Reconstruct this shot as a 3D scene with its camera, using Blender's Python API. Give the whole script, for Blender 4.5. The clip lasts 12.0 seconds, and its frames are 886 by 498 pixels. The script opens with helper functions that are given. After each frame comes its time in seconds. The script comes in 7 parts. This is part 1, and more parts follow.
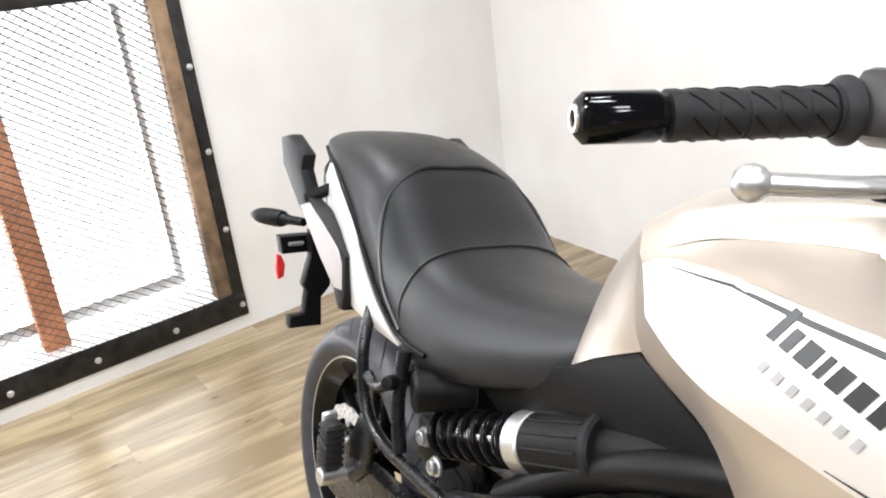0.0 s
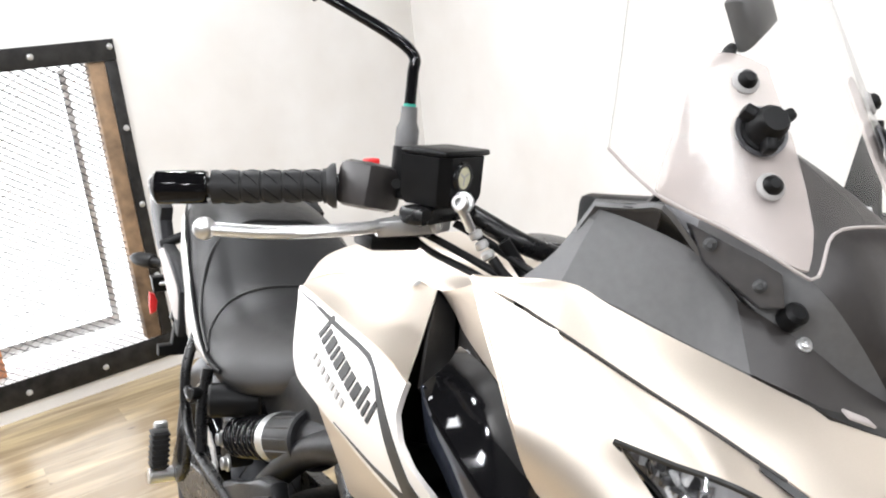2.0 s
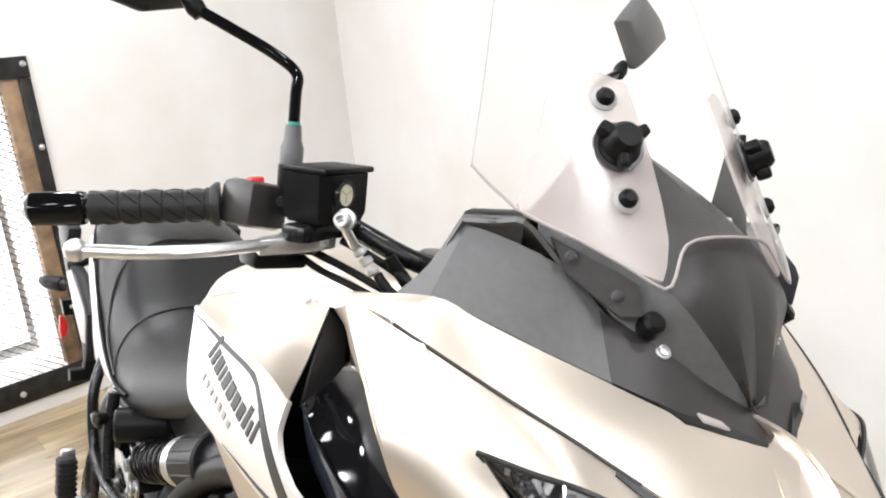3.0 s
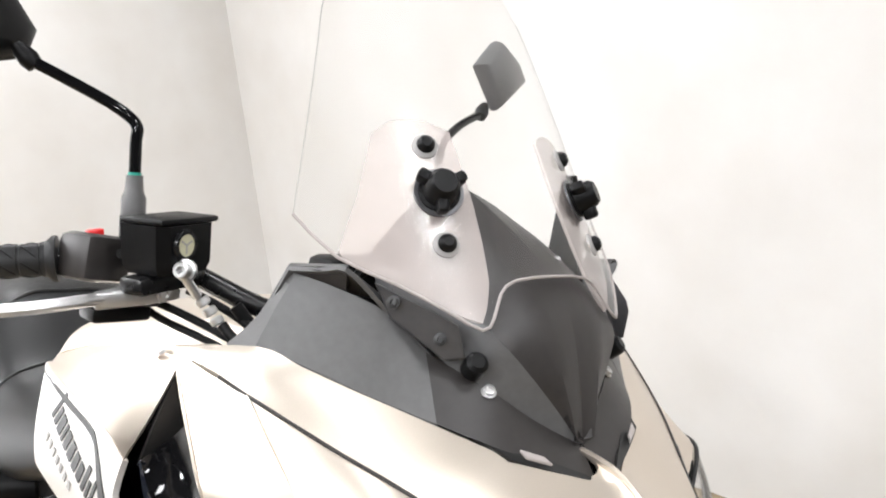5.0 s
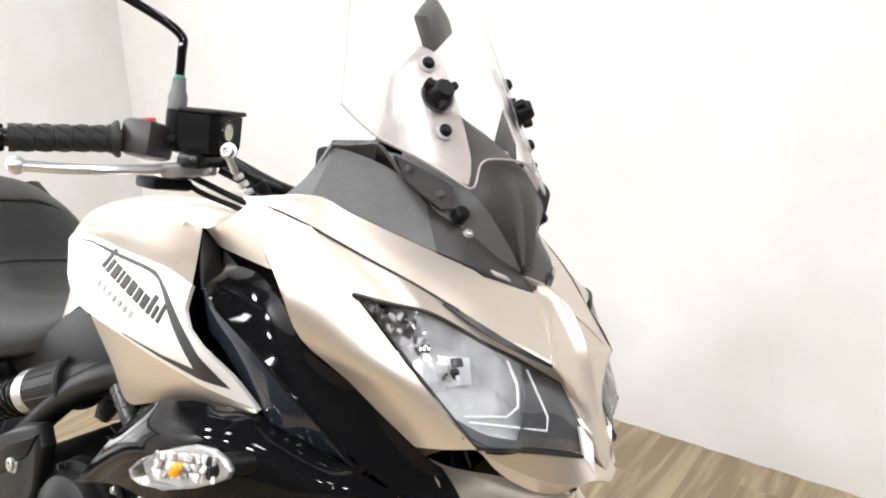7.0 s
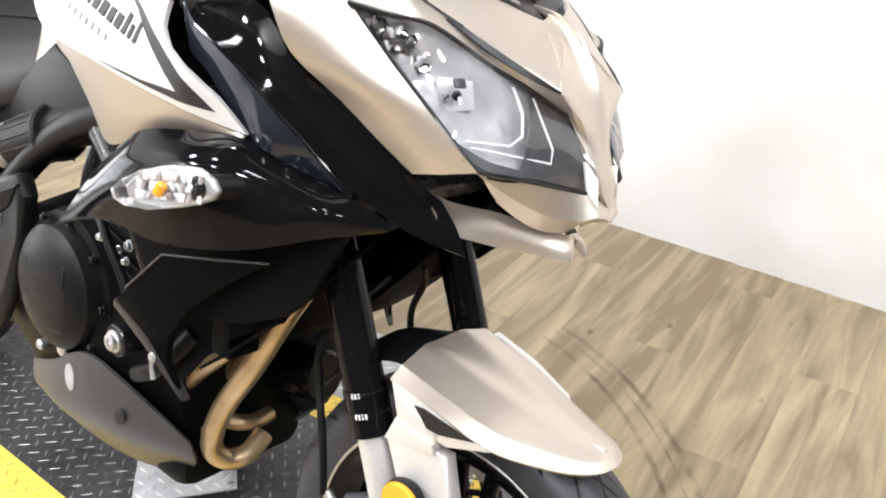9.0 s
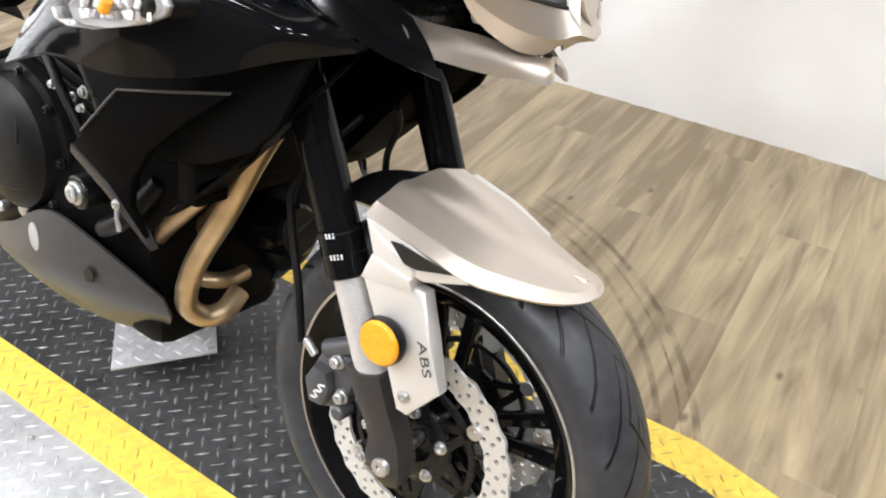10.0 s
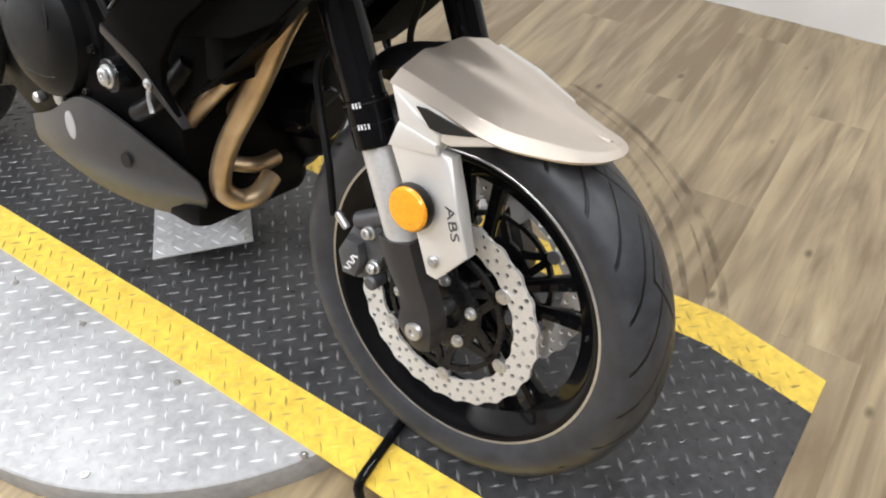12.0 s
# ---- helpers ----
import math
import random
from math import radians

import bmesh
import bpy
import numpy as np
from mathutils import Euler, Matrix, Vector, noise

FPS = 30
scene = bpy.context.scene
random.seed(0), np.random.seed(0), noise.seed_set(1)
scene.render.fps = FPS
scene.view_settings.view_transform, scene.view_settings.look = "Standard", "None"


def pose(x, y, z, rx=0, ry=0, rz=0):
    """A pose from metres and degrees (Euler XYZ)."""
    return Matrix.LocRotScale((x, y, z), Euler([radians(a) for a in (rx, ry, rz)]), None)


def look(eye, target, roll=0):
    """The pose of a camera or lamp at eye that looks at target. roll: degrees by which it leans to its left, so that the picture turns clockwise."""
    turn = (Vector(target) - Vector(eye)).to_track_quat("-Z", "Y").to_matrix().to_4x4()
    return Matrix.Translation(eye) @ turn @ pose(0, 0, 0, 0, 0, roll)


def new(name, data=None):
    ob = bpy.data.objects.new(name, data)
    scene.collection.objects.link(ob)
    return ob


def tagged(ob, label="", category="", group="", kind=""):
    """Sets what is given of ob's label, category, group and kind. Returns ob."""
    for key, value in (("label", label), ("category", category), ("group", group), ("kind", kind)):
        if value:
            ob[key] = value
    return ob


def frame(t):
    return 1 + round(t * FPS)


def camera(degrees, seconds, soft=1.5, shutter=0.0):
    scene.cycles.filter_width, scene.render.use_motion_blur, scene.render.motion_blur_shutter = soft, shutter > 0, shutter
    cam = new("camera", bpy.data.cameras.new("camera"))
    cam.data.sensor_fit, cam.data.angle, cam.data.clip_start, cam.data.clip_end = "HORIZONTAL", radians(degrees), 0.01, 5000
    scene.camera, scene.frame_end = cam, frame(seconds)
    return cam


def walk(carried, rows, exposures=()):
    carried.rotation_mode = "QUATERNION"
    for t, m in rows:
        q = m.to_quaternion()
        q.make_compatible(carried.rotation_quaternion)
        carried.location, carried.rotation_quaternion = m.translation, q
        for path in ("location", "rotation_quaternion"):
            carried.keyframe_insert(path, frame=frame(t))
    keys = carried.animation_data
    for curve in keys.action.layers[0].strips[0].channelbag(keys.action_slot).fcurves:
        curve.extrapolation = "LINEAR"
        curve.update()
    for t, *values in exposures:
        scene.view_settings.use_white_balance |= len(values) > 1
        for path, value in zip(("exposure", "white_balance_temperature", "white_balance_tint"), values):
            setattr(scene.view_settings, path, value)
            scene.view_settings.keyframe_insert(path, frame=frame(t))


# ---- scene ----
cam = camera(58.0, 12.0, 2.0)
PATH = [
    (0, (-0.193, -0.443, 1.341), (-1.831, 0.47, 0.645), -7.1),
    (0.5, (0.019, -0.412, 1.361), (-1.692, 0.398, 0.717), -6.6),
    (1, (0.174, -0.334, 1.369), (-1.563, 0.441, 0.751), -4.7),
    (1.5, (0.233, -0.296, 1.371), (-1.477, 0.564, 0.791), -5.3),
    (2, (0.261, -0.262, 1.372), (-1.407, 0.687, 0.809), -5.8),
    (2.5, (0.281, -0.241, 1.372), (-1.356, 0.771, 0.827), -5.4),
    (3, (0.298, -0.216, 1.369), (-1.297, 0.862, 0.828), -5.7),
    (3.5, (0.313, -0.195, 1.37), (-1.245, 0.945, 0.847), -6.3),
    (3.7, (0.317, -0.187, 1.369), (-1.219, 0.976, 0.835), -6.1),
    (5.3, (0.361, -0.157, 1.374), (-1.115, 1.108, 0.904), -5.8),
    (5.5, (0.368, -0.164, 1.373), (-1.109, 1.102, 0.909), -5.1),
    (6, (0.403, -0.235, 1.378), (-1.036, 1.086, 0.946), -4.7),
    (6.5, (0.434, -0.394, 1.386), (-0.847, 1.048, 0.855), -3.8),
    (7, (0.461, -0.491, 1.363), (-0.737, 1.001, 0.783), -1.5),
    (7.2, (0.459, -0.495, 1.357), (-0.723, 0.99, 0.728), -0.9),
    (8.8, (0.446, -0.49, 1.251), (-0.641, 0.906, 0.319), 0.7),
    (9, (0.444, -0.492, 1.237), (-0.632, 0.885, 0.266), 0.5),
    (9.5, (0.446, -0.487, 1.194), (-0.562, 0.855, 0.107), 0.3),
    (10, (0.45, -0.492, 1.155), (-0.499, 0.803, -0.038), 0.2),
    (10.5, (0.453, -0.497, 1.119), (-0.437, 0.748, -0.168), 0.1),
    (11, (0.459, -0.505, 1.092), (-0.374, 0.696, -0.273), 0.4),
    (11.5, (0.475, -0.519, 1.078), (-0.351, 0.657, -0.313), -0.1),
    (12, (0.485, -0.531, 1.125), (-0.446, 0.604, -0.233), -3.2),
]
walk(cam, [(t, look(eye, target, roll)) for t, eye, target, roll in PATH], [(0, 0.20, 6200, 10), (1, 0.29, 6200, 10), (2.5, 0.21, 6250, 10), (3.5, 0.18, 6310, 10), (6, 0.05, 6310, 10), (7, 0.22, 6310, 10), (9, 0.43, 6200, 10), (10.5, 0.13, 6200, 10), (12, -0.02, 6200, 10)])

# ---- world and lights ----
FLOOR = -0.06
world = bpy.data.worlds.new("world")
scene.world = world
world.use_nodes = True
world.node_tree.nodes["Background"].inputs[0].default_value = (1.0, 0.98, 0.95, 1)
world.node_tree.nodes["Background"].inputs[1].default_value = 0.9


def area_lamp(name, at, target, size_x, size_y, power, colour=(1.0, 0.99, 0.985)):
    lamp = bpy.data.lights.new(name, "AREA")
    lamp.shape, lamp.size, lamp.size_y, lamp.energy, lamp.color = "RECTANGLE", size_x, size_y, power, colour
    ob = new(name, lamp)
    ob.matrix_world = look(at, target)
    return ob


# ---- materials ----
def material(name, colour, rough=0.5, metal=0.0, vary=0.12, scale=30.0, bump=0.0, fine=400.0, coat=0.0, stain=None, stain_scale=3.0, sheen=0.5):
    """A surface with broad and fine variation of colour and gloss, and fine relief."""
    m = bpy.data.materials.new(name)
    m.use_nodes = True
    nt = m.node_tree
    b = nt.nodes["Principled BSDF"]
    tc = nt.nodes.new("ShaderNodeTexCoord")
    n1 = nt.nodes.new("ShaderNodeTexNoise")
    n1.inputs["Scale"].default_value = stain_scale
    n1.inputs["Detail"].default_value = 6
    n2 = nt.nodes.new("ShaderNodeTexNoise")
    n2.inputs["Scale"].default_value = scale
    n2.inputs["Detail"].default_value = 4
    nt.links.new(tc.outputs["Object"], n1.inputs["Vector"])
    nt.links.new(tc.outputs["Object"], n2.inputs["Vector"])
    ramp = nt.nodes.new("ShaderNodeMixRGB")
    dark = stain or tuple(c * (1 - vary * 1.6) for c in colour)
    light = tuple(min(1, c * (1 + vary)) for c in colour)
    ramp.inputs[1].default_value = (*dark, 1)
    ramp.inputs[2].default_value = (*light, 1)
    mul = nt.nodes.new("ShaderNodeMath")
    mul.operation = "ADD"
    mr = nt.nodes.new("ShaderNodeMapRange")
    mr.inputs[1].default_value, mr.inputs[2].default_value = 0.6, 1.3
    nt.links.new(n1.outputs[0], mul.inputs[0])
    nt.links.new(n2.outputs[0], mul.inputs[1])
    nt.links.new(mul.outputs[0], mr.inputs[0])
    nt.links.new(mr.outputs[0], ramp.inputs[0])
    nt.links.new(ramp.outputs[0], b.inputs["Base Color"])
    rr = nt.nodes.new("ShaderNodeMapRange")
    rr.inputs[3].default_value, rr.inputs[4].default_value = max(0.02, rough * 0.8), min(1, rough * 1.2)
    nt.links.new(n2.outputs[0], rr.inputs[0])
    nt.links.new(rr.outputs[0], b.inputs["Roughness"])
    b.inputs["Metallic"].default_value = metal
    b.inputs["Coat Weight"].default_value = coat
    b.inputs["Specular IOR Level"].default_value = sheen
    b.inputs["Coat Roughness"].default_value = 0.04
    if bump:
        n3 = nt.nodes.new("ShaderNodeTexNoise")
        n3.inputs["Scale"].default_value = fine
        n3.inputs["Detail"].default_value = 3
        nt.links.new(tc.outputs["Object"], n3.inputs["Vector"])
        bp = nt.nodes.new("ShaderNodeBump")
        bp.inputs["Strength"].default_value = bump
        bp.inputs["Distance"].default_value = 0.002
        nt.links.new(n3.outputs[0], bp.inputs["Height"])
        nt.links.new(bp.outputs[0], b.inputs["Normal"])
    return m


def glass(name, colour=(1, 1, 1), rough=0.0, mix=0.12):
    """Thin clear plastic: mostly see-through, with a mirror-like sheen."""
    m = bpy.data.materials.new(name)
    m.use_nodes = True
    nt = m.node_tree
    out = nt.nodes["Material Output"]
    tr = nt.nodes.new("ShaderNodeBsdfTransparent")
    tr.inputs[0].default_value = (*colour, 1)
    gl = nt.nodes.new("ShaderNodeBsdfGlossy")
    gl.inputs["Roughness"].default_value = rough
    fr = nt.nodes.new("ShaderNodeFresnel")
    fr.inputs[0].default_value = 1.49
    ad = nt.nodes.new("ShaderNodeMath")
    ad.operation = "ADD"
    ad.inputs[1].default_value = mix - 0.04
    mx = nt.nodes.new("ShaderNodeMixShader")
    nt.links.new(fr.outputs[0], ad.inputs[0])
    nt.links.new(ad.outputs[0], mx.inputs[0])
    nt.links.new(tr.outputs[0], mx.inputs[1])
    nt.links.new(gl.outputs[0], mx.inputs[2])
    nt.links.new(mx.outputs[0], out.inputs[0])
    return m


def glowing(name, colour, strength):
    m = bpy.data.materials.new(name)
    m.use_nodes = True
    b = m.node_tree.nodes["Principled BSDF"]
    b.inputs["Base Color"].default_value = (*colour, 1)
    b.inputs["Emission Color"].default_value = (*colour, 1)
    b.inputs["Emission Strength"].default_value = strength
    return m


SILVER = material("satin_champagne_paint", (0.66, 0.59, 0.51), 0.39, 0.86, 0.03, 900, 0.02, 2500, 0.05, stain_scale=1.5)
# paler and less metallic than the champagne
SILVER_LIGHT = material("paler_satin_paint", (0.78, 0.76, 0.73), 0.43, 0.6, 0.03, 900, 0.02, 2500, 0.04)
BLACK_GLOSS = material("gloss_black_paint", (0.004, 0.004, 0.0045), 0.06, 0.0, 0.1, 60, sheen=0.18)
BLACK_FLAKE = material("gloss_black_flake_paint", (0.016, 0.019, 0.027), 0.14, 0.4, 0.9, 1500, 0.03, 1800, 0.6, sheen=0.5)
BLACK_SATIN = material("satin_black_plastic", (0.005, 0.005, 0.0053), 0.40, 0.0, 0.15, 80, 0.10, 900, sheen=0.15)
GREY_PLASTIC = material("charcoal_grain_plastic", (0.011, 0.011, 0.012), 0.42, 0.0, 0.12, 120, 0.14, 1100, sheen=0.16)
BLACK_MATTE = material("matte_black_plastic", (0.003, 0.003, 0.0031), 0.5, 0.0, 0.15, 80, 0.10, 900, sheen=0.025)
# on the cowl and left mirror this grey holds haze and sheen
COWL_GREY = material("charcoal_cowl_plastic", (0.100, 0.099, 0.099), 0.42, 0.0, 0.10, 120, 0.14, 1100, sheen=0.45)
BELLY = material("satin_grey_cowl_plastic", (0.052, 0.052, 0.055), 0.36, 0.2, 0.12, 50, 0.1, 700, sheen=0.5)
# on the cowl's darker facets, reflected brown is put into this colour
COWL_DARK = material("dark_brown_grey_plastic", (0.030, 0.027, 0.026), 0.4, 0.0, 0.12, 120, 0.12, 900, sheen=0.4)
BLACK_METAL = material("black_coated_metal", (0.006, 0.006, 0.0065), 0.28, 0.0, 0.2, 70, 0.05, 700, sheen=0.35)
ENGINE_BLACK = material("black_engine_casting", (0.0025, 0.0025, 0.0027), 0.45, 0.0, 0.25, 60, 0.25, 500, sheen=0.08)
GRIP_RUBBER = material("grip_rubber", (0.016, 0.016, 0.0165), 0.5, 0.0, 0.15, 90, 0.15, 800, sheen=0.25)
VINYL = material("black_seat_vinyl", (0.0115, 0.0115, 0.012), 0.38, 0.0, 0.1, 40, 0.20, 900, sheen=0.38)
CHROME = material("polished_steel", (0.75, 0.75, 0.76), 0.12, 1.0, 0.05, 120)
STEEL = material("brushed_steel", (0.66, 0.645, 0.62), 0.32, 0.95, 0.1, 200, 0.06, 700)
ALLOY = material("cast_alloy", (0.62, 0.62, 0.62), 0.34, 0.9, 0.06, 150, 0.1, 700)
HEADER = material("heat_tinted_steel", (0.52, 0.40, 0.25), 0.33, 0.85, 0.3, 16, 0.05, 300, stain=(0.24, 0.16, 0.09), stain_scale=6)
AMBER = material("amber_reflector", (0.95, 0.36, 0.01), 0.18, 0.0, 0.15, 260, 0.5, 500, 0.5)
RED = material("red_plastic", (0.7, 0.03, 0.03), 0.3, 0.0, 0.1, 90)
WHITE_INK = material("pale_ink", (0.7, 0.7, 0.7), 0.5)
BLACK_INK = material("black_ink", (0.012, 0.012, 0.012), 0.4)
GREY_INK = material("grey_ink", (0.34, 0.33, 0.32), 0.5)
GREEN = material("green_paint_mark", (0.02, 0.30, 0.22), 0.4)
LENS = glass("clear_lens", (0.97, 0.97, 0.97), 0.02, 0.10)
SCREEN = glass("clear_acrylic", (0.985, 0.985, 0.98), 0.22, 0.055)
PALE_EDGE = glass("pale_acrylic_edge", (0.95, 0.95, 0.94), 0.3, 0.08)
FROST = material("frosted_smoke_plastic", (0.36, 0.325, 0.31), 0.5, 0.0, 0.05, 40)
MIRROR = material("mirror_glass", (0.9, 0.9, 0.9), 0.02, 1.0, 0.0)
# beige mottling puts the wall's blurred reflections into its colour
WALL = material("cream_white_wall_paint", (0.765, 0.757, 0.742), 0.34, 0.0, 0.04, 3, 0.12, 160, stain=(0.69, 0.665, 0.63), stain_scale=1.3)
CEILING = material("dark_ceiling_paint", (0.05, 0.05, 0.052), 0.9, 0.0, 0.1, 8)
DARK_WALL = material("unseen_dark_wall", (0.06, 0.058, 0.055), 0.8, 0.0, 0.15, 6)
HOUSING = material("white_lamp_housing", (0.75, 0.75, 0.74), 0.5)
FRAME_STEEL = material("raw_blackened_steel", (0.030, 0.029, 0.028), 0.4, 0.6, 0.4, 20, 0.1, 300, stain_scale=5)
MESH_STEEL = material("black_expanded_metal", (0.03, 0.03, 0.03), 0.45, 0.5, 0.2, 50)
ORANGE_WOOD = material("orange_brown_timber", (0.48, 0.20, 0.09), 0.6, 0.0, 0.3, 14, 0.2, 120)
OLD_WOOD = material("weathered_timber", (0.20, 0.13, 0.075), 0.7, 0.0, 0.45, 18, 0.3, 120, stain_scale=7)
PLATE_BLACK = material("black_tread_plate", (0.048, 0.048, 0.049), 0.30, 0.2, 0.4, 55, 0.3, 260, stain=(0.022, 0.022, 0.023), stain_scale=5)
PLATE_WEAR = material("worn_tread_bars", (0.19, 0.19, 0.19), 0.28, 0.3, 0.4, 45, 0.1, 300, stain=(0.03, 0.03, 0.031), stain_scale=6)
PLATE_ALU = material("aluminium_tread_plate", (0.37, 0.37, 0.37), 0.55, 0.15, 0.18, 60, 0.1, 300, stain_scale=5, sheen=0.2)
YELLOW = material("yellow_line_paint", (0.74, 0.52, 0.07), 0.42, 0.0, 0.14, 60, 0.15, 240, stain=(0.60, 0.41, 0.06), stain_scale=30)
YELLOW_BARS = material("scuffed_yellow_bars", (0.74, 0.53, 0.08), 0.42, 0.0, 0.2, 22, 0.1, 240, stain=(0.16, 0.12, 0.05), stain_scale=9)
CALIPER = material("dark_anodised_caliper", (0.085, 0.085, 0.09), 0.4, 0.4, 0.15, 90, 0.1, 700)
# paler and more metallic than the plate beneath
ALU_BARS = material("paler_aluminium_bars", (0.62, 0.62, 0.62), 0.40, 0.3, 0.15, 60)
DISC_STEEL = material("pale_brake_steel", (0.70, 0.685, 0.665), 0.34, 0.55, 0.08, 200, 0.05, 700)
SMOKE = material("smoke_tinted_acrylic", (0.60, 0.53, 0.50), 0.45, 0.0, 0.05, 40)
SMOKE.node_tree.nodes["Principled BSDF"].inputs["Alpha"].default_value = 0.42
PIVOT_GREY = material("dark_satin_casting", (0.010, 0.0105, 0.0115), 0.38, 0.2, 0.15, 90, 0.1, 700, sheen=0.35)
OUTSIDE = glowing("bright_outside", (1.0, 1.0, 1.0), 0.95)
BRIGHT = material("bright_lamp_reflector", (0.90, 0.90, 0.91), 0.18, 0.3, 0.10, 60)
BOWL = material("silvered_lamp_bowl", (0.80, 0.80, 0.81), 0.18, 0.5, 0.14, 45, 0.25, 60)
PALE_GLASS = material("pale_yellow_sight_glass", (0.62, 0.60, 0.42), 0.15, 0.0, 0.05, 60)
LAMP_GLOW = glowing("lamp_face", (1.0, 0.98, 0.95), 12.0)


def plank_material():
    m = material("pale_oak_vinyl", (0.47, 0.35, 0.21), 0.24, 0.0, 0.3, 9, 0.08, 200)
    nt = m.node_tree
    b = nt.nodes["Principled BSDF"]
    tc = nt.nodes.new("ShaderNodeTexCoord")
    info = nt.nodes.new("ShaderNodeObjectInfo")
    off = nt.nodes.new("ShaderNodeVectorMath")
    off.operation = "SCALE"
    off.inputs[0].default_value = (7.3, 3.1, 5.7)
    nt.links.new(info.outputs["Random"], off.inputs["Scale"])
    add = nt.nodes.new("ShaderNodeVectorMath")
    nt.links.new(tc.outputs["Object"], add.inputs[0])
    nt.links.new(off.outputs[0], add.inputs[1])
    def streaks(across, along, detail, twist):
        mp = nt.nodes.new("ShaderNodeMapping")
        mp.inputs["Scale"].default_value = (across, along, 1)
        nt.links.new(add.outputs[0], mp.inputs["Vector"])
        nz = nt.nodes.new("ShaderNodeTexNoise")
        nz.inputs["Scale"].default_value = 1.0
        nz.inputs["Detail"].default_value = detail
        nz.inputs["Distortion"].default_value = twist
        nt.links.new(mp.outputs[0], nz.inputs["Vector"])
        return nz.outputs[0]

    def blend(a, b, weight):
        mx = nt.nodes.new("ShaderNodeMath")
        mx.operation = "MULTIPLY_ADD"
        mx.inputs[1].default_value = weight
        nt.links.new(b, mx.inputs[0])
        nt.links.new(a, mx.inputs[2])
        return mx.outputs[0]

    tone = blend(blend(streaks(11, 1.3, 6, 1.6), streaks(60, 4, 4, 0.6), 0.25), streaks(4, 1.1, 3, 0.4), 0.6)
    tone = blend(tone, info.outputs["Random"], 0.03)
    norm = nt.nodes.new("ShaderNodeMapRange")
    norm.inputs[1].default_value, norm.inputs[2].default_value = 0.80, 1.28
    nt.links.new(tone, norm.inputs[0])
    ramp = nt.nodes.new("ShaderNodeValToRGB")
    e = ramp.color_ramp.elements
    e[0].position, e[0].color = 0.0, (0.200, 0.147, 0.084, 1)
    e[1].position, e[1].color = 1.0, (0.445, 0.36, 0.222, 1)
    for at, colour in ((0.3, (0.270, 0.207, 0.127, 1)), (0.6, (0.355, 0.277, 0.162, 1))):
        ramp.color_ramp.elements.new(at).color = colour
    nt.links.new(norm.outputs[0], ramp.inputs[0])
    # knots
    mp = nt.nodes.new("ShaderNodeMapping")
    mp.inputs["Scale"].default_value = (9, 5, 1)
    nt.links.new(add.outputs[0], mp.inputs["Vector"])
    vor = nt.nodes.new("ShaderNodeTexVoronoi")
    vor.inputs["Scale"].default_value = 1.0
    nt.links.new(mp.outputs[0], vor.inputs["Vector"])
    knot = nt.nodes.new("ShaderNodeMapRange")
    knot.inputs[1].default_value, knot.inputs[2].default_value = 0.03, 0.10
    knot.inputs[3].default_value, knot.inputs[4].default_value = 0.42, 1.0
    nt.links.new(vor.outputs["Distance"], knot.inputs[0])
    dark = nt.nodes.new("ShaderNodeMixRGB")
    dark.blend_type = "MULTIPLY"
    dark.inputs[0].default_value = 1.0
    nt.links.new(ramp.outputs[0], dark.inputs[1])
    nt.links.new(knot.outputs[0], dark.inputs[2])
    nt.links.new(dark.outputs[0], b.inputs["Base Color"])
    return m


def scuff_material():
    m = bpy.data.materials.new("rubber_scuff")
    m.use_nodes = True
    nt = m.node_tree
    b = nt.nodes["Principled BSDF"]
    b.inputs["Base Color"].default_value = (0.10, 0.075, 0.05, 1)
    b.inputs["Roughness"].default_value = 0.6
    tc = nt.nodes.new("ShaderNodeTexCoord")
    n = nt.nodes.new("ShaderNodeTexNoise")
    n.inputs["Scale"].default_value = 28
    n.inputs["Detail"].default_value = 6
    nt.links.new(tc.outputs["Object"], n.inputs["Vector"])
    mr = nt.nodes.new("ShaderNodeMapRange")
    mr.inputs[1].default_value, mr.inputs[2].default_value = 0.35, 0.75
    mr.inputs[3].default_value, mr.inputs[4].default_value = 0.02, 0.5
    nt.links.new(n.outputs[0], mr.inputs[0])
    nt.links.new(mr.outputs[0], b.inputs["Alpha"])
    return m


RUBBER_MARK = scuff_material()
PLANK = plank_material()


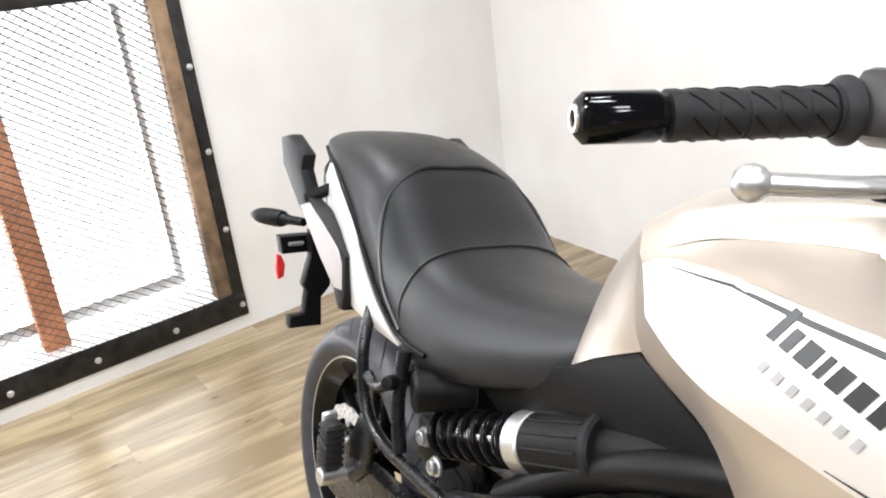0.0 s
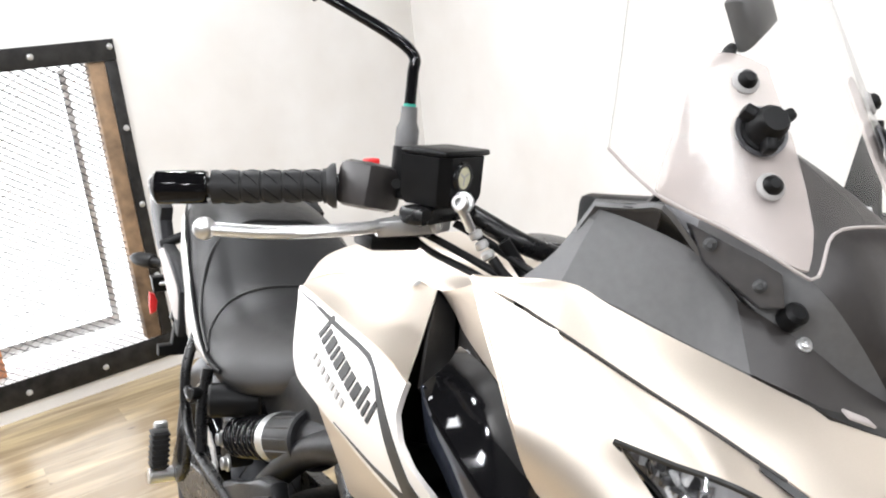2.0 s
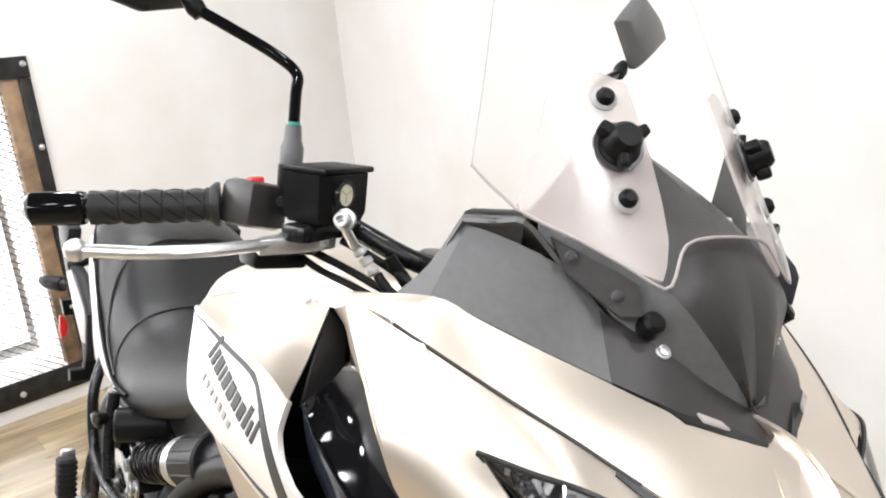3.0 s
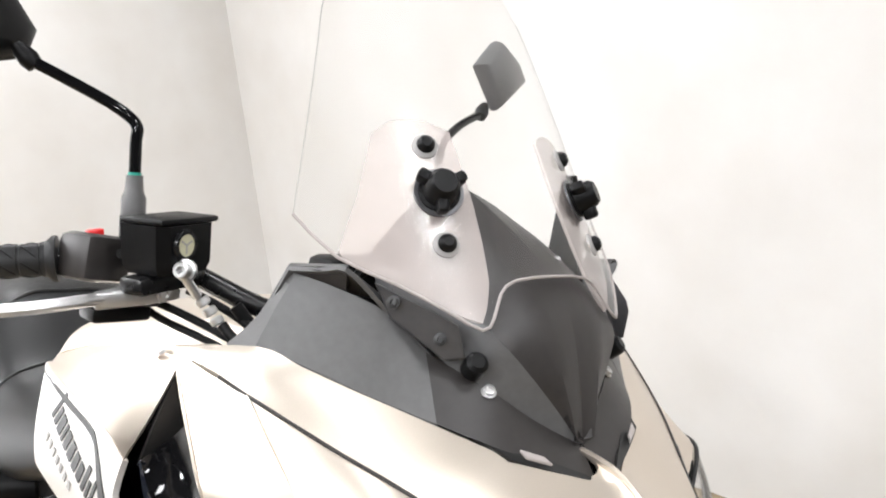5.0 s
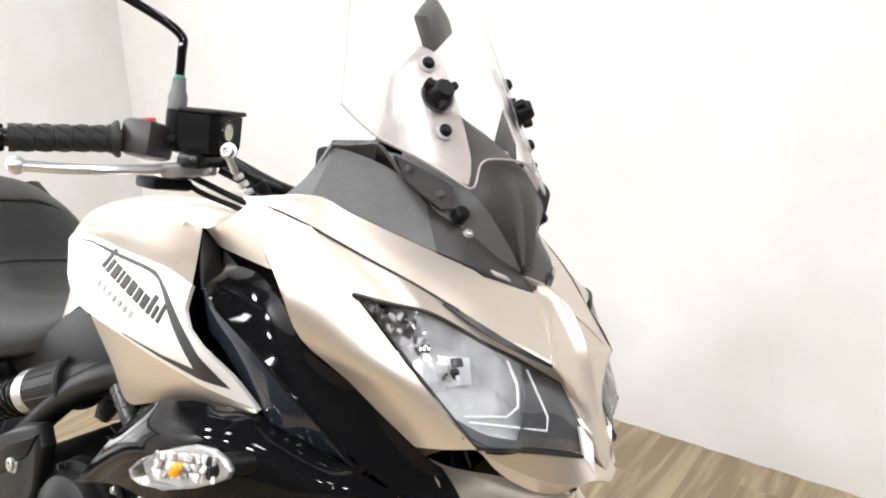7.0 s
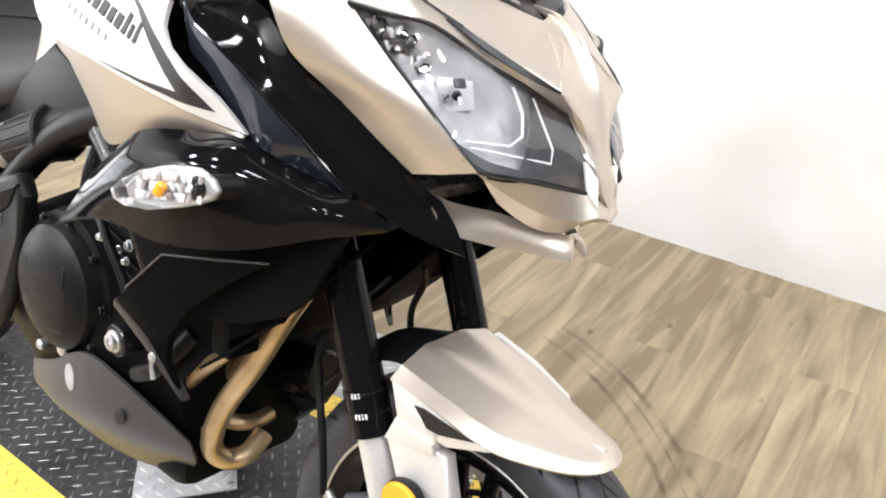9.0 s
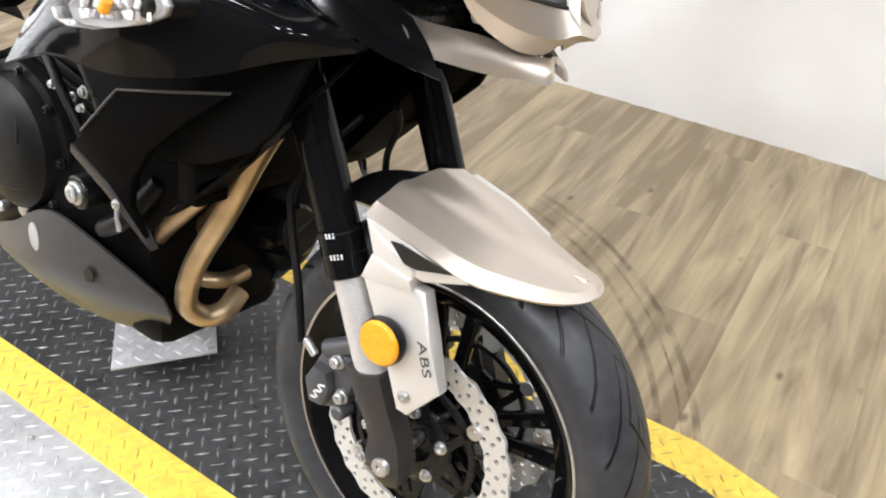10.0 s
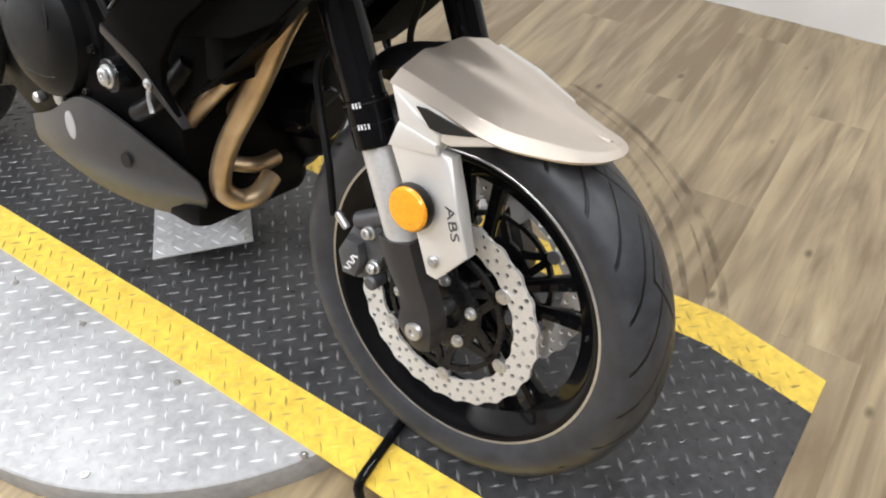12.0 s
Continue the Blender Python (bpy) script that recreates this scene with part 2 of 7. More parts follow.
def tyre_material():
    """Rubber with slanting sipes cut into the tread; the wheel turns about its own y axis."""
    m = material("tyre_tread_rubber", (0.036, 0.037, 0.041), 0.40, 0.0, 0.3, 40, 0.0, stain_scale=8, sheen=0.35)
    nt = m.node_tree
    b = nt.nodes["Principled BSDF"]
    uv = nt.nodes.new("ShaderNodeUVMap")
    sep = nt.nodes.new("ShaderNodeSeparateXYZ")
    nt.links.new(uv.outputs[0], sep.inputs[0])
    # distance from the tread's middle
    side = nt.nodes.new("ShaderNodeMath")
    side.operation = "ABSOLUTE"
    nt.links.new(sep.outputs["Y"], side.inputs[0])
    skew = nt.nodes.new("ShaderNodeMath")
    skew.operation = "MULTIPLY_ADD"
    skew.inputs[1].default_value = 1.7
    nt.links.new(side.outputs[0], skew.inputs[0])
    turns = nt.nodes.new("ShaderNodeMath")
    turns.operation = "MULTIPLY"
    turns.inputs[1].default_value = 24.0
    nt.links.new(sep.outputs["X"], turns.inputs[0])
    nt.links.new(turns.outputs[0], skew.inputs[2])
    frac = nt.nodes.new("ShaderNodeMath")
    frac.operation = "PINGPONG"
    frac.inputs[1].default_value = 0.5
    nt.links.new(skew.outputs[0], frac.inputs[0])
    groove = nt.nodes.new("ShaderNodeMapRange")
    groove.interpolation_type = "SMOOTHSTEP"
    groove.inputs[1].default_value, groove.inputs[2].default_value = 0.03, 0.06
    nt.links.new(frac.outputs[0], groove.inputs[0])
    # a zigzag groove winding along the middle of the tread
    zig = nt.nodes.new("ShaderNodeMath")
    zig.operation = "PINGPONG"
    zig.inputs[1].default_value = 1.0
    nt.links.new(turns.outputs[0], zig.inputs[0])
    wind = nt.nodes.new("ShaderNodeMath")
    wind.operation = "MULTIPLY_ADD"
    wind.inputs[1].default_value, wind.inputs[2].default_value = 0.62, -0.31
    nt.links.new(zig.outputs[0], wind.inputs[0])
    off = nt.nodes.new("ShaderNodeMath")
    off.operation = "SUBTRACT"
    nt.links.new(sep.outputs["Y"], off.inputs[0])
    nt.links.new(wind.outputs[0], off.inputs[1])
    dist = nt.nodes.new("ShaderNodeMath")
    dist.operation = "ABSOLUTE"
    nt.links.new(off.outputs[0], dist.inputs[0])
    line = nt.nodes.new("ShaderNodeMapRange")
    line.interpolation_type = "SMOOTHSTEP"
    line.inputs[1].default_value, line.inputs[2].default_value = 0.025, 0.05
    nt.links.new(dist.outputs[0], line.inputs[0])
    both = nt.nodes.new("ShaderNodeMath")
    both.operation = "MINIMUM"
    nt.links.new(groove.outputs[0], both.inputs[0])
    nt.links.new(line.outputs[0], both.inputs[1])
    keep = nt.nodes.new("ShaderNodeMapRange")
    keep.inputs[1].default_value, keep.inputs[2].default_value = 0.88, 0.92
    nt.links.new(side.outputs[0], keep.inputs[0])
    mx = nt.nodes.new("ShaderNodeMath")
    mx.operation = "MAXIMUM"
    nt.links.new(both.outputs[0], mx.inputs[0])
    nt.links.new(keep.outputs[0], mx.inputs[1])
    bp = nt.nodes.new("ShaderNodeBump")
    bp.inputs["Strength"].default_value = 1.0
    bp.inputs["Distance"].default_value = 0.004
    nt.links.new(mx.outputs[0], bp.inputs["Height"])
    nt.links.new(bp.outputs[0], b.inputs["Normal"])
    # relief is bump only; shade inside the grooves is blackened into the colour
    cut = nt.nodes.new("ShaderNodeMixRGB")
    cut.inputs[1].default_value = (0.003, 0.003, 0.003, 1)
    rubber = b.inputs["Base Color"].links[0].from_socket
    nt.links.new(rubber, cut.inputs[2])
    nt.links.new(mx.outputs[0], cut.inputs[0])
    nt.links.new(cut.outputs[0], b.inputs["Base Color"])
    return m


TREAD = tyre_material()


# ---- mesh tools ----
def part(name, bm, mat, parent=None, label="", smooth=40):
    """Links a bmesh as one mesh object, under a thing or a part."""
    me = bpy.data.meshes.new(name)
    bmesh.ops.recalc_face_normals(bm, faces=bm.faces[:])
    bm.to_mesh(me)
    bm.free()
    me.materials.append(mat)
    if smooth:
        me.polygons.foreach_set("use_smooth", [True] * len(me.polygons))
        me.set_sharp_from_angle(angle=radians(smooth))
    ob = new(name, me)
    if parent:
        ob.parent = parent
    if label:
        tagged(ob, label)
    return ob


def empty(name, m, label, category, group="", kind=""):
    ob = new(name)
    ob.empty_display_size = 0.1
    ob.matrix_world = m
    return tagged(ob, label, category, group, kind)


def box(bm, lo, hi, bevel=0.0, seg=2, m=None):
    size = Vector(hi) - Vector(lo)
    mid = (Vector(hi) + Vector(lo)) / 2
    r = bmesh.ops.create_cube(bm, size=1.0, matrix=(m or Matrix()) @ Matrix.Translation(mid) @ Matrix.Diagonal((*size, 1)))
    if bevel:
        vs = set(r["verts"])
        es = [e for e in bm.edges if e.verts[0] in vs and e.verts[1] in vs]
        bmesh.ops.bevel(bm, geom=es, offset=bevel, segments=seg, affect="EDGES", profile=0.5)
    return bm


def boxed(lo, hi, bevel=0.0, m=None):
    return box(bmesh.new(), lo, hi, bevel, 2, m)


def curve_points(pts, n):
    """A smooth line through the points."""
    pts = [Vector(p) for p in pts]
    if len(pts) < 3:
        return [pts[0].lerp(pts[-1], i / n) for i in range(n + 1)]
    out = []
    k = len(pts) - 1
    for i in range(k):
        p0, p1, p2, p3 = pts[max(i - 1, 0)], pts[i], pts[i + 1], pts[min(i + 2, k)]
        for j in range(n):
            t = j / n
            out.append(0.5 * (2 * p1 + (p2 - p0) * t + (2 * p0 - 5 * p1 + 4 * p2 - p3) * t * t + (3 * p1 - p0 - 3 * p2 + p3) * t ** 3))
    return out + [pts[-1]]


def tube(bm, pts, r, n=10, seg=12, round_path=True, taper=None):
    path = curve_points(pts, n) if round_path else [Vector(p) for p in pts]
    rings, nrm = [], None
    for i, p in enumerate(path):
        d = (path[min(i + 1, len(path) - 1)] - path[max(i - 1, 0)]).normalized()
        if nrm is None:
            nrm = d.orthogonal().normalized()
        nrm = (nrm - d * nrm.dot(d)).normalized()
        b = d.cross(nrm)
        rr = r if taper is None else r + (taper - r) * i / (len(path) - 1)
        rings.append([bm.verts.new(p + (nrm * math.cos(a) + b * math.sin(a)) * rr) for a in (2 * math.pi * k / seg for k in range(seg))])
    for a, b in zip(rings, rings[1:]):
        for k in range(seg):
            bm.faces.new((a[k], a[(k + 1) % seg], b[(k + 1) % seg], b[k]))
    bm.faces.new(rings[0][::-1])
    bm.faces.new(rings[-1])
    return bm


def tubed(pts, r, n=10, seg=12, round_path=True, taper=None):
    return tube(bmesh.new(), pts, r, n, seg, round_path, taper)


def revolve(bm, profile, m=None, seg=48, closed=False):
    """Turns a profile of (radius, along) about the local z axis of m."""
    m = m or Matrix()
    rings = []
    for r, h in profile:
        if r < 1e-6:
            rings.append([bm.verts.new(m @ Vector((0, 0, h)))])
        else:
            rings.append([bm.verts.new(m @ Vector((r * math.cos(2 * math.pi * k / seg), r * math.sin(2 * math.pi * k / seg), h))) for k in range(seg)])
    pairs = list(zip(rings, rings[1:])) + ([(rings[-1], rings[0])] if closed else [])
    for a, b in pairs:
        for k in range(seg):
            j = (k + 1) % seg
            if len(a) == 1 and len(b) == 1:
                continue
            if len(a) == 1:
                bm.faces.new((a[0], b[k], b[j]))
            elif len(b) == 1:
                bm.faces.new((a[k], b[0], a[j]))
            else:
                bm.faces.new((a[k], b[k], b[j], a[j]))
    return bm


def revolved(profile, m=None, seg=48, closed=False):
    return revolve(bmesh.new(), profile, m, seg, closed)


def axis_to(at, direction):
    """A pose at a point with its z axis along a direction."""
    return Matrix.Translation(at) @ Vector(direction).to_track_quat("Z", "Y").to_matrix().to_4x4()


def rod(bm, a, b, r, seg=16, bevel=0.002):
    a, b = Vector(a), Vector(b)
    h = (b - a).length
    c = min(bevel, r * 0.4, h * 0.4)
    return revolve(bm, [(0, 0), (r - c, 0), (r, c), (r, h - c), (r - c, h), (0, h)], axis_to(a, b - a), seg)


def rodded(a, b, r, seg=16, bevel=0.002):
    return rod(bmesh.new(), a, b, r, seg, bevel)


def sheet(rows, nu=4, nv=4, thick=0.004, inward=None, bm=None, flip=False):
    """A curved shell through rows of points, smooth along the rows, with thickness."""
    bm = bm or bmesh.new()
    fine = [curve_points(r, nu) for r in rows]
    cols = [curve_points([f[i] for f in fine], nv) for i in range(len(fine[0]))]
    grid = [[bm.verts.new(c[j]) for c in cols] for j in range(len(cols[0]))]
    faces = []
    for a, b in zip(grid, grid[1:]):
        for k in range(len(a) - 1):
            quad = (a[k], a[k + 1], b[k + 1], b[k])
            if len({tuple(round(x, 6) for x in v.co) for v in quad}) == 4:
                faces.append(bm.faces.new(quad))
    if thick:
        mid = Vector(inward) if inward is not None else None
        n = sum((f.normal * f.calc_area() for f in faces if f.normal_update() is None), Vector())
        centre = sum((f.calc_center_median() for f in faces), Vector()) / len(faces)
        if mid is not None and n.dot(mid - centre) > 0:
            bmesh.ops.reverse_faces(bm, faces=faces)
        bmesh.ops.solidify(bm, geom=faces, thickness=thick)
    return bm


def slab(points, push, bevel=0.002, bm=None):
    """A flat or slightly bent piece with the given outline, made thick along one direction."""
    bm = bm or bmesh.new()
    a = [bm.verts.new(p) for p in points]
    b = [bm.verts.new(Vector(p) + Vector(push)) for p in points]
    n = len(a)
    fa, fb = bm.faces.new(a), bm.faces.new(b[::-1])
    bm.normal_update()
    for i in range(n):
        bm.faces.new((a[i], b[i], b[(i + 1) % n], a[(i + 1) % n]))
    if bevel:
        bmesh.ops.bevel(bm, geom=list(fa.edges) + list(fb.edges), offset=bevel, segments=2, affect="EDGES", profile=0.5, clamp_overlap=True)
    bm.normal_update()
    bmesh.ops.triangulate(bm, faces=[f for f in bm.faces if len(f.verts) > 4])
    return bm


def plate(outline, y0, y1, bevel=0.003, bm=None):
    """A slab with an outline in x and z between two sideways places; y0 and y1 may be functions of (x, z)."""
    bm = bm or bmesh.new()
    f0 = y0 if callable(y0) else (lambda x, z: y0)
    f1 = y1 if callable(y1) else (lambda x, z: y1)
    a = [bm.verts.new((x, f0(x, z), z)) for x, z in outline]
    b = [bm.verts.new((x, f1(x, z), z)) for x, z in outline]
    n = len(a)
    fa = bm.faces.new(a)
    fb = bm.faces.new(b[::-1])
    sides = [bm.faces.new((a[i], b[i], b[(i + 1) % n], a[(i + 1) % n])) for i in range(n)]
    if bevel:
        bmesh.ops.bevel(bm, geom=list(fa.edges) + list(fb.edges), offset=bevel, segments=2, affect="EDGES", profile=0.5)
    return bm


def loft(rings, nu=0, cap=True, bm=None, along=0):
    """Skins closed rings of the same count; along: extra smooth rings between stations."""
    bm = bm or bmesh.new()
    rings = [[Vector(p) for p in r] for r in rings]
    if along:
        cols = [curve_points([r[i] for r in rings], along) for i in range(len(rings[0]))]
        rings = [[c[j] for c in cols] for j in range(len(cols[0]))]
    vs = [[bm.verts.new(p) for p in r] for r in rings]
    n = len(vs[0])
    for a, b in zip(vs, vs[1:]):
        for k in range(n):
            bm.faces.new((a[k], a[(k + 1) % n], b[(k + 1) % n], b[k]))
    if cap:
        bm.faces.new(vs[0][::-1])
        bm.faces.new(vs[-1])
    return bm


def half_ring(x, pts, n=4):
    """A closed symmetric section at x from (half width, height) points given from the bottom up to the middle of the top."""
    line = curve_points([(x, -y, z) for y, z in pts], n)
    other = [Vector((p.x, -p.y, p.z)) for p in reversed(line) if abs(p.y) > 1e-6]
    return line + other


def bolt(bm, at, direction, r=0.006, h=0.005):
    m = axis_to(at, direction)
    revolve(bm, [(0, 0), (r * 1.35, 0), (r * 1.35, h * 0.3), (r, h * 0.35), (r, h * 0.9), (r * 0.85, h), (r * 0.5, h), (r * 0.45, h * 0.6), (0, h * 0.6)], m, 12)
    return bm


# ---- the room ----
WALL_TURN = Matrix.Translation((-3.35, 0.33, 0)) @ Matrix.Rotation(radians(8), 4, "Z") @ Matrix.Translation((3.35, -0.33, 0))  # the window wall stands a little askew
WX, FY, BY, EX, TOP = -3.35, 1.87, -3.2, 3.2, 2.9
wl = bmesh.new()
box(wl, (WX - 0.25, BY - 0.2, FLOOR - 0.1), (WX, FY + 0.2, 0.09))
box(wl, (WX - 0.25, BY - 0.2, 1.34), (WX, FY + 0.2, TOP))
box(wl, (WX - 0.25, 0.26, 0.09), (WX, FY + 0.2, 1.34))
box(wl, (WX - 0.25, BY - 0.2, 0.09), (WX, -1.55, 1.34))
west = tagged(part("wall_west", wl, WALL, smooth=0), "cream white painted wall with a grilled window", "wall", kind="structure")
west.matrix_world = WALL_TURN
tagged(part("wall_north", boxed((WX - 0.4, FY, FLOOR - 0.1), (EX, FY + 0.2, TOP)), WALL, smooth=0), "cream white painted wall with soft beige mottling", "wall", kind="structure")
# unseen walls and ceiling, added dark so gloss black reflects darkness
tagged(part("wall_south", boxed((WX - 0.1, BY - 0.2, FLOOR - 0.1), (EX, BY, TOP)), DARK_WALL, smooth=0), "unseen dark wall closing the room", "wall", kind="structure")
tagged(part("wall_east", boxed((EX, BY - 0.2, FLOOR - 0.1), (EX + 0.2, FY + 0.2, TOP)), DARK_WALL, smooth=0), "unseen dark wall closing the room", "wall", kind="structure")
tagged(part("ceiling", boxed((WX - 0.25, BY - 0.2, TOP), (EX + 0.2, FY + 0.2, TOP + 0.15)), CEILING, smooth=0), "plain dark ceiling", "ceiling", kind="structure")
floor = tagged(part("floor", boxed((WX - 0.3, BY, FLOOR - 0.12), (EX, FY, FLOOR - 0.007)), OLD_WOOD, smooth=0), "pale oak plank floor with grey and brown grain", "floor", kind="structure")

# window: steel angle frame with bolts, timber lining, expanded metal grille, bright outside
window = empty("window_1", WALL_TURN, "window behind a black steel frame and expanded metal grille", "window", kind="structure")
fr = bmesh.new()
Y0, Y1, Z0, Z1 = -1.62, 0.335, 0.0, 1.405
box(fr, (WX + 0.001, Y0, Z1 - 0.085), (WX + 0.012, Y1, Z1), 0.002)
box(fr, (WX + 0.001, Y0, Z0), (WX + 0.012, Y1, Z0 + 0.105), 0.002)
part("window_frame", fr, FRAME_STEEL, window, "blackened flat steel frame rails")
fr = bmesh.new()
box(fr, (WX + 0.001, Y1 - 0.05, Z0 + 0.106), (WX + 0.011, Y1 - 0.001, Z1 - 0.086), 0.002)
box(fr, (WX + 0.001, Y0, Z0 + 0.106), (WX + 0.011, Y0 + 0.05, Z1 - 0.086), 0.002)
part("window_stile", fr, FRAME_STEEL, window, "blackened flat steel frame uprights")
part("window_lining", boxed((WX - 0.05, Y1 - 0.115, Z0 + 0.106), (WX + 0.006, Y1 - 0.051, Z1 - 0.086), 0.003), OLD_WOOD, window, "weathered brown timber lining")
for j, (y, z) in enumerate([(Y1 - 0.02, z) for z in (0.05, 0.385, 0.71, 1.04, 1.375)] + [(y, 0.045) for y in (0.02, -0.29, -0.6, -0.91, -1.22)] + [(y, 1.365) for y in (0.01, -0.31, -0.62, -0.93, -1.24)]):
    part("bolt_head", revolved([(0, 0), (0.013, 0), (0.012, 0.004), (0.007, 0.007), (0, 0.008)], axis_to((WX + 0.0115, y, z), (1, 0, 0)), 14), ALLOY, window)
gr = bmesh.new()
CW, CH = 0.044, 0.0155
ny, nz = int((0.225 + 1.56) / CW), int((1.335 - 0.085) / CH)
for i in range(ny + 1):
    for k in range(nz + 1):
        y, z = 0.222 - i * CW, 0.09 + k * CH
        mid = (k % 2) * CW / 2
        for s in (-1, 1):
            a = Vector((WX - 0.012, y - mid, z))
            b = Vector((WX - 0.018, y - mid + s * CW / 2, z + CH))
            w = Vector((0, -s * 0.0013, 0.0018))
            d = Vector((0.006, 0, 0))
            v = [gr.verts.new(p) for p in (a - w - d, a + w, b + w, b - w - d)]
            gr.faces.new(v)
part("grille", gr, MESH_STEEL, window, "black expanded metal grille", 0)
part("window_post", boxed((WX - 0.19, -0.43, 0.09), (WX - 0.12, -0.335, 1.34), 0.004), ORANGE_WOOD, window, "orange-brown timber post")
tr = bmesh.new()
box(tr, (WX - 0.24, Y0 + 0.08, 0.14), (WX - 0.215, 0.18, 0.19), 0.003)
box(tr, (WX - 0.24, 0.15, 0.19), (WX - 0.215, 0.18, 1.30), 0.003)
part("window_bar", tr, ALLOY, window, "grey window bars")
backdrop = tagged(part("backdrop", boxed((WX - 0.9, -2.6, -0.6), (WX - 0.88, 1.2, 2.2)), OUTSIDE, smooth=0), "bright white daylight outside the window", "backdrop", kind="structure")
backdrop.matrix_world = WALL_TURN
area_lamp("window_daylight", (WX - 0.3, -0.65, 0.75), (0, -0.3, 0.6), 1.6, 1.1, 22, (1, 1, 1))

# ceiling lamps above the stand
for x in (-2.5, -1.3, -0.1, 1.1, 2.2):
    for y in (-2.3, -0.9, 0.6):
        lamp = empty("ceiling_lamp", pose(x, y, TOP), "square white ceiling lamp with a glowing face", "ceiling lamp", "ceiling lamps")
        part("housing", boxed((-0.14, -0.14, -0.05), (0.14, 0.14, -0.001), 0.006), HOUSING, lamp)
        part("diffuser", boxed((-0.12, -0.12, -0.054), (0.12, 0.12, -0.051)), LAMP_GLOW, lamp, "glowing diffuser", 0)
        power = {-2.3: (76, 36, 50, 36, 26), -0.9: (28, 8, 9, 8, 22), 0.6: (20, 8, 9, 11, 30)}[y][(-2.5, -1.3, -0.1, 1.1, 2.2).index(x)]
        area_lamp("ceiling_light", (x, y, TOP - 0.07), (x, y, 0), 0.24, 0.24, power)

# ---- turntable and tread-plate strip ----
TURN = radians(1.8)
table = empty("turntable", pose(-0.717, 0.177, FLOOR, 0, 0, math.degrees(TURN)), "round aluminium tread-plate turntable with a black strip", "turntable")
part("disc", revolved([(0, 0.0), (0.62, 0.0), (0.621, 0.002), (0.621, 0.054), (0.618, 0.057), (0, 0.057)], seg=128), PLATE_ALU, table, "bare aluminium tread-plate disc")
TOPZ = 0.06
SY = 0.03  # the strip's middle, sideways in the turntable's own axes


def ramp_z(x):
    """Height of the strip: flat on the table, falling to the floor past its edges."""
    if x > 0.985:
        return max(0.006, TOPZ - (x - 0.985) * 0.27)
    if x < -0.95:
        return max(0.006, TOPZ - (-0.95 - x) * 0.22)
    return TOPZ


def strip(y0, y1, lift):
    bm = bmesh.new()
    xs = [-1.19, -0.95, -0.6, 0, 0.6, 0.985, 1.185]
    top = [[bm.verts.new((x, y, ramp_z(x) + lift)) for y in (y0, y1)] for x in xs]
    low = [[bm.verts.new((x, y, max(0.001, ramp_z(x) - 0.005))) for y in (y0, y1)] for x in xs]
    for a, b, c, d in zip(top, top[1:], low, low[1:]):
        bm.faces.new((a[0], b[0], b[1], a[1]))
        bm.faces.new((c[0], c[1], d[1], d[0]))
        bm.faces.new((a[0], c[0], d[0], b[0]))
        bm.faces.new((a[1], b[1], d[1], c[1]))
    bm.faces.new((top[0][0], top[0][1], low[0][1], low[0][0]))
    bm.faces.new((top[-1][0], low[-1][0], low[-1][1], top[-1][1]))
    return bm


def tread_bars(bm, x0, x1, y0, y1, height, inside=lambda x, y: True, pitch=0.027):
    """Raised lens-shaped bars in alternating directions."""
    dx, dy = pitch * math.sqrt(2), pitch / math.sqrt(2)
    for j in range(int((y1 - y0) / dy) + 1):
        for i in range(int((x1 - x0) / dx) + 1):
            x, y = x0 + (i + 0.5 * (j % 2)) * dx, y0 + j * dy
            if not inside(x, y):
                continue
            a = radians(45 if j % 2 else -45)
            c, s = math.cos(a) * 0.0154, math.sin(a) * 0.0154
            px, py = -s * 0.23, c * 0.23
            z = height(x)
            ends = [bm.verts.new((x + c, y + s, z)), bm.verts.new((x + px, y + py, z)), bm.verts.new((x - c, y - s, z)), bm.verts.new((x - px, y - py, z))]
            crest = [bm.verts.new((x + c * 0.55, y + s * 0.55, z + 0.0019)), bm.verts.new((x - c * 0.55, y - s * 0.55, z + 0.0019))]
            bm.faces.new((ends[0], ends[1], crest[1], crest[0]))
            bm.faces.new((ends[2], ends[3], crest[0], crest[1]))
            bm.faces.new((ends[1], ends[2], crest[1]))
            bm.faces.new((ends[3], ends[0], crest[0]))
    return bm


part("strip", strip(SY - 0.24, SY + 0.24, 0.0), PLATE_BLACK, table, "black tread-plate strip", 0)
part("yellow_edge", strip(SY - 0.325, SY - 0.2405, 0.0), YELLOW, table, "scuffed yellow painted edge", 0)
part("yellow_edge", strip(SY + 0.2405, SY + 0.325, 0.0), YELLOW, table, "scuffed yellow painted edge", 0)
tagged(part("tread_pattern", tread_bars(bmesh.new(), -1.17, 1.15, SY - 0.23, SY + 0.235, lambda x: ramp_z(x) - 0.0002, pitch=0.0285), PLATE_WEAR, table, "worn grey tread bars", 0), kind="stuff")
tagged(part("tread_pattern", tread_bars(tread_bars(bmesh.new(), -1.17, 1.15, SY - 0.315, SY - 0.25, lambda x: ramp_z(x) - 0.0002), -1.17, 1.15, SY + 0.25, SY + 0.315, lambda x: ramp_z(x) - 0.0002), YELLOW_BARS, table, "scuffed yellow tread bars", 0), kind="stuff")
tagged(part("tread_pattern", tread_bars(bmesh.new(), -0.6, 0.6, -0.6, 0.6, lambda x: 0.0568, lambda x, y: x * x + y * y < 0.37 and not SY - 0.335 < y < SY + 0.335, 0.031), ALU_BARS, table, "aluminium tread bars", 0), kind="stuff")
turn_back = pose(-0.717, 0.177, FLOOR, 0, 0, math.degrees(TURN)).inverted()
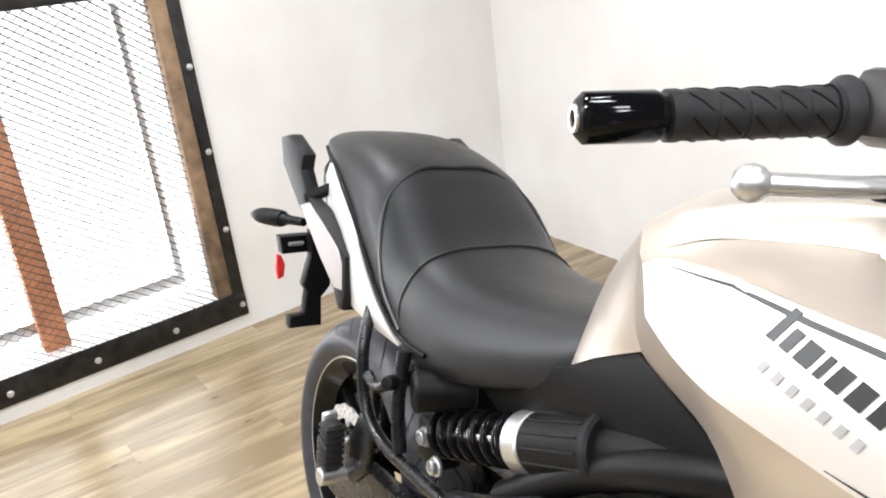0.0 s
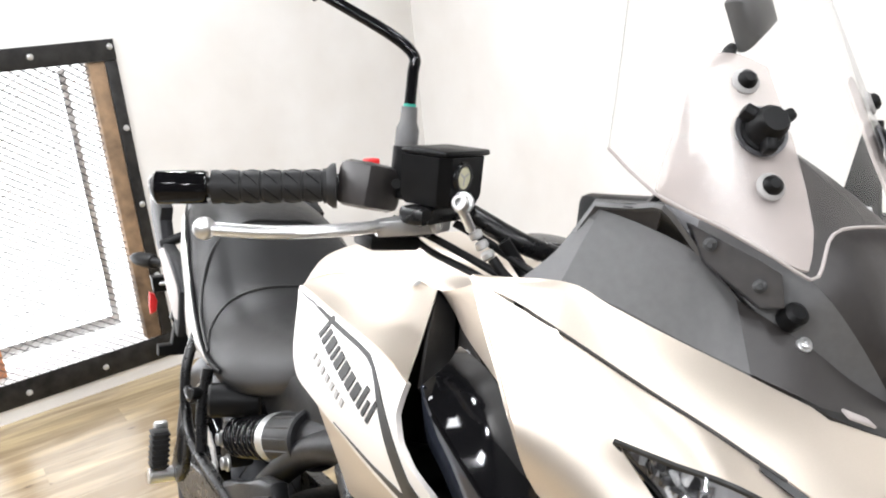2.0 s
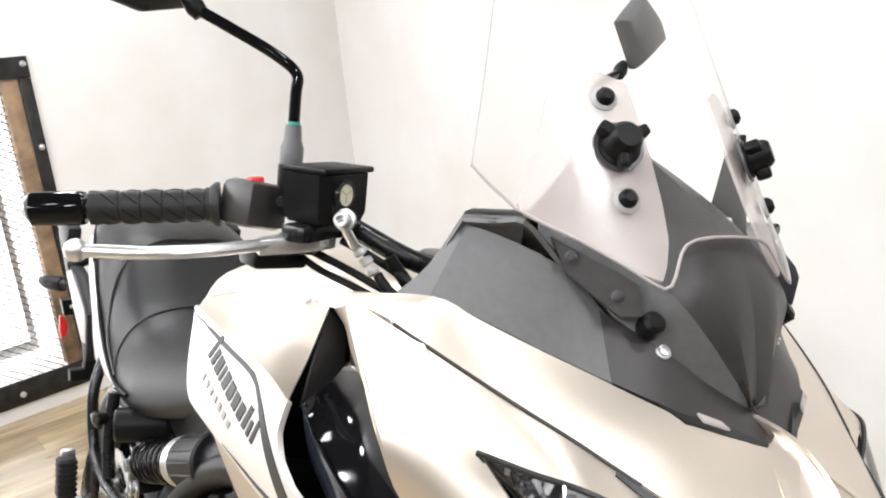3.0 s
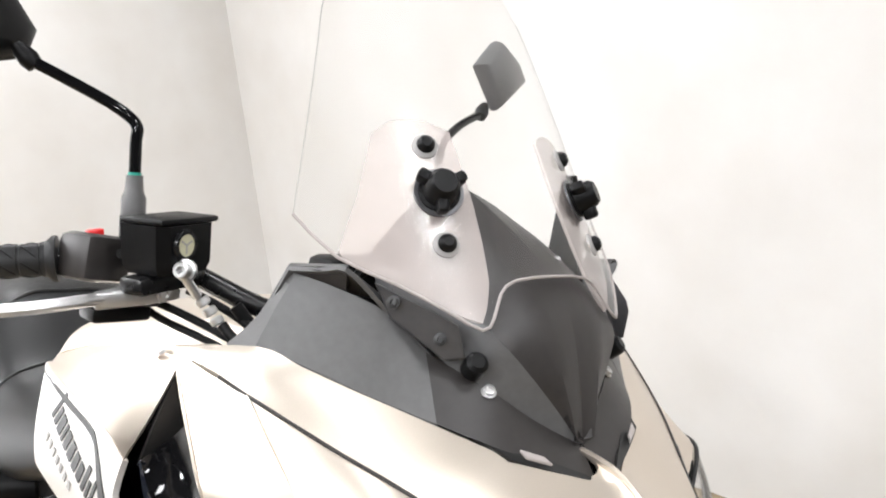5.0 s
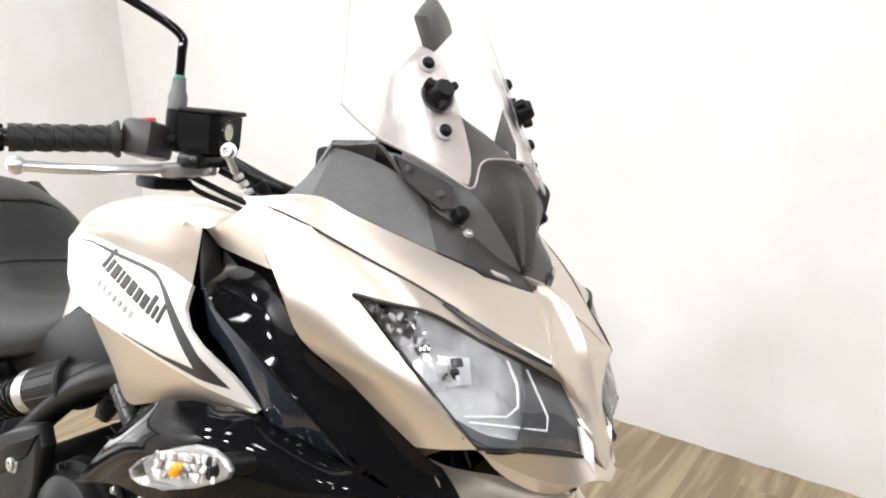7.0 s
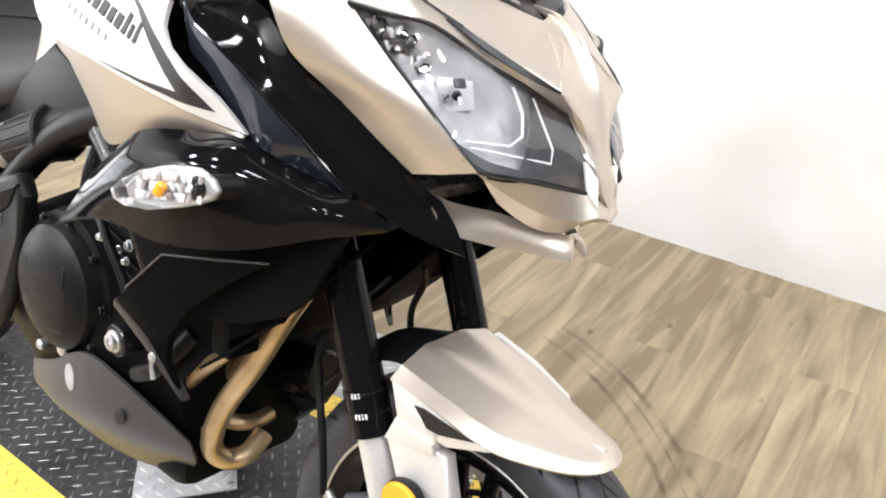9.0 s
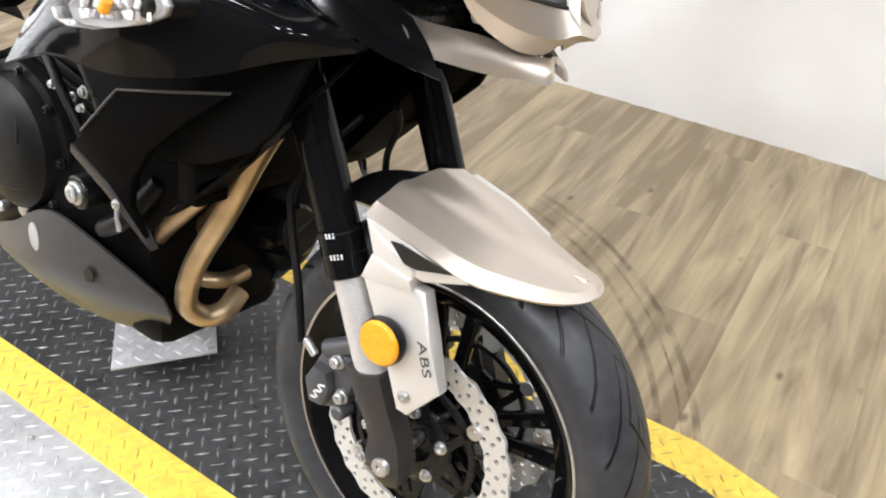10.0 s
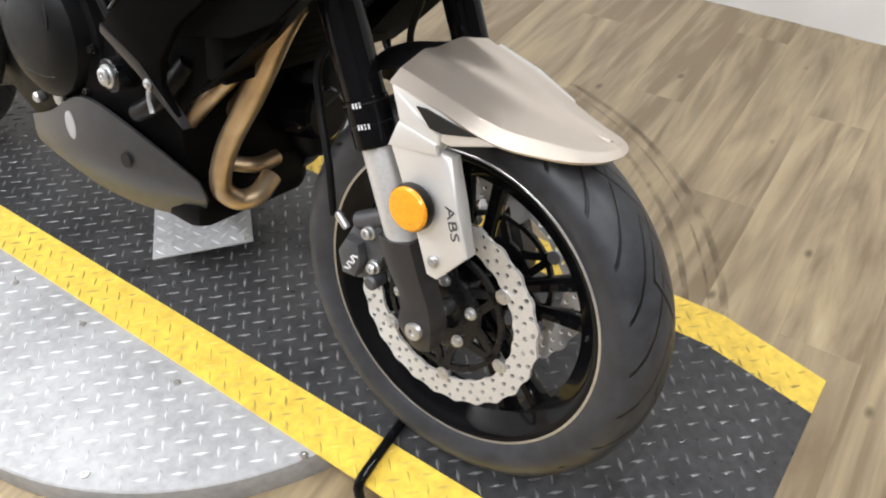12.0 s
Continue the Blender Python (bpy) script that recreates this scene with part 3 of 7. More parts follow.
for x, y in ((-0.734, -0.157), (-0.468, -0.141), (-0.441, -0.35), (-0.175, -0.115), (-0.95, -0.17), (-0.72, -0.42)):
    p = turn_back @ Vector((x, y, 0))
    part("screw", revolved([(0, 0), (0.008, 0), (0.007, 0.003), (0.003, 0.0035), (0.003, 0.002), (0, 0.002)], pose(p.x, p.y, 0.0568), 12), STEEL, table)
tagged(part("wheel_stop_bar", tubed([(-0.085, 0.066, 0.011), (-0.064, -0.094, 0.010), (-0.0625, -0.103, 0.0075), (-0.062, -0.108, -0.001), (-0.060, -0.110, -0.056)], 0.0085, 4, 14, False), BLACK_GLOSS), "gloss black steel bar bent over the yellow strip edge", "bar")
# rubber marks left on the floor round the turntable
for k, (r, w) in enumerate(((0.985, 0.014), (1.03, 0.006), (1.06, 0.016))):
    bm = bmesh.new()
    a0, a1 = radians(-18), radians(75)
    ring = []
    for j in range(61):
        a = a0 + (a1 - a0) * j / 60
        ring.append([bm.verts.new((-0.717 + rr * math.cos(a), 0.177 + rr * math.sin(a), FLOOR + 0.0006)) for rr in (r - w / 2, r + w / 2)])
    for p, q in zip(ring, ring[1:]):
        bm.faces.new((p[0], p[1], q[1], q[0]))
    tagged(part("tyre_mark", bm, RUBBER_MARK, smooth=0), "faint curved rubber scuff on the plank floor", "scuff mark", "floor scuffs")
block = empty("support_plate", pose(-0.717, 0.149, 0.0, 0, 0, 50.7), "square aluminium tread plate on a post under the engine", "support plate")
part("post", rodded((0, 0.02, 0.001), (0, 0.02, 0.055), 0.035), STEEL, block)
part("top_plate", boxed((-0.099, -0.1, 0.055), (0.099, 0.1, 0.060), 0.001), PLATE_ALU, block)
tagged(part("tread_pattern", tread_bars(bmesh.new(), -0.085, 0.088, -0.085, 0.088, lambda x: 0.0598, pitch=0.026), ALU_BARS, block, "aluminium tread bars", 0), kind="stuff")
part("screw", revolved([(0, 0), (0.007, 0), (0.006, 0.004), (0, 0.004)], pose(0.088, -0.088, 0.06), 12), STEEL, block)


# ---- the motorcycle; x forward from the front axle, y to its left, z up from the ground, leaning on its side stand ----
bike = empty("motorcycle", pose(0, 0.052, 0.0, -13.5), "champagne silver and black touring motorcycle leaning on its stand", "motorcycle")
ACROSS = (0, -1, 0)


def wheel(name, x, r, width, rim_r, rotors, label):
    hub = new(name)
    hub.parent = bike
    hub.location = (x, 0, r)
    tagged(hub, label)
    to_axle = Matrix.Rotation(radians(90), 4, "X")
    w = width / 2
    # tyre: bead, sidewall and rounded tread
    prof = [(rim_r - 0.008, -w * 0.72), (rim_r + 0.006, -w * 0.86)]
    for k in range(13):
        a = radians(-90 + 15 * k)
        prof.append((r - w * 0.78 + w * 0.78 * math.cos(a) ** 0.9 if math.cos(a) > 1e-6 else r - w * 0.78, w * math.sin(a)))
    prof += [(rim_r + 0.006, w * 0.86), (rim_r - 0.008, w * 0.72)]
    bm = revolved(prof, to_axle, 128)
    uvl = bm.loops.layers.uv.new("tread")
    for f in bm.faces:
        mid = f.calc_center_median()
        base = math.atan2(mid.z, mid.x) / (2 * math.pi)
        for lp in f.loops:
            u = math.atan2(lp.vert.co.z, lp.vert.co.x) / (2 * math.pi)
            u += round(base - u)
            rad = math.hypot(lp.vert.co.x, lp.vert.co.z)
            v = lp.vert.co.y / w if rad > r - w * 0.76 else math.copysign(1.2, lp.vert.co.y)
            lp[uvl].uv = (u, v)
    part("tyre", bm, TREAD, hub, "black sport tyre with slanting tread grooves", 60)
    # rim: flanges, drop centre
    rim = [(rim_r, -w * 0.80), (rim_r + 0.002, -w * 0.74), (rim_r - 0.012, -w * 0.66), (rim_r - 0.03, -w * 0.4), (rim_r - 0.032, w * 0.4), (rim_r - 0.012, w * 0.66), (rim_r + 0.002, w * 0.74),
           (rim_r, w * 0.80), (rim_r - 0.006, w * 0.80), (rim_r - 0.014, w * 0.72), (rim_r - 0.022, w * 0.62), (rim_r - 0.04, w * 0.38), (rim_r - 0.04, -w * 0.38), (rim_r - 0.022, -w * 0.62), (rim_r - 0.014, -w * 0.72), (rim_r - 0.006, -w * 0.80)]
    part("rim", revolved(rim, to_axle, 96, True), BLACK_GLOSS, hub, "gloss black cast rim")
    for s in (-1, 1):
        part("rim_edge", revolved([(rim_r - 0.003, s * (w * 0.80 + 0.0004)), (rim_r - 0.0005, s * (w * 0.80 + 0.0012)), (rim_r + 0.0025, s * (w * 0.78 + 0.001))], to_axle, 96), STEEL, hub, "bright machined rim edge")
    part("hub", revolved([(0.012, -0.055), (0.040, -0.055), (0.046, -0.048), (0.036, -0.02), (0.034, 0.02), (0.046, 0.048), (0.040, 0.055), (0.012, 0.055)], to_axle, 40, True), BLACK_METAL, hub)
    for k in range(5):
        a = 2 * math.pi * k / 5 + 0.35
        bm = bmesh.new()
        for da in (-0.16, 0.16):
            p = Vector((math.cos(a + da * 1.3) * 0.036, 0, math.sin(a + da * 1.3) * 0.036))
            q = Vector((math.cos(a + da) * (rim_r - 0.036), 0, math.sin(a + da) * (rim_r - 0.036)))
            d = (q - p).normalized()
            side = d.cross(Vector((0, 1, 0)))
            rings = []
            for t, wd, th in ((0, 0.013, 0.02), (0.5, 0.009, 0.013), (1, 0.012, 0.017)):
                c = p.lerp(q, t)
                rings.append([c + side * (wd * cx) + Vector((0, th * cy, 0)) for cx, cy in ((-1, -0.5), (-0.5, -1), (0.5, -1), (1, -0.5), (1, 0.5), (0.5, 1), (-0.5, 1), (-1, 0.5))])
            loft(rings, bm=bm, along=4)
        part("spoke", bm, BLACK_GLOSS, hub)
    for y, ro, ri, nh in rotors:
        brake_rotor(hub, y, ro, ri, nh)
    return hub


def brake_rotor(hub, y, ro, ri, columns):
    """A wavy drilled disc on a black carrier."""
    bm = bmesh.new()
    rows, h = 3, 0.0022

    def at(u, v, side):
        a = 2 * math.pi * u / columns
        wave = 0.0036 * math.cos(a * columns / 3)
        rr = ri + (ro - ri) * v / rows
        rr += wave * (0.7 if v >= rows else -0.4 if v <= 0 else 0)
        return Vector((rr * math.cos(a), y + side * h, rr * math.sin(a)))

    for side in (-1, 1):
        seen = {}

        def vert(p):
            key = tuple(round(c, 6) for c in p)
            if key not in seen:
                seen[key] = bm.verts.new(p)
            return seen[key]

        for u in range(columns):
            for v in range(rows):
                off = 0.5 if v % 2 else 0.0
                c = [at(u, v, side), at(u + 1, v, side), at(u + 1, v + 1, side), at(u, v + 1, side)]
                mids = [(c[k] + c[(k + 1) % 4]) / 2 for k in range(4)]
                ring = [c[0], mids[0], c[1], mids[1], c[2], mids[2], c[3], mids[3]]
                cen = at(u + 0.35 + off * 0.6, v + 0.5, side)
                if (u + v) % 2:
                    vs = [vert(p) for p in ring]
                    bm.faces.new(vs)
                    continue
                rad = Vector((cen.x, 0, cen.z)).normalized()
                tan = rad.cross(Vector((0, 1, 0)))
                hole = []
                for p in ring:
                    d = p - cen
                    d.y = 0
                    hole.append(bm.verts.new(cen + d.normalized() * 0.0037))
                vs = [vert(p) for p in ring]
                for k in range(8):
                    bm.faces.new((vs[k], vs[(k + 1) % 8], hole[(k + 1) % 8], hole[k]))
                if side == -1:
                    deep = [bm.verts.new((p.co.x, y + h, p.co.z)) for p in hole]
                    for k in range(8):
                        bm.faces.new((hole[k], hole[(k + 1) % 8], deep[(k + 1) % 8], deep[k]))
    for v in (0, rows):
        for u in range(columns * 2):
            a = [at(u / 2, v, -1), at((u + 1) / 2, v, -1), at((u + 1) / 2, v, 1), at(u / 2, v, 1)]
            bm.faces.new([bm.verts.new(p) for p in a])
    part("brake_disc", bm, DISC_STEEL, hub, "drilled wavy steel brake disc", 30)
    s = -1 if y < 0 else 1
    bm = bmesh.new()
    turn = Matrix.Rotation(radians(90), 4, "X")
    revolve(bm, [(0.030, y - 0.003), (0.058, y - 0.004), (0.060, y - 0.004 + 0.001), (0.060, y + 0.003), (0.030, y + 0.003)], Matrix.Rotation(radians(90), 4, "X") @ Matrix.Scale(-1, 4, (0, 0, 1)), 48, True)
    for k in range(6):
        a = 2 * math.pi * k / 6 + 0.64
        for da in (-0.30, 0.30):
            p = Vector((math.cos(a + da) * 0.055, y, math.sin(a + da) * 0.055))
            q = Vector((math.cos(a) * (ri - 0.006), y, math.sin(a) * (ri - 0.006)))
            d = (q - p).normalized()
            sd = d.cross(Vector((0, 1, 0))) * 0.006
            part("carrier_arm", loft([[c - sd - Vector((0, 0.003, 0)), c + sd - Vector((0, 0.003, 0)), c + sd + Vector((0, 0.003, 0)), c - sd + Vector((0, 0.003, 0))] for c in (p, q)]), BLACK_METAL, hub)
    ring = bmesh.new()
    revolve(ring, [(ri - 0.024, y - 0.003), (ri - 0.016, y - 0.003), (ri - 0.016, y + 0.003), (ri - 0.024, y + 0.003)], Matrix.Rotation(radians(90), 4, "X") @ Matrix.Scale(-1, 4, (0, 0, 1)), 64, True)
    part("disc_carrier", bm, BLACK_METAL, hub, "black disc carrier")
    part("carrier_ring", ring, BLACK_METAL, hub)
    for k in range(6):
        a = 2 * math.pi * k / 6 + 0.64
        c = Vector((math.cos(a) * (ri - 0.004), y, math.sin(a) * (ri - 0.004)))
        part("disc_button", revolved([(0, 0.007), (0.005, 0.007), (0.006, 0.005), (0.0105, 0.0045), (0.0105, -0.0045), (0, -0.0045)], axis_to(c, (0, s, 0)), 16), ALLOY, hub)
    for k in range(5):
        a = 2 * math.pi * k / 5 + 0.36
        part("disc_bolt", bolt(bmesh.new(), (math.cos(a) * 0.049, y + s * 0.004, math.sin(a) * 0.049), (0, s, 0), 0.007, 0.007), ALLOY, hub)


wheel("front_wheel", 0.0, 0.300, 0.118, 0.229, [(-0.067, 0.150, 0.114, 72), (0.067, 0.150, 0.114, 72)], "black front wheel with twin drilled discs")
wheel("rear_wheel", -1.62, 0.315, 0.162, 0.229, [(-0.075, 0.125, 0.095, 60)], "black rear wheel with a sport tyre")

# ---- front fork ----
FORK_Y = 0.118
f_top, f_low = Vector((-0.299, 0, 0.985)), Vector((-0.106, 0, 0.552))
f_dir = (f_low - f_top).normalized()


def fork_at(z, y):
    p = f_top + f_dir * ((z - f_top.z) / f_dir.z)
    return Vector((p.x, y, p.z))


for s in (-1, 1):
    y = s * FORK_Y
    leg = new("fork_leg")
    leg.parent = bike
    tagged(leg, "black upside-down fork leg with a chrome inner tube")
    part("outer_tube", rodded(fork_at(0.985, y), fork_at(0.575, y), 0.0270, 28), BLACK_GLOSS, leg, "gloss black outer tube")
    bm = rodded(fork_at(0.588, y), fork_at(0.531, y), 0.0284, 28)
    part("lower_collar", bm, BLACK_GLOSS, leg)
    for zc in (0.582, 0.558):
        part("collar_line", revolved([(0.0285, -0.001), (0.0292, -0.001), (0.0292, 0.001), (0.0285, 0.001)], axis_to(fork_at(zc, y), f_dir), 28, True), BLACK_METAL, leg)
        for k in range(4 if zc < 0.57 else 3):
            turn = Matrix.Translation(fork_at(zc, y)) @ Matrix.Rotation(radians(-21), 4, "Y") @ Matrix.Rotation(radians(s * -(8 + 9 * k)), 4, "Z")
            part("collar_mark", boxed((-0.0011, min(s * 0.0283, s * 0.0291), -0.0032), (0.0011, max(s * 0.0283, s * 0.0291), 0.0032), 0.0, turn), WHITE_INK, leg)
    part("inner_tube", rodded(fork_at(0.535, y), fork_at(0.39, y), 0.0215, 28), DISC_STEEL, leg, "polished inner tube")
    low = fork_at(0.42, y)
    bm = loft([[Vector((c.x + dx * k, y + dy * k, c.z + dz)) for dx, dy, dz in ((-0.030, -0.024, 0), (0.0, -0.031, 0), (0.032, -0.022, 0.004), (0.032, 0.022, 0.004), (0, 0.031, 0), (-0.030, 0.024, 0))]
               for c, k in ((low, 0.82), (fork_at(0.385, y), 0.8), (Vector((-0.006, y, 0.335)), 0.72), (Vector((0.0, y, 0.30)), 0.85), (Vector((0.008, y, 0.268)), 0.5))], along=4)
    part("axle_lug", bm, COWL_DARK, leg, "black cast axle lug")
    part("axle_nut", revolved([(0, 0.026), (0.005, 0.026), (0.005, 0.029), (0.0115, 0.029), (0.013, 0.027), (0.013, 0.020), (0, 0.020)], axis_to((0.004, y, 0.304), (0, s, 0)), 20), ALLOY, leg)
    for zc in (0.345, 0.29):
        part("pinch_bolt", bolt(bmesh.new(), (-0.034, y + s * 0.012, zc), (-0.4, s, 0), 0.006, 0.006), ALLOY, leg)
    # brake caliper behind the leg
    cal = new("brake_caliper")
    cal.parent = bike
    tagged(cal, "dark grey brake caliper with pale lettering bars")
    part("caliper_body", slab([(x, s * 0.118, z) for x, z in ((-0.149, 0.366), (-0.138, 0.392), (-0.122, 0.410), (-0.098, 0.420), (-0.076, 0.412), (-0.070, 0.385), (-0.080, 0.350), (-0.095, 0.325), (-0.120, 0.314), (-0.140, 0.322))], (0, s * -0.048, 0), 0.010), CALIPER, cal)
    part("caliper_cover", slab([(x, s * 0.134, z) for x, z in ((-0.146, 0.360), (-0.132, 0.386), (-0.108, 0.384), (-0.101, 0.356), (-0.112, 0.328), (-0.136, 0.326))], (0, s * -0.03, 0), 0.008), CALIPER, cal)
    part("caliper_bridge", rodded((-0.128, s * 0.112, 0.405), (-0.075, s * 0.112, 0.436), 0.013, 18, 0.004), CALIPER, cal)
    part("pad_pin", rodded((-0.086, s * 0.104, 0.33), (-0.086, s * 0.132, 0.33), 0.011, 16, 0.003), CALIPER, cal)
    for k in range(5):
        part("letter_bar", boxed((-0.005, min(s * 0.134, s * 0.1347), -0.0013), (0.005, max(s * 0.134, s * 0.1347), 0.0013), 0, Matrix.Translation((-0.125 + 0.0035 * k, 0, 0.340 + 0.0062 * k)) @ Matrix.Rotation(radians(40 if k % 2 else -10), 4, "Y")), WHITE_INK, cal)
    for x, z in ((-0.100, 0.402), (-0.088, 0.352)):
        part("caliper_bolt", bolt(bmesh.new(), (x, s * 0.118, z), (0, s, 0), 0.008, 0.012), ALLOY, cal)
    part("bleed_nipple", rodded((-0.146, s * 0.112, 0.385), (-0.166, s * 0.114, 0.405), 0.006, 10), ALLOY, cal)
    part("brake_hose", tubed([(-0.168, y * 1.0, 0.40), (-0.185, y * 0.95, 0.47), (-0.215, y * 0.85, 0.545), (-0.222, y * 0.8, 0.60), (-0.19, y * 0.6, 0.66), (-0.17, y * 0.3, 0.70)], 0.0055, 8, 10), BLACK_SATIN, cal, "black rubber brake hose")
part("fork_clamp", boxed((-0.245, -0.15, 0.80), (-0.155, 0.15, 0.835), 0.012), BLACK_METAL, bike, "black lower fork clamp")
part("front_axle", rodded((0, -0.13, 0.30), (0, 0.13, 0.30), 0.010), STEEL, bike)

# ---- front mudguard ----
guard = new("front_mudguard")
guard.parent = bike
tagged(guard, "champagne silver front mudguard with a black slot")
low_rim = [(-0.065, -0.143, 0.630), (0.004, -0.138, 0.616), (0.070, -0.124, 0.594), (0.127, -0.095, 0.587), (0.160, -0.074, 0.587), (0.179, -0.050, 0.588), (0.186, -0.023, 0.589)]
fold_line = [(-0.063, -0.126, 0.644), (0.003, -0.118, 0.625), (0.066, -0.106, 0.607), (0.118, -0.080, 0.598), (0.152, -0.061, 0.595), (0.171, -0.044, 0.595), (0.179, -0.023, 0.596)]
top_ridge = [(-0.070, -0.074, 0.653), (-0.010, -0.068, 0.641), (0.055, -0.058, 0.624), (0.112, -0.046, 0.609), (0.145, -0.040, 0.602), (0.163, -0.033, 0.600), (0.170, -0.023, 0.600)]


def far_side(p):
    """The mudguard's other flank: it is turned a little with the handlebar."""
    return (p[0], -0.066 + 0.11 * p[0] - p[1], p[2])


top_line = [(-0.078, -0.037, 0.646), (-0.010, -0.034, 0.637), (0.055, -0.030, 0.622), (0.112, -0.027, 0.609), (0.145, -0.025, 0.603), (0.162, -0.024, 0.601), (0.169, -0.023, 0.601)]
near_half = [fold_line, [tuple(Vector(p).lerp(Vector(q), 0.5)) for p, q in zip(fold_line, top_ridge)], top_ridge]
part("shell", sheet(near_half + [top_line] + [[far_side(p) for p in row] for row in reversed(near_half)], 5, 4, 0.004, (0, 0, 0.4)), SILVER, guard, "champagne silver shell", 30)
part("side_band", sheet([low_rim, fold_line], 5, 3, 0.004, (0, 0, 0.4)), SILVER, guard, "champagne silver side band")
part("side_band", sheet([[far_side(p) for p in row] for row in (low_rim, fold_line)], 5, 3, 0.004, (0, 0, 0.4)), SILVER, guard, "champagne silver side band")
rear_arch = [[(-0.062, -0.118, 0.640), (-0.10, -0.10, 0.628), (-0.16, -0.095, 0.60), (-0.22, -0.085, 0.535)], [(-0.068, -0.074, 0.648), (-0.10, -0.06, 0.640), (-0.16, -0.05, 0.617), (-0.225, -0.045, 0.552)], [(-0.076, -0.037, 0.642), (-0.10, -0.03, 0.640), (-0.16, -0.02, 0.622), (-0.226, -0.01, 0.556)]]
part("rear_extension", sheet(rear_arch + [[(x, -0.094 - 0.335 * x - y, z) for x, y, z in row] for row in reversed(rear_arch[:2])], 4, 4, 0.004, (0, 0, 0.3)), BLACK_SATIN, guard, "black rear extension")
for s, dy in ((-1, 0), (1, -0.05)):
    leg = [(-0.063, 0.144, 0.629), (-0.049, 0.142, 0.587), (-0.058, 0.142, 0.551), (-0.022, 0.139, 0.474), (0.009, 0.136, 0.394), (0.025, 0.135, 0.392), (0.062, 0.130, 0.438), (0.040, 0.129, 0.500), (0.021, 0.127, 0.558), (0.006, 0.134, 0.562), (0.010, 0.139, 0.586), (-0.024, 0.143, 0.604)]
    part("side_leg", slab([(x, s * yy + dy, z) for x, yy, z in leg], (0, s * -0.022, 0), 0.004), SILVER_LIGHT, guard, "silver side leg")
    part("leg_rib", slab([(x, s * yy + dy, z) for x, yy, z in ((-0.049, 0.144, 0.586), (0.006, 0.141, 0.574), (0.010, 0.139, 0.560), (-0.062, 0.144, 0.551))], (0, s * -0.010, 0), 0.003), SILVER_LIGHT, guard, "raised silver rib")
    part("web", slab([(x, s * yy + dy, z) for x, yy, z in ((-0.062, 0.143, 0.628), (0.004, 0.1375, 0.614), (0.068, 0.125, 0.594), (0.072, 0.122, 0.589), (0.020, 0.132, 0.574), (-0.030, 0.141, 0.586))], (0, s * -0.014, 0), 0.002), SILVER_LIGHT, guard, "silver web round the slot")
    # the slot's shaded recess is a black slab lying on the web
    part("slot", slab([(x, s * yy + dy, z) for x, yy, z in ((-0.024, 0.1436, 0.613), (-0.010, 0.1425, 0.614), (0.054, 0.1295, 0.597), (0.012, 0.1378, 0.589), (-0.004, 0.1405, 0.591))], (0, s * -0.002, 0), 0), BLACK_INK, guard, "black slot")
    part("leg_bolt", bolt(bmesh.new(), (0.018, s * 0.136 + dy, 0.418), (0, s, 0), 0.0065, 0.005), ALLOY, guard)
    part("reflector_base", revolved([(0, 0), (0.029, 0), (0.031, 0.004), (0.030, 0.014), (0, 0.014)], axis_to((-0.014, s * 0.140 + dy, 0.487), (0, s, 0)), 36), BLACK_SATIN, guard)
    part("reflector", revolved([(0, 0.006), (0.026, 0.005), (0.029, 0.002), (0.029, 0), (0, 0)], axis_to((-0.014, s * 0.154 + dy, 0.487), (0, s, 0)), 36), AMBER, guard, "round amber reflector")


def lettering(body, m, size, mat, parent, name="lettering", label=""):
    cu = bpy.data.curves.new(name, "FONT")
    cu.body, cu.size, cu.extrude, cu.align_x, cu.align_y = body, size, 0.0004, "CENTER", "CENTER"
    cu.materials.append(mat)
    ob = new(name, cu)
    ob.parent = parent
    ob.matrix_basis = m
    if label:
        tagged(ob, label)
    return ob


# read from the machine's right: text plane faces -y, turned to run down the leg
face_right = Matrix.Rotation(radians(90), 4, "X")
lettering("ABS", Matrix.Translation((0.036, -0.1315, 0.478)) @ face_right @ Matrix.Rotation(radians(-70), 4, "Z") @ Matrix.Diagonal((1.15, 0.75, 1, 1)), 0.024, CALIPER, guard, "abs_lettering", "thin dark grey letters")

# ---- fuel tank ----
def across(points, s, c):
    """Points given for the machine's right side; the left side is their mirror image in the plane y = c."""
    return [(x, y if s < 0 else 2 * c - y, z) for x, y, z in points]


def between(a, b, t, push=(0, 0, 0)):
    """A row of points between two rows, pushed a little outwards."""
    return [tuple(Vector(p).lerp(Vector(q), t) + Vector(push)) for p, q in zip(a, b)]


tank = new("fuel_tank")
tank.parent = bike
tagged(tank, "champagne silver fuel tank with pale side panels")
TC = 0.010
tank_crease = [(-0.745, -0.207, 1.017), (-0.700, -0.215, 1.035), (-0.661, -0.195, 1.050), (-0.608, -0.178, 1.059), (-0.560, -0.163, 1.064), (-0.507, -0.142, 1.063), (-0.450, -0.115, 1.055), (-0.395, -0.090, 1.040)]
tank_band = [(-0.778, -0.172, 1.036), (-0.722, -0.184, 1.062), (-0.672, -0.166, 1.080), (-0.612, -0.150, 1.092), (-0.552, -0.138, 1.098), (-0.500, -0.120, 1.096), (-0.440, -0.098, 1.084), (-0.388, -0.078, 1.062)]
tank_high = [(-0.838, -0.095, 1.022), (-0.768, -0.096, 1.070), (-0.704, -0.094, 1.092), (-0.632, -0.092, 1.104), (-0.562, -0.088, 1.109), (-0.500, -0.080, 1.108), (-0.438, -0.068, 1.098), (-0.380, -0.055, 1.078)]
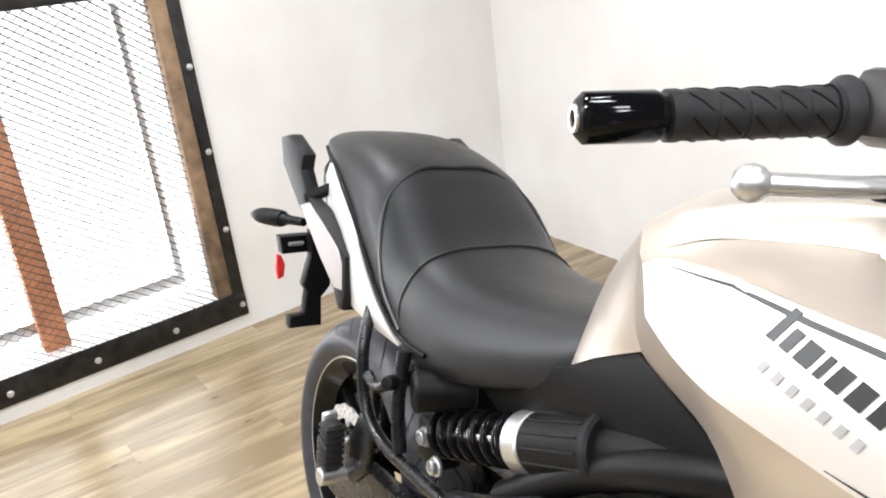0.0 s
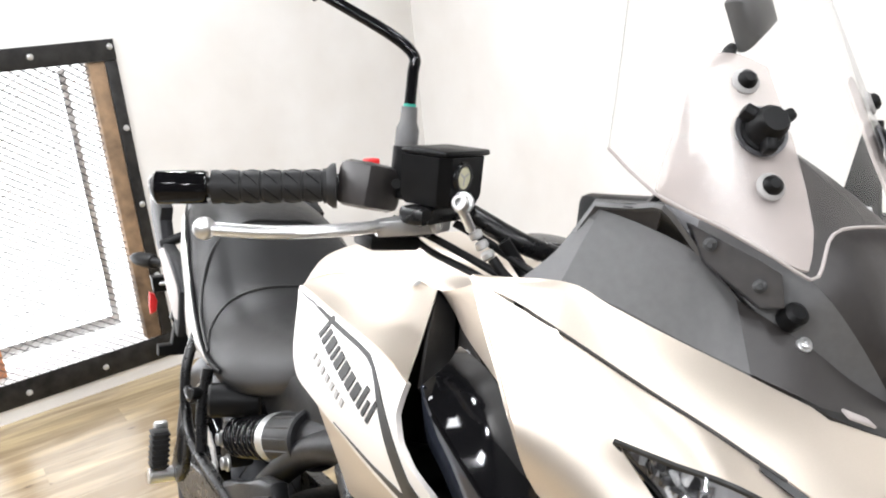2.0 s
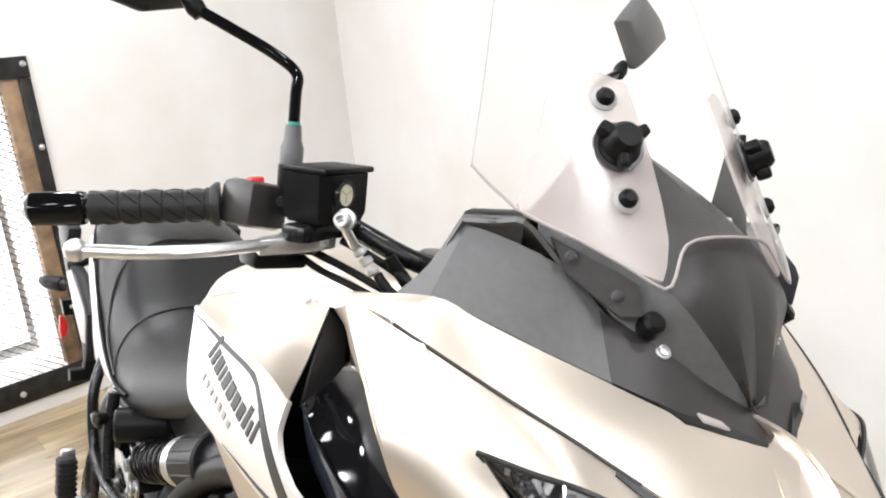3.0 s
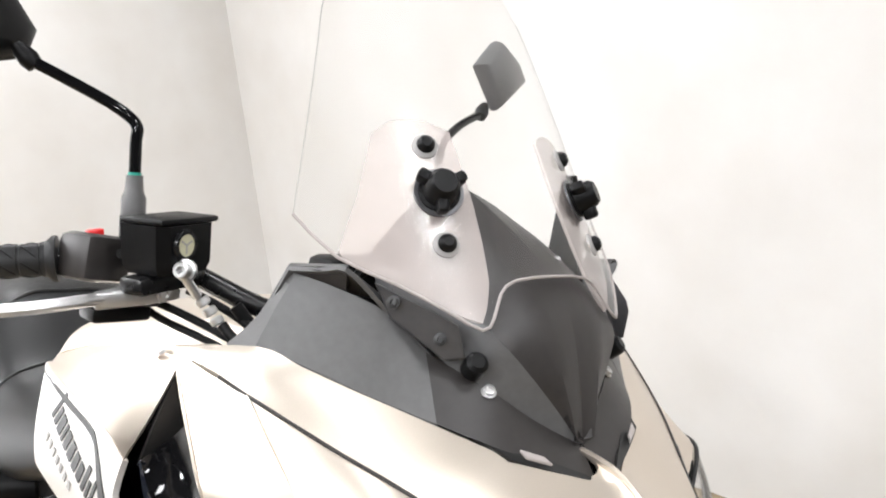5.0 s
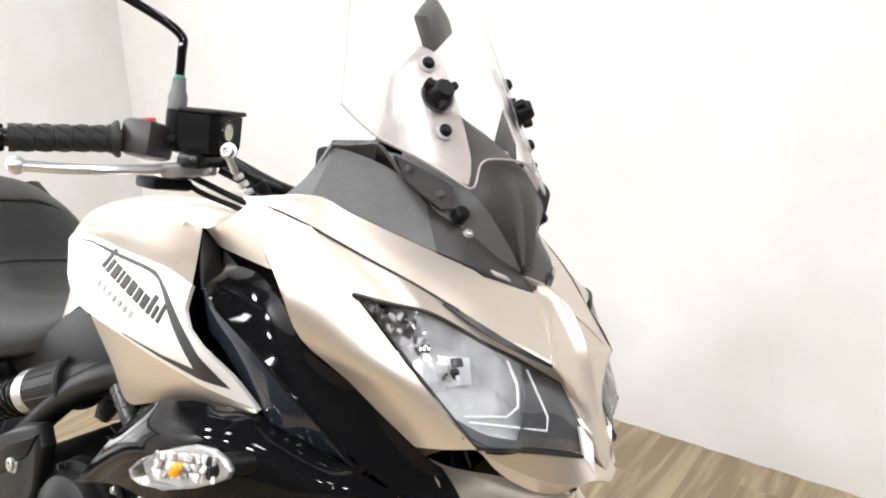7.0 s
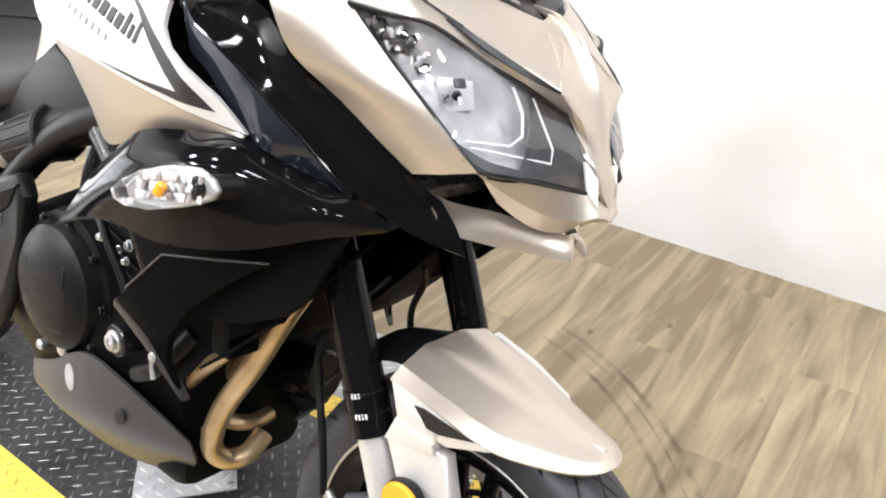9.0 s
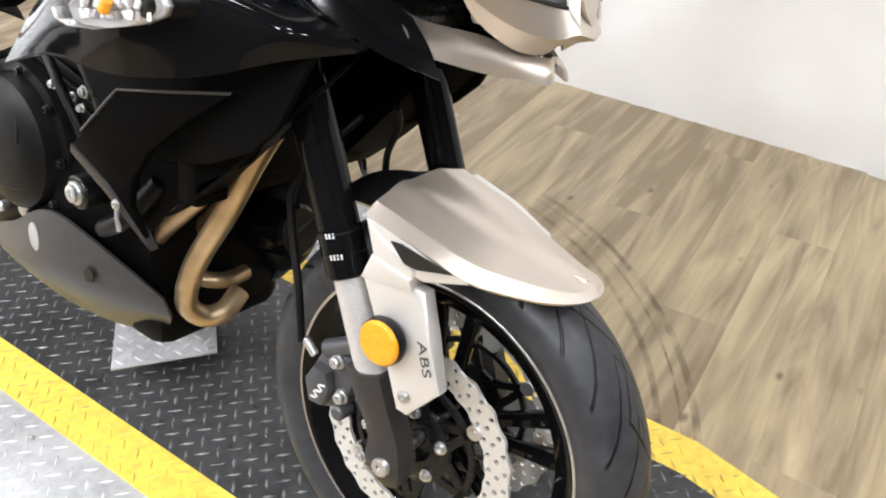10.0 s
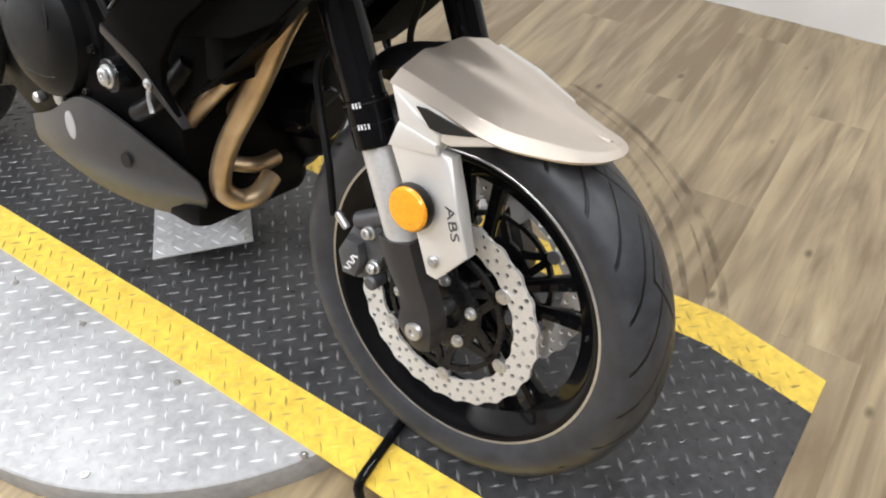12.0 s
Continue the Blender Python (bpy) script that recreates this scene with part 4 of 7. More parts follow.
tank_ridge = [(-0.890, TC, 1.005), (-0.812, TC, 1.066), (-0.726, TC, 1.094), (-0.634, TC, 1.108), (-0.562, TC, 1.114), (-0.500, TC, 1.114), (-0.436, TC, 1.105), (-0.376, TC, 1.085)]


def wing_y(x, z):
    """How far out the side panel's skin lies at a place along and up."""
    rear = max(0.0, -0.58 - x) / 0.14
    front = max(0.0, x + 0.31) / 0.08
    t = max(0.0, min(1.0, (1.030 - z) / 0.150))
    bulge = 4 * t * (1 - t) * max(0.0, 1 - rear) * max(0.0, 1 - 0.9 * front)
    return 0.2560 + 0.019 * bulge - 0.030 * rear ** 1.6 - 0.010 * front ** 1.5


def wing_patch(outline, lift, thick, s, fine=0.014):
    """A thin panel lying on the tank's side inside an outline of (x, z)."""
    bm = bmesh.new()
    bm.faces.new([bm.verts.new((x, 0, z)) for x, z in outline])
    bm.normal_update()
    bmesh.ops.triangulate(bm, faces=bm.faces[:])
    for _ in range(5):
        bmesh.ops.subdivide_edges(bm, edges=[e for e in bm.edges if e.calc_length() > fine], cuts=1)
        bmesh.ops.triangulate(bm, faces=[f for f in bm.faces if len(f.verts) > 3])
    for v in bm.verts:
        w = wing_y(v.co.x, v.co.z) + lift
        v.co.y = -w if s < 0 else 2 * TC + w
    bm.normal_update()
    if sum((f.normal for f in bm.faces), Vector()).y * s < 0:
        bmesh.ops.reverse_faces(bm, faces=bm.faces[:])
    bmesh.ops.solidify(bm, geom=bm.faces[:], thickness=thick)
    return bm


def stroke(x, z, along, up, wide, tall, lift, s):
    """A slanting bar in the emblem, along and up from the start of its line."""
    c, n = math.cos(radians(-17)), math.sin(radians(-17))
    pts = []
    for a, b in ((along, up), (along + wide, up), (along + wide + tall * 0.20, up + tall), (along + tall * 0.20, up + tall)):
        pts.append((x + a * c - b * n, z + a * n + b * c))
    return wing_patch(pts, lift, 0.001, s, 0.03)


wing_top = [(-0.722, 1.012), (-0.700, 1.023), (-0.655, 1.032), (-0.593, 1.036), (-0.518, 1.030), (-0.450, 1.027), (-0.400, 1.023), (-0.352, 1.014)]
wing_front = [(-0.350, 0.985), (-0.335, 0.964), (-0.302, 0.945), (-0.265, 0.922), (-0.229, 0.889)]
wing_low = [(-0.300, 0.897), (-0.375, 0.905), (-0.458, 0.918), (-0.550, 0.933), (-0.640, 0.950), (-0.700, 0.966)]
border = [(-0.702, 1.022), (-0.593, 1.031), (-0.518, 1.025), (-0.455, 1.021), (-0.430, 1.018), (-0.412, 1.010), (-0.392, 0.998), (-0.346, 0.963), (-0.314, 0.938), (-0.268, 0.906), (-0.318, 0.907), (-0.390, 0.914),
          (-0.480, 0.926), (-0.390, 0.918), (-0.322, 0.917), (-0.358, 0.953), (-0.400, 0.996), (-0.417, 1.008), (-0.433, 1.013), (-0.457, 1.016), (-0.520, 1.020), (-0.595, 1.028)]
for s in (-1, 1):
    def near(pts):
        return across(pts, s, TC)
    part("tank_top", sheet([near(r) for r in (tank_crease, tank_band, tank_high, tank_ridge)], 5, 4, 0.004, (-0.6, 0, 0.9)), SILVER, tank, "champagne silver tank top", 50)
    side_top = [(x, -wing_y(x, z) + 0.001, z + 0.001) for x, z in wing_top]
    face_top = [(-0.745, -0.207, 1.017), (-0.715, -0.214, 1.030), (-0.680, -0.204, 1.043), (-0.635, -0.186, 1.055), (-0.590, -0.172, 1.061), (-0.555, -0.161, 1.064), (-0.530, -0.151, 1.064), (-0.507, -0.142, 1.063)]
    part("shoulder", sheet([near(face_top), near(between(face_top, side_top, 0.55, (0, 0, -0.004))), near(side_top)], 4, 4, 0.004, (-0.55, 0, 0.95)), SILVER, tank, "champagne silver shoulder face", 50)
    ridge = [(-0.745, -0.207, 1.017), (-0.757, -0.191, 0.960), (-0.750, -0.178, 0.905), (-0.690, -0.180, 0.877), (-0.622, -0.181, 0.846), (-0.572, -0.186, 0.800)]
    rear_edge = [(-0.722, -0.226, 1.012), (-0.706, -0.221, 0.975), (-0.688, -0.216, 0.946), (-0.645, -0.213, 0.900), (-0.600, -0.210, 0.845), (-0.558, -0.208, 0.800)]
    part("rear_facet", sheet([near(ridge), near(rear_edge)], 3, 2, 0.004, (-0.6, 0, 0.9)), SILVER, tank, "champagne silver rear facet")
    flank_top = [(-0.745, -0.207, 1.017), (-0.778, -0.172, 1.036), (-0.838, -0.095, 1.022), (-0.890, TC, 1.005)]
    flank_mid = [(-0.757, -0.191, 0.960), (-0.820, -0.160, 0.950), (-0.888, -0.100, 0.945), (-0.915, TC, 0.945)]
    flank_low = [(-0.750, -0.178, 0.905), (-0.830, -0.160, 0.866), (-0.912, -0.122, 0.820), (-0.930, TC, 0.840)]
    part("rear_flank", sheet([near(flank_top), near(flank_mid), near(flank_low)], 4, 4, 0.004, (-0.6, 0, 0.9)), SILVER, tank, "champagne silver face before the seat", 50)
    low_top = [(-0.700, -0.224, 0.966), (-0.640, -0.243, 0.950), (-0.550, -0.266, 0.933), (-0.458, -0.270, 0.918), (-0.375, -0.266, 0.904), (-0.300, -0.260, 0.896), (-0.233, -0.245, 0.887)]
    low_end = [(-0.688, -0.216, 0.946), (-0.645, -0.213, 0.900), (-0.600, -0.210, 0.845), (-0.558, -0.208, 0.800), (-0.470, -0.226, 0.826), (-0.360, -0.238, 0.862), (-0.236, -0.242, 0.882)]
    part("lower_wing", sheet([near(low_top), near(between(low_top, low_end, 0.5, (0, -0.004, 0))), near(low_end)], 5, 4, 0.004, (-0.5, 0, 0.9)), SILVER, tank, "champagne silver lower wing")
    under = [(x, y + 0.10, z + 0.01) for x, y, z in low_end]
    part("wing_return", sheet([near(low_end), near(under)], 3, 2, 0.003, (-0.5, 0, 1.0)), BLACK_SATIN, tank)
    part("side_panel", wing_patch(wing_top + wing_front + wing_low, 0.0, 0.006, s), SILVER_LIGHT, tank, "pale silver side panel and wing")
    part("panel_line", wing_patch(border, 0.0012, 0.0025, s), BLACK_INK, tank, "black panel border")
    # marque and model drawn as plain bars
    a = 0.0
    for wide, tall in ((0.008, 0.029), (0.009, 0.019), (0.014, 0.019), (0.006, 0.019), (0.012, 0.019), (0.014, 0.019), (0.012, 0.019), (0.012, 0.019), (0.008, 0.028), (0.006, 0.019), (0.006, 0.027)):
        part("emblem_bar", stroke(-0.549, 1.004, a, 0.0, wide, tall, 0.0016, s), BLACK_INK, tank)
        a += wide + 0.0052
    for k in range(7):
        part("model_bar", stroke(-0.546, 0.984, k * 0.0145, -0.006, 0.0065, 0.0095, 0.0014, s), GREY_INK, tank)
    # the dark notch between the tank's front and the fairing
    part("front_notch", sheet([near([(-0.512, -0.138, 1.061), (-0.430, -0.195, 1.037), (-0.346, -0.250, 1.011)]), near([(-0.485, -0.128, 1.042), (-0.415, -0.170, 1.012), (-0.345, -0.215, 0.980)])], 4, 3, 0.004, (-0.5, 0, 0.9)), BLACK_SATIN, tank, "dark inner edge of the tank front")
    part("front_gusset", sheet([near([(-0.503, -0.138, 1.061), (-0.400, -0.178, 1.092), (-0.290, -0.236, 1.126)]), near([(-0.483, -0.129, 1.040), (-0.375, -0.186, 1.048), (-0.232, -0.248, 1.055)])], 4, 3, 0.004, (-0.5, 0, 0.95)), SILVER, tank, "champagne silver gusset beside the fairing")
    part("tank_bolt", bolt(bmesh.new(), near([(-0.528, -0.158, 1.066)])[0], (0.0, s * 0.55, 0.83), 0.0045, 0.003), ALLOY, tank)
part("filler_cap", revolved([(0, 0.018), (0.030, 0.016), (0.036, 0.010), (0.04, 0.0), (0, 0)], axis_to((-0.50, TC, 1.110), (0.05, 0, 1)), 36), BLACK_METAL, tank, "black fuel cap")
part("tank_core", loft([half_ring(x, [(0, lo), (w * 0.8, lo + 0.01), (w, lo + 0.05), (w * 0.9, hi - 0.05), (0, hi)], 3) for x, w, lo, hi in ((-0.86, 0.09, 0.83, 0.98), (-0.70, 0.15, 0.80, 1.04), (-0.50, 0.15, 0.80, 1.05), (-0.40, 0.09, 0.82, 1.03))]), BLACK_SATIN, tank, "black tank underside")


def fine_rings(rings, along):
    cols = [curve_points([r[i] for r in rings], along) for i in range(len(rings[0]))]
    return [[c[j] for c in cols] for j in range(len(cols[0]))]


# ---- seat ----
seat = new("seat")
seat.parent = bike
seat.location.y = 0.004
tagged(seat, "black vinyl stepped seat with stitched seams")
ss = [  # x, middle height, half width, edge height
    (-0.845, 0.925, 0.110, 0.868), (-0.90, 0.895, 0.142, 0.812), (-1.00, 0.873, 0.166, 0.768), (-1.12, 0.858, 0.188, 0.735), (-1.22, 0.860, 0.195, 0.728), (-1.30, 0.885, 0.196, 0.770),
    (-1.37, 0.945, 0.192, 0.820), (-1.43, 0.992, 0.187, 0.868), (-1.52, 1.018, 0.172, 0.925), (-1.61, 1.030, 0.156, 0.965), (-1.70, 1.028, 0.130, 0.990), (-1.765, 1.012, 0.095, 0.994)]
rings = []
for x, top, w, edge in ss:
    h = top - edge
    rings.append(half_ring(x, [(0, edge - 0.02), (w * 0.80, edge - 0.02), (w * 0.97, edge - 0.004), (w, edge + h * 0.18), (w * 0.94, edge + h * 0.52), (w * 0.72, edge + h * 0.86), (w * 0.38, top - 0.001), (0, top)], 4))
seat_rings = fine_rings(rings, 6)
part("cushion", loft(seat_rings), VINYL, seat, "black grained vinyl cushion", 60)


def on_seat(x, f):
    """A point on the seat's skin at x, with f from the middle (0) to the edge (1 or -1)."""
    for a, b in zip(seat_rings, seat_rings[1:]):
        if b[0].x <= x <= a[0].x:
            t = (a[0].x - x) / (a[0].x - b[0].x)
            k = 28 - abs(f) * 16
            i = min(27, int(k))
            p = a[i].lerp(a[i + 1], k - i).lerp(b[i].lerp(b[i + 1], k - i), t)
            return Vector((x, math.copysign(p.y, f) * 1.004, p.z + 0.0015))
    return Vector((x, 0, 1.0))


part("arch_seam", tubed([on_seat(-1.24, 0.98), on_seat(-1.32, 0.86), on_seat(-1.39, 0.6), on_seat(-1.425, 0.28), on_seat(-1.43, 0.01), on_seat(-1.425, -0.28), on_seat(-1.39, -0.6), on_seat(-1.32, -0.86), on_seat(-1.24, -0.98)], 0.0036, 8, 8), BLACK_INK, seat, "black piped seam")
part("cross_seam", tubed([on_seat(-1.285 + 0.035 * abs(k / 10) ** 2, k / 10 * 0.92) for k in range(10, -11, -1)], 0.0026, 2, 6), BLACK_INK, seat, "flat stitched seam")
for s in (-1, 1):
    part("edge_piping", tubed([on_seat(x, s * 0.995) + Vector((0, s * 0.002, -0.006)) for x in (-1.16, -1.24, -1.32, -1.40, -1.50, -1.60, -1.70)], 0.004, 5, 8), BLACK_SATIN, seat, "black edge piping")

# ---- tail ----
tail = new("tail_unit")
tail.parent = bike
tagged(tail, "silver tail fairing with dark grab rails")
for s in (-1, 1):
    skin = [[(-1.232, s * 0.196, 0.740), (-1.297, s * 0.198, 0.775), (-1.368, s * 0.198, 0.832), (-1.433, s * 0.194, 0.892), (-1.525, s * 0.182, 0.945), (-1.60, s * 0.165, 0.975)],
            [(-1.236, s * 0.194, 0.737), (-1.33, s * 0.197, 0.762), (-1.41, s * 0.196, 0.81), (-1.47, s * 0.19, 0.865), (-1.55, s * 0.178, 0.92), (-1.62, s * 0.16, 0.96)],
            [(-1.24, s * 0.190, 0.733), (-1.378, s * 0.188, 0.738), (-1.463, s * 0.186, 0.756), (-1.52, s * 0.18, 0.82), (-1.585, s * 0.17, 0.885), (-1.65, s * 0.15, 0.94)]]
    part("side_fairing", sheet(skin, 5, 4, 0.005, (-1.5, 0, 0.85)), SILVER_LIGHT, tail, "pale silver side fairing")
    part("grab_rail", slab([(x, s * 0.205, z) for x, z in ((-1.765, 1.004), (-1.713, 1.015), (-1.640, 0.985), (-1.648, 0.955), (-1.606, 0.907), (-1.55, 0.895), (-1.492, 0.872), (-1.430, 0.835), (-1.422, 0.765), (-1.430, 0.735), (-1.448, 0.733), (-1.475, 0.765), (-1.535, 0.803), (-1.60, 0.85), (-1.661, 0.885), (-1.747, 0.95))], (0, s * -0.03, 0), 0.006), GREY_PLASTIC, tail, "dark grey grab rail")
    part("rail_lower", slab([(x, s * 0.207, z) for x, z in ((-1.644, 0.886), (-1.595, 0.900), (-1.515, 0.868), (-1.455, 0.842), (-1.437, 0.820), (-1.432, 0.772), (-1.466, 0.768), (-1.535, 0.808))], (0, s * -0.010, 0), 0.004), FROST, tail, "silver lower rail face")
    part("rail_mount", rodded((-1.60, s * 0.15, 0.93), (-1.62, s * 0.205, 0.90), 0.012), BLACK_SATIN, tail)
    stalk = new("rear_turn_signal")
    stalk.parent = tail
    part("signal_body", loft([[Vector((-1.73 - t * 0.15, s * (0.16 + 0.06 * t), 0.83 - 0.012 * t)) + Vector((0, 0.016 * math.cos(a) * w, 0.019 * math.sin(a) * w)) for a in (2 * math.pi * k / 12 for k in range(12))] for t, w in ((0, 0.5), (0.35, 0.6), (0.42, 1.0), (0.8, 0.95), (1, 0.3))], along=3), BLACK_SATIN, stalk, "black rear turn signal")
core = loft([half_ring(x, p, 3) for x, p in ((-1.25, [(0, 0.70), (0.12, 0.70), (0.15, 0.75), (0.15, 0.80), (0, 0.82)]), (-1.50, [(0, 0.74), (0.12, 0.75), (0.15, 0.80), (0.14, 0.88), (0, 0.92)]), (-1.70, [(0, 0.84), (0.10, 0.85), (0.13, 0.90), (0.12, 0.97), (0, 1.0)]), (-1.78, [(0, 0.90), (0.06, 0.91), (0.08, 0.94), (0.07, 0.98), (0, 0.99)]))])
part("tail_core", core, BLACK_SATIN, tail, "black under-seat tail")
holder = new("plate_holder")
holder.parent = bike
tagged(holder, "black number plate bracket with a red reflector")
part("bracket_arm", slab([(-1.80, y, z) for y, z in ((-0.125, 0.80), (-0.06, 0.80), (-0.071, 0.751), (-0.073, 0.672), (-0.093, 0.647), (-0.089, 0.581), (-0.164, 0.580), (-0.165, 0.607), (-0.132, 0.610), (-0.127, 0.663), (-0.137, 0.677), (-0.122, 0.74))], (0.03, 0, 0), 0.004), BLACK_SATIN, holder)
part("bracket_tab", slab([(-1.83, y, z) for y, z in ((-0.184, 0.782), (-0.112, 0.785), (-0.08, 0.747), (-0.176, 0.743))], (0.03, 0, 0), 0.003), BLACK_SATIN, holder)
part("bracket_screw", rodded((-1.798, -0.165, 0.766), (-1.798, -0.13, 0.767), 0.005, 10), ALLOY, holder)
part("red_reflector", slab([(-1.83, y, z) for y, z in ((-0.184, 0.739), (-0.172, 0.735), (-0.163, 0.715), (-0.165, 0.688), (-0.178, 0.681), (-0.183, 0.70))], (0.015, 0, 0), 0.003), RED, holder, "red side reflector")

# ---- subframe, shock and pivot ----
frame_ob = new("frame")
frame_ob.parent = bike
tagged(frame_ob, "black tubular steel frame")
for s in (-1, 1):
    part("rear_rail", tubed([(-1.372, s * 0.165, 0.83), (-1.350, s * 0.185, 0.775), (-1.325, s * 0.21, 0.70), (-1.297, s * 0.212, 0.612), (-1.235, s * 0.212, 0.575), (-1.13, s * 0.212, 0.572), (-1.02, s * 0.21, 0.57), (-0.94, s * 0.20, 0.55)], 0.0108, 8, 14), BLACK_METAL, frame_ob)
    part("rear_stay", tubed([(-1.205, s * 0.20, 0.74), (-1.195, s * 0.21, 0.66), (-1.175, s * 0.212, 0.585)], 0.0115, 8, 14), BLACK_METAL, frame_ob)
    part("rail_bridge", tubed([(-1.30, s * 0.21, 0.665), (-1.26, s * 0.212, 0.66), (-1.205, s * 0.21, 0.695)], 0.010, 8, 12), BLACK_METAL, frame_ob)
    part("rail_knob", rodded((-1.215, s * 0.17, 0.69), (-1.195, s * 0.235, 0.695), 0.012), BLACK_SATIN, frame_ob)
    part("main_spar", tubed([(-0.98, s * 0.15, 0.60), (-0.80, s * 0.165, 0.735), (-0.64, s * 0.175, 0.815), (-0.45, s * 0.15, 0.87), (-0.30, s * 0.06, 0.93)], 0.024, 8, 16), BLACK_SATIN, frame_ob, "black main frame tube")
    part("lower_spar", tubed([(-0.62, s * 0.18, 0.80), (-0.52, s * 0.19, 0.72), (-0.46, s * 0.18, 0.60)], 0.018, 8, 14), BLACK_METAL, frame_ob)
    part("pivot_plate", plate([(-1.045, 0.585), (-0.95, 0.625), (-0.87, 0.672), (-0.81, 0.69), (-0.79, 0.655), (-0.81, 0.58), (-0.85, 0.46), (-0.90, 0.38), (-0.98, 0.40), (-1.03, 0.50)], s * 0.212, s * 0.18, 0.010), PIVOT_GREY, frame_ob, "dark grey pivot cover")
    part("pivot_inset", plate([(-0.99, 0.575), (-0.88, 0.635), (-0.80, 0.675), (-0.83, 0.63), (-0.93, 0.56)], s * 0.216, s * 0.205, 0.003), BLACK_SATIN, frame_ob)
    part("pivot_bolt", bolt(bmesh.new(), (-0.875, s * 0.212, 0.60), (0, s, 0), 0.012, 0.010), ALLOY, frame_ob)
    part("peg_bracket", plate([(-1.30, 0.60), (-1.255, 0.585), (-1.27, 0.50), (-1.31, 0.46), (-1.36, 0.46), (-1.345, 0.52)], s * 0.222, s * 0.205, 0.004), BLACK_METAL, frame_ob)
    peg = new("passenger_footpeg")
    peg.parent = frame_ob
    part("peg_bar", boxed((-1.375, s * 0.245 - 0.014, 0.475), (-1.358, s * 0.245 + 0.014, 0.575), 0.006, None), ALLOY, peg)
    part("peg_rubber", boxed((-1.356, s * 0.252 - 0.016, 0.482), (-1.325, s * 0.252 + 0.016, 0.568), 0.006), GRIP_RUBBER, peg, "ribbed black rubber")
    for k in range(7):
        part("peg_rib", boxed((-1.358, s * 0.252 - 0.018, 0.489 + k * 0.0115), (-1.323, s * 0.252 + 0.018, 0.494 + k * 0.0115), 0.001), GRIP_RUBBER, peg)
    part("peg_pivot", rodded((-1.345, s * 0.215, 0.465), (-1.345, s * 0.27, 0.465), 0.016), ALLOY, peg)
    part("foot_bracket", tubed([(-1.03, s * 0.215, 0.50), (-1.10, s * 0.22, 0.46), (-1.04, s * 0.225, 0.40)], 0.012, 6, 12), BLACK_METAL, frame_ob)
    part("rider_peg", boxed((-1.06, min(s * 0.21, s * 0.31), 0.385), (-1.02, max(s * 0.21, s * 0.31), 0.41), 0.006), ALLOY, frame_ob)
part("tool_tube", rodded((-1.12, -0.12, 0.70), (-1.155, -0.21, 0.695), 0.032, 24, 0.005), BLACK_SATIN, frame_ob, "black capped tube end")

shock = new("shock_absorber")
shock.parent = bike
tagged(shock, "rear shock absorber with a gloss black spring")
a, b = Vector((-1.155, -0.145, 0.615)), Vector((-0.955, -0.145, 0.695))
ax = (b - a).normalized()
u = ax.orthogonal().normalized()
v = ax.cross(u)
part("damper", rodded(a, b, 0.014), CHROME, shock)
part("spring", tubed([a + ax * ((b - a).length * (0.02 + 0.95 * k / 120)) + (u * math.cos(k * 2 * math.pi * 7 / 120) + v * math.sin(k * 2 * math.pi * 7 / 120)) * 0.034 for k in range(121)], 0.0065, 1, 10, False), BLACK_GLOSS, shock, "gloss black coil spring")
part("lower_mount", boxed((-1.20, -0.17, 0.56), (-1.13, -0.12, 0.635), 0.010), BLACK_SATIN, shock)
part("spring_seat", rodded(b - ax * 0.004, b + ax * 0.03, 0.043, 32), ALLOY, shock, "bare alloy spring seat")
part("body", rodded(b + ax * 0.031, b + ax * 0.16, 0.044, 32, 0.006), BLACK_SATIN, shock, "ribbed black shock body")
for k in range(14):
    w = 2 * math.pi * k / 14
    part("rib", rodded(b + ax * 0.04 + (u * math.cos(w) + v * math.sin(w)) * 0.0435, b + ax * 0.15 + (u * math.cos(w) + v * math.sin(w)) * 0.0435, 0.0022, 8), BLACK_SATIN, shock)
part("body_ring", rodded(b + ax * 0.155, b + ax * 0.172, 0.049, 32, 0.004), GREY_PLASTIC, shock)
part("upper_arm", tubed([b + ax * 0.17, b + ax * 0.25, (-0.62, -0.15, 0.815)], 0.036, 6, 20), BLACK_SATIN, shock)
for p in ((-1.160, -0.175, 0.612), (-1.122, -0.175, 0.580)):
    part("mount_bolt", bolt(bmesh.new(), p, ACROSS, 0.012, 0.014), ALLOY, shock)
part("clamp_screw", rodded(b + Vector((0.01, -0.01, 0.04)), b + Vector((0.05, -0.015, 0.052)), 0.006), ALLOY, shock)

for s in (-1, 1):
    part("side_cover", plate([(-1.12, 0.735), (-0.96, 0.800), (-0.905, 0.822), (-0.83, 0.866), (-0.750, 0.903), (-0.690, 0.876), (-0.622, 0.845), (-0.612, 0.828), (-0.755, 0.782), (-0.91, 0.735), (-1.03, 0.700)], lambda x, z: s * (0.138 + 0.045 * max(0, min(1, (x + 0.95) / 0.20))), s * 0.11, 0.006), BLACK_SATIN, bike, "black side cover below the seat")
part("swing_arm", plate([(-1.68, 0.36), (-1.45, 0.40), (-1.15, 0.42), (-0.98, 0.43), (-0.95, 0.35), (-1.10, 0.30), (-1.45, 0.27), (-1.68, 0.27)], -0.13, -0.095, 0.010), BLACK_METAL, bike, "black swing arm")
part("swing_arm", plate([(-1.68, 0.36), (-1.45, 0.40), (-1.15, 0.42), (-0.98, 0.43), (-0.95, 0.35), (-1.10, 0.30), (-1.45, 0.27), (-1.68, 0.27)], 0.095, 0.13, 0.010), BLACK_METAL, bike, "black swing arm")
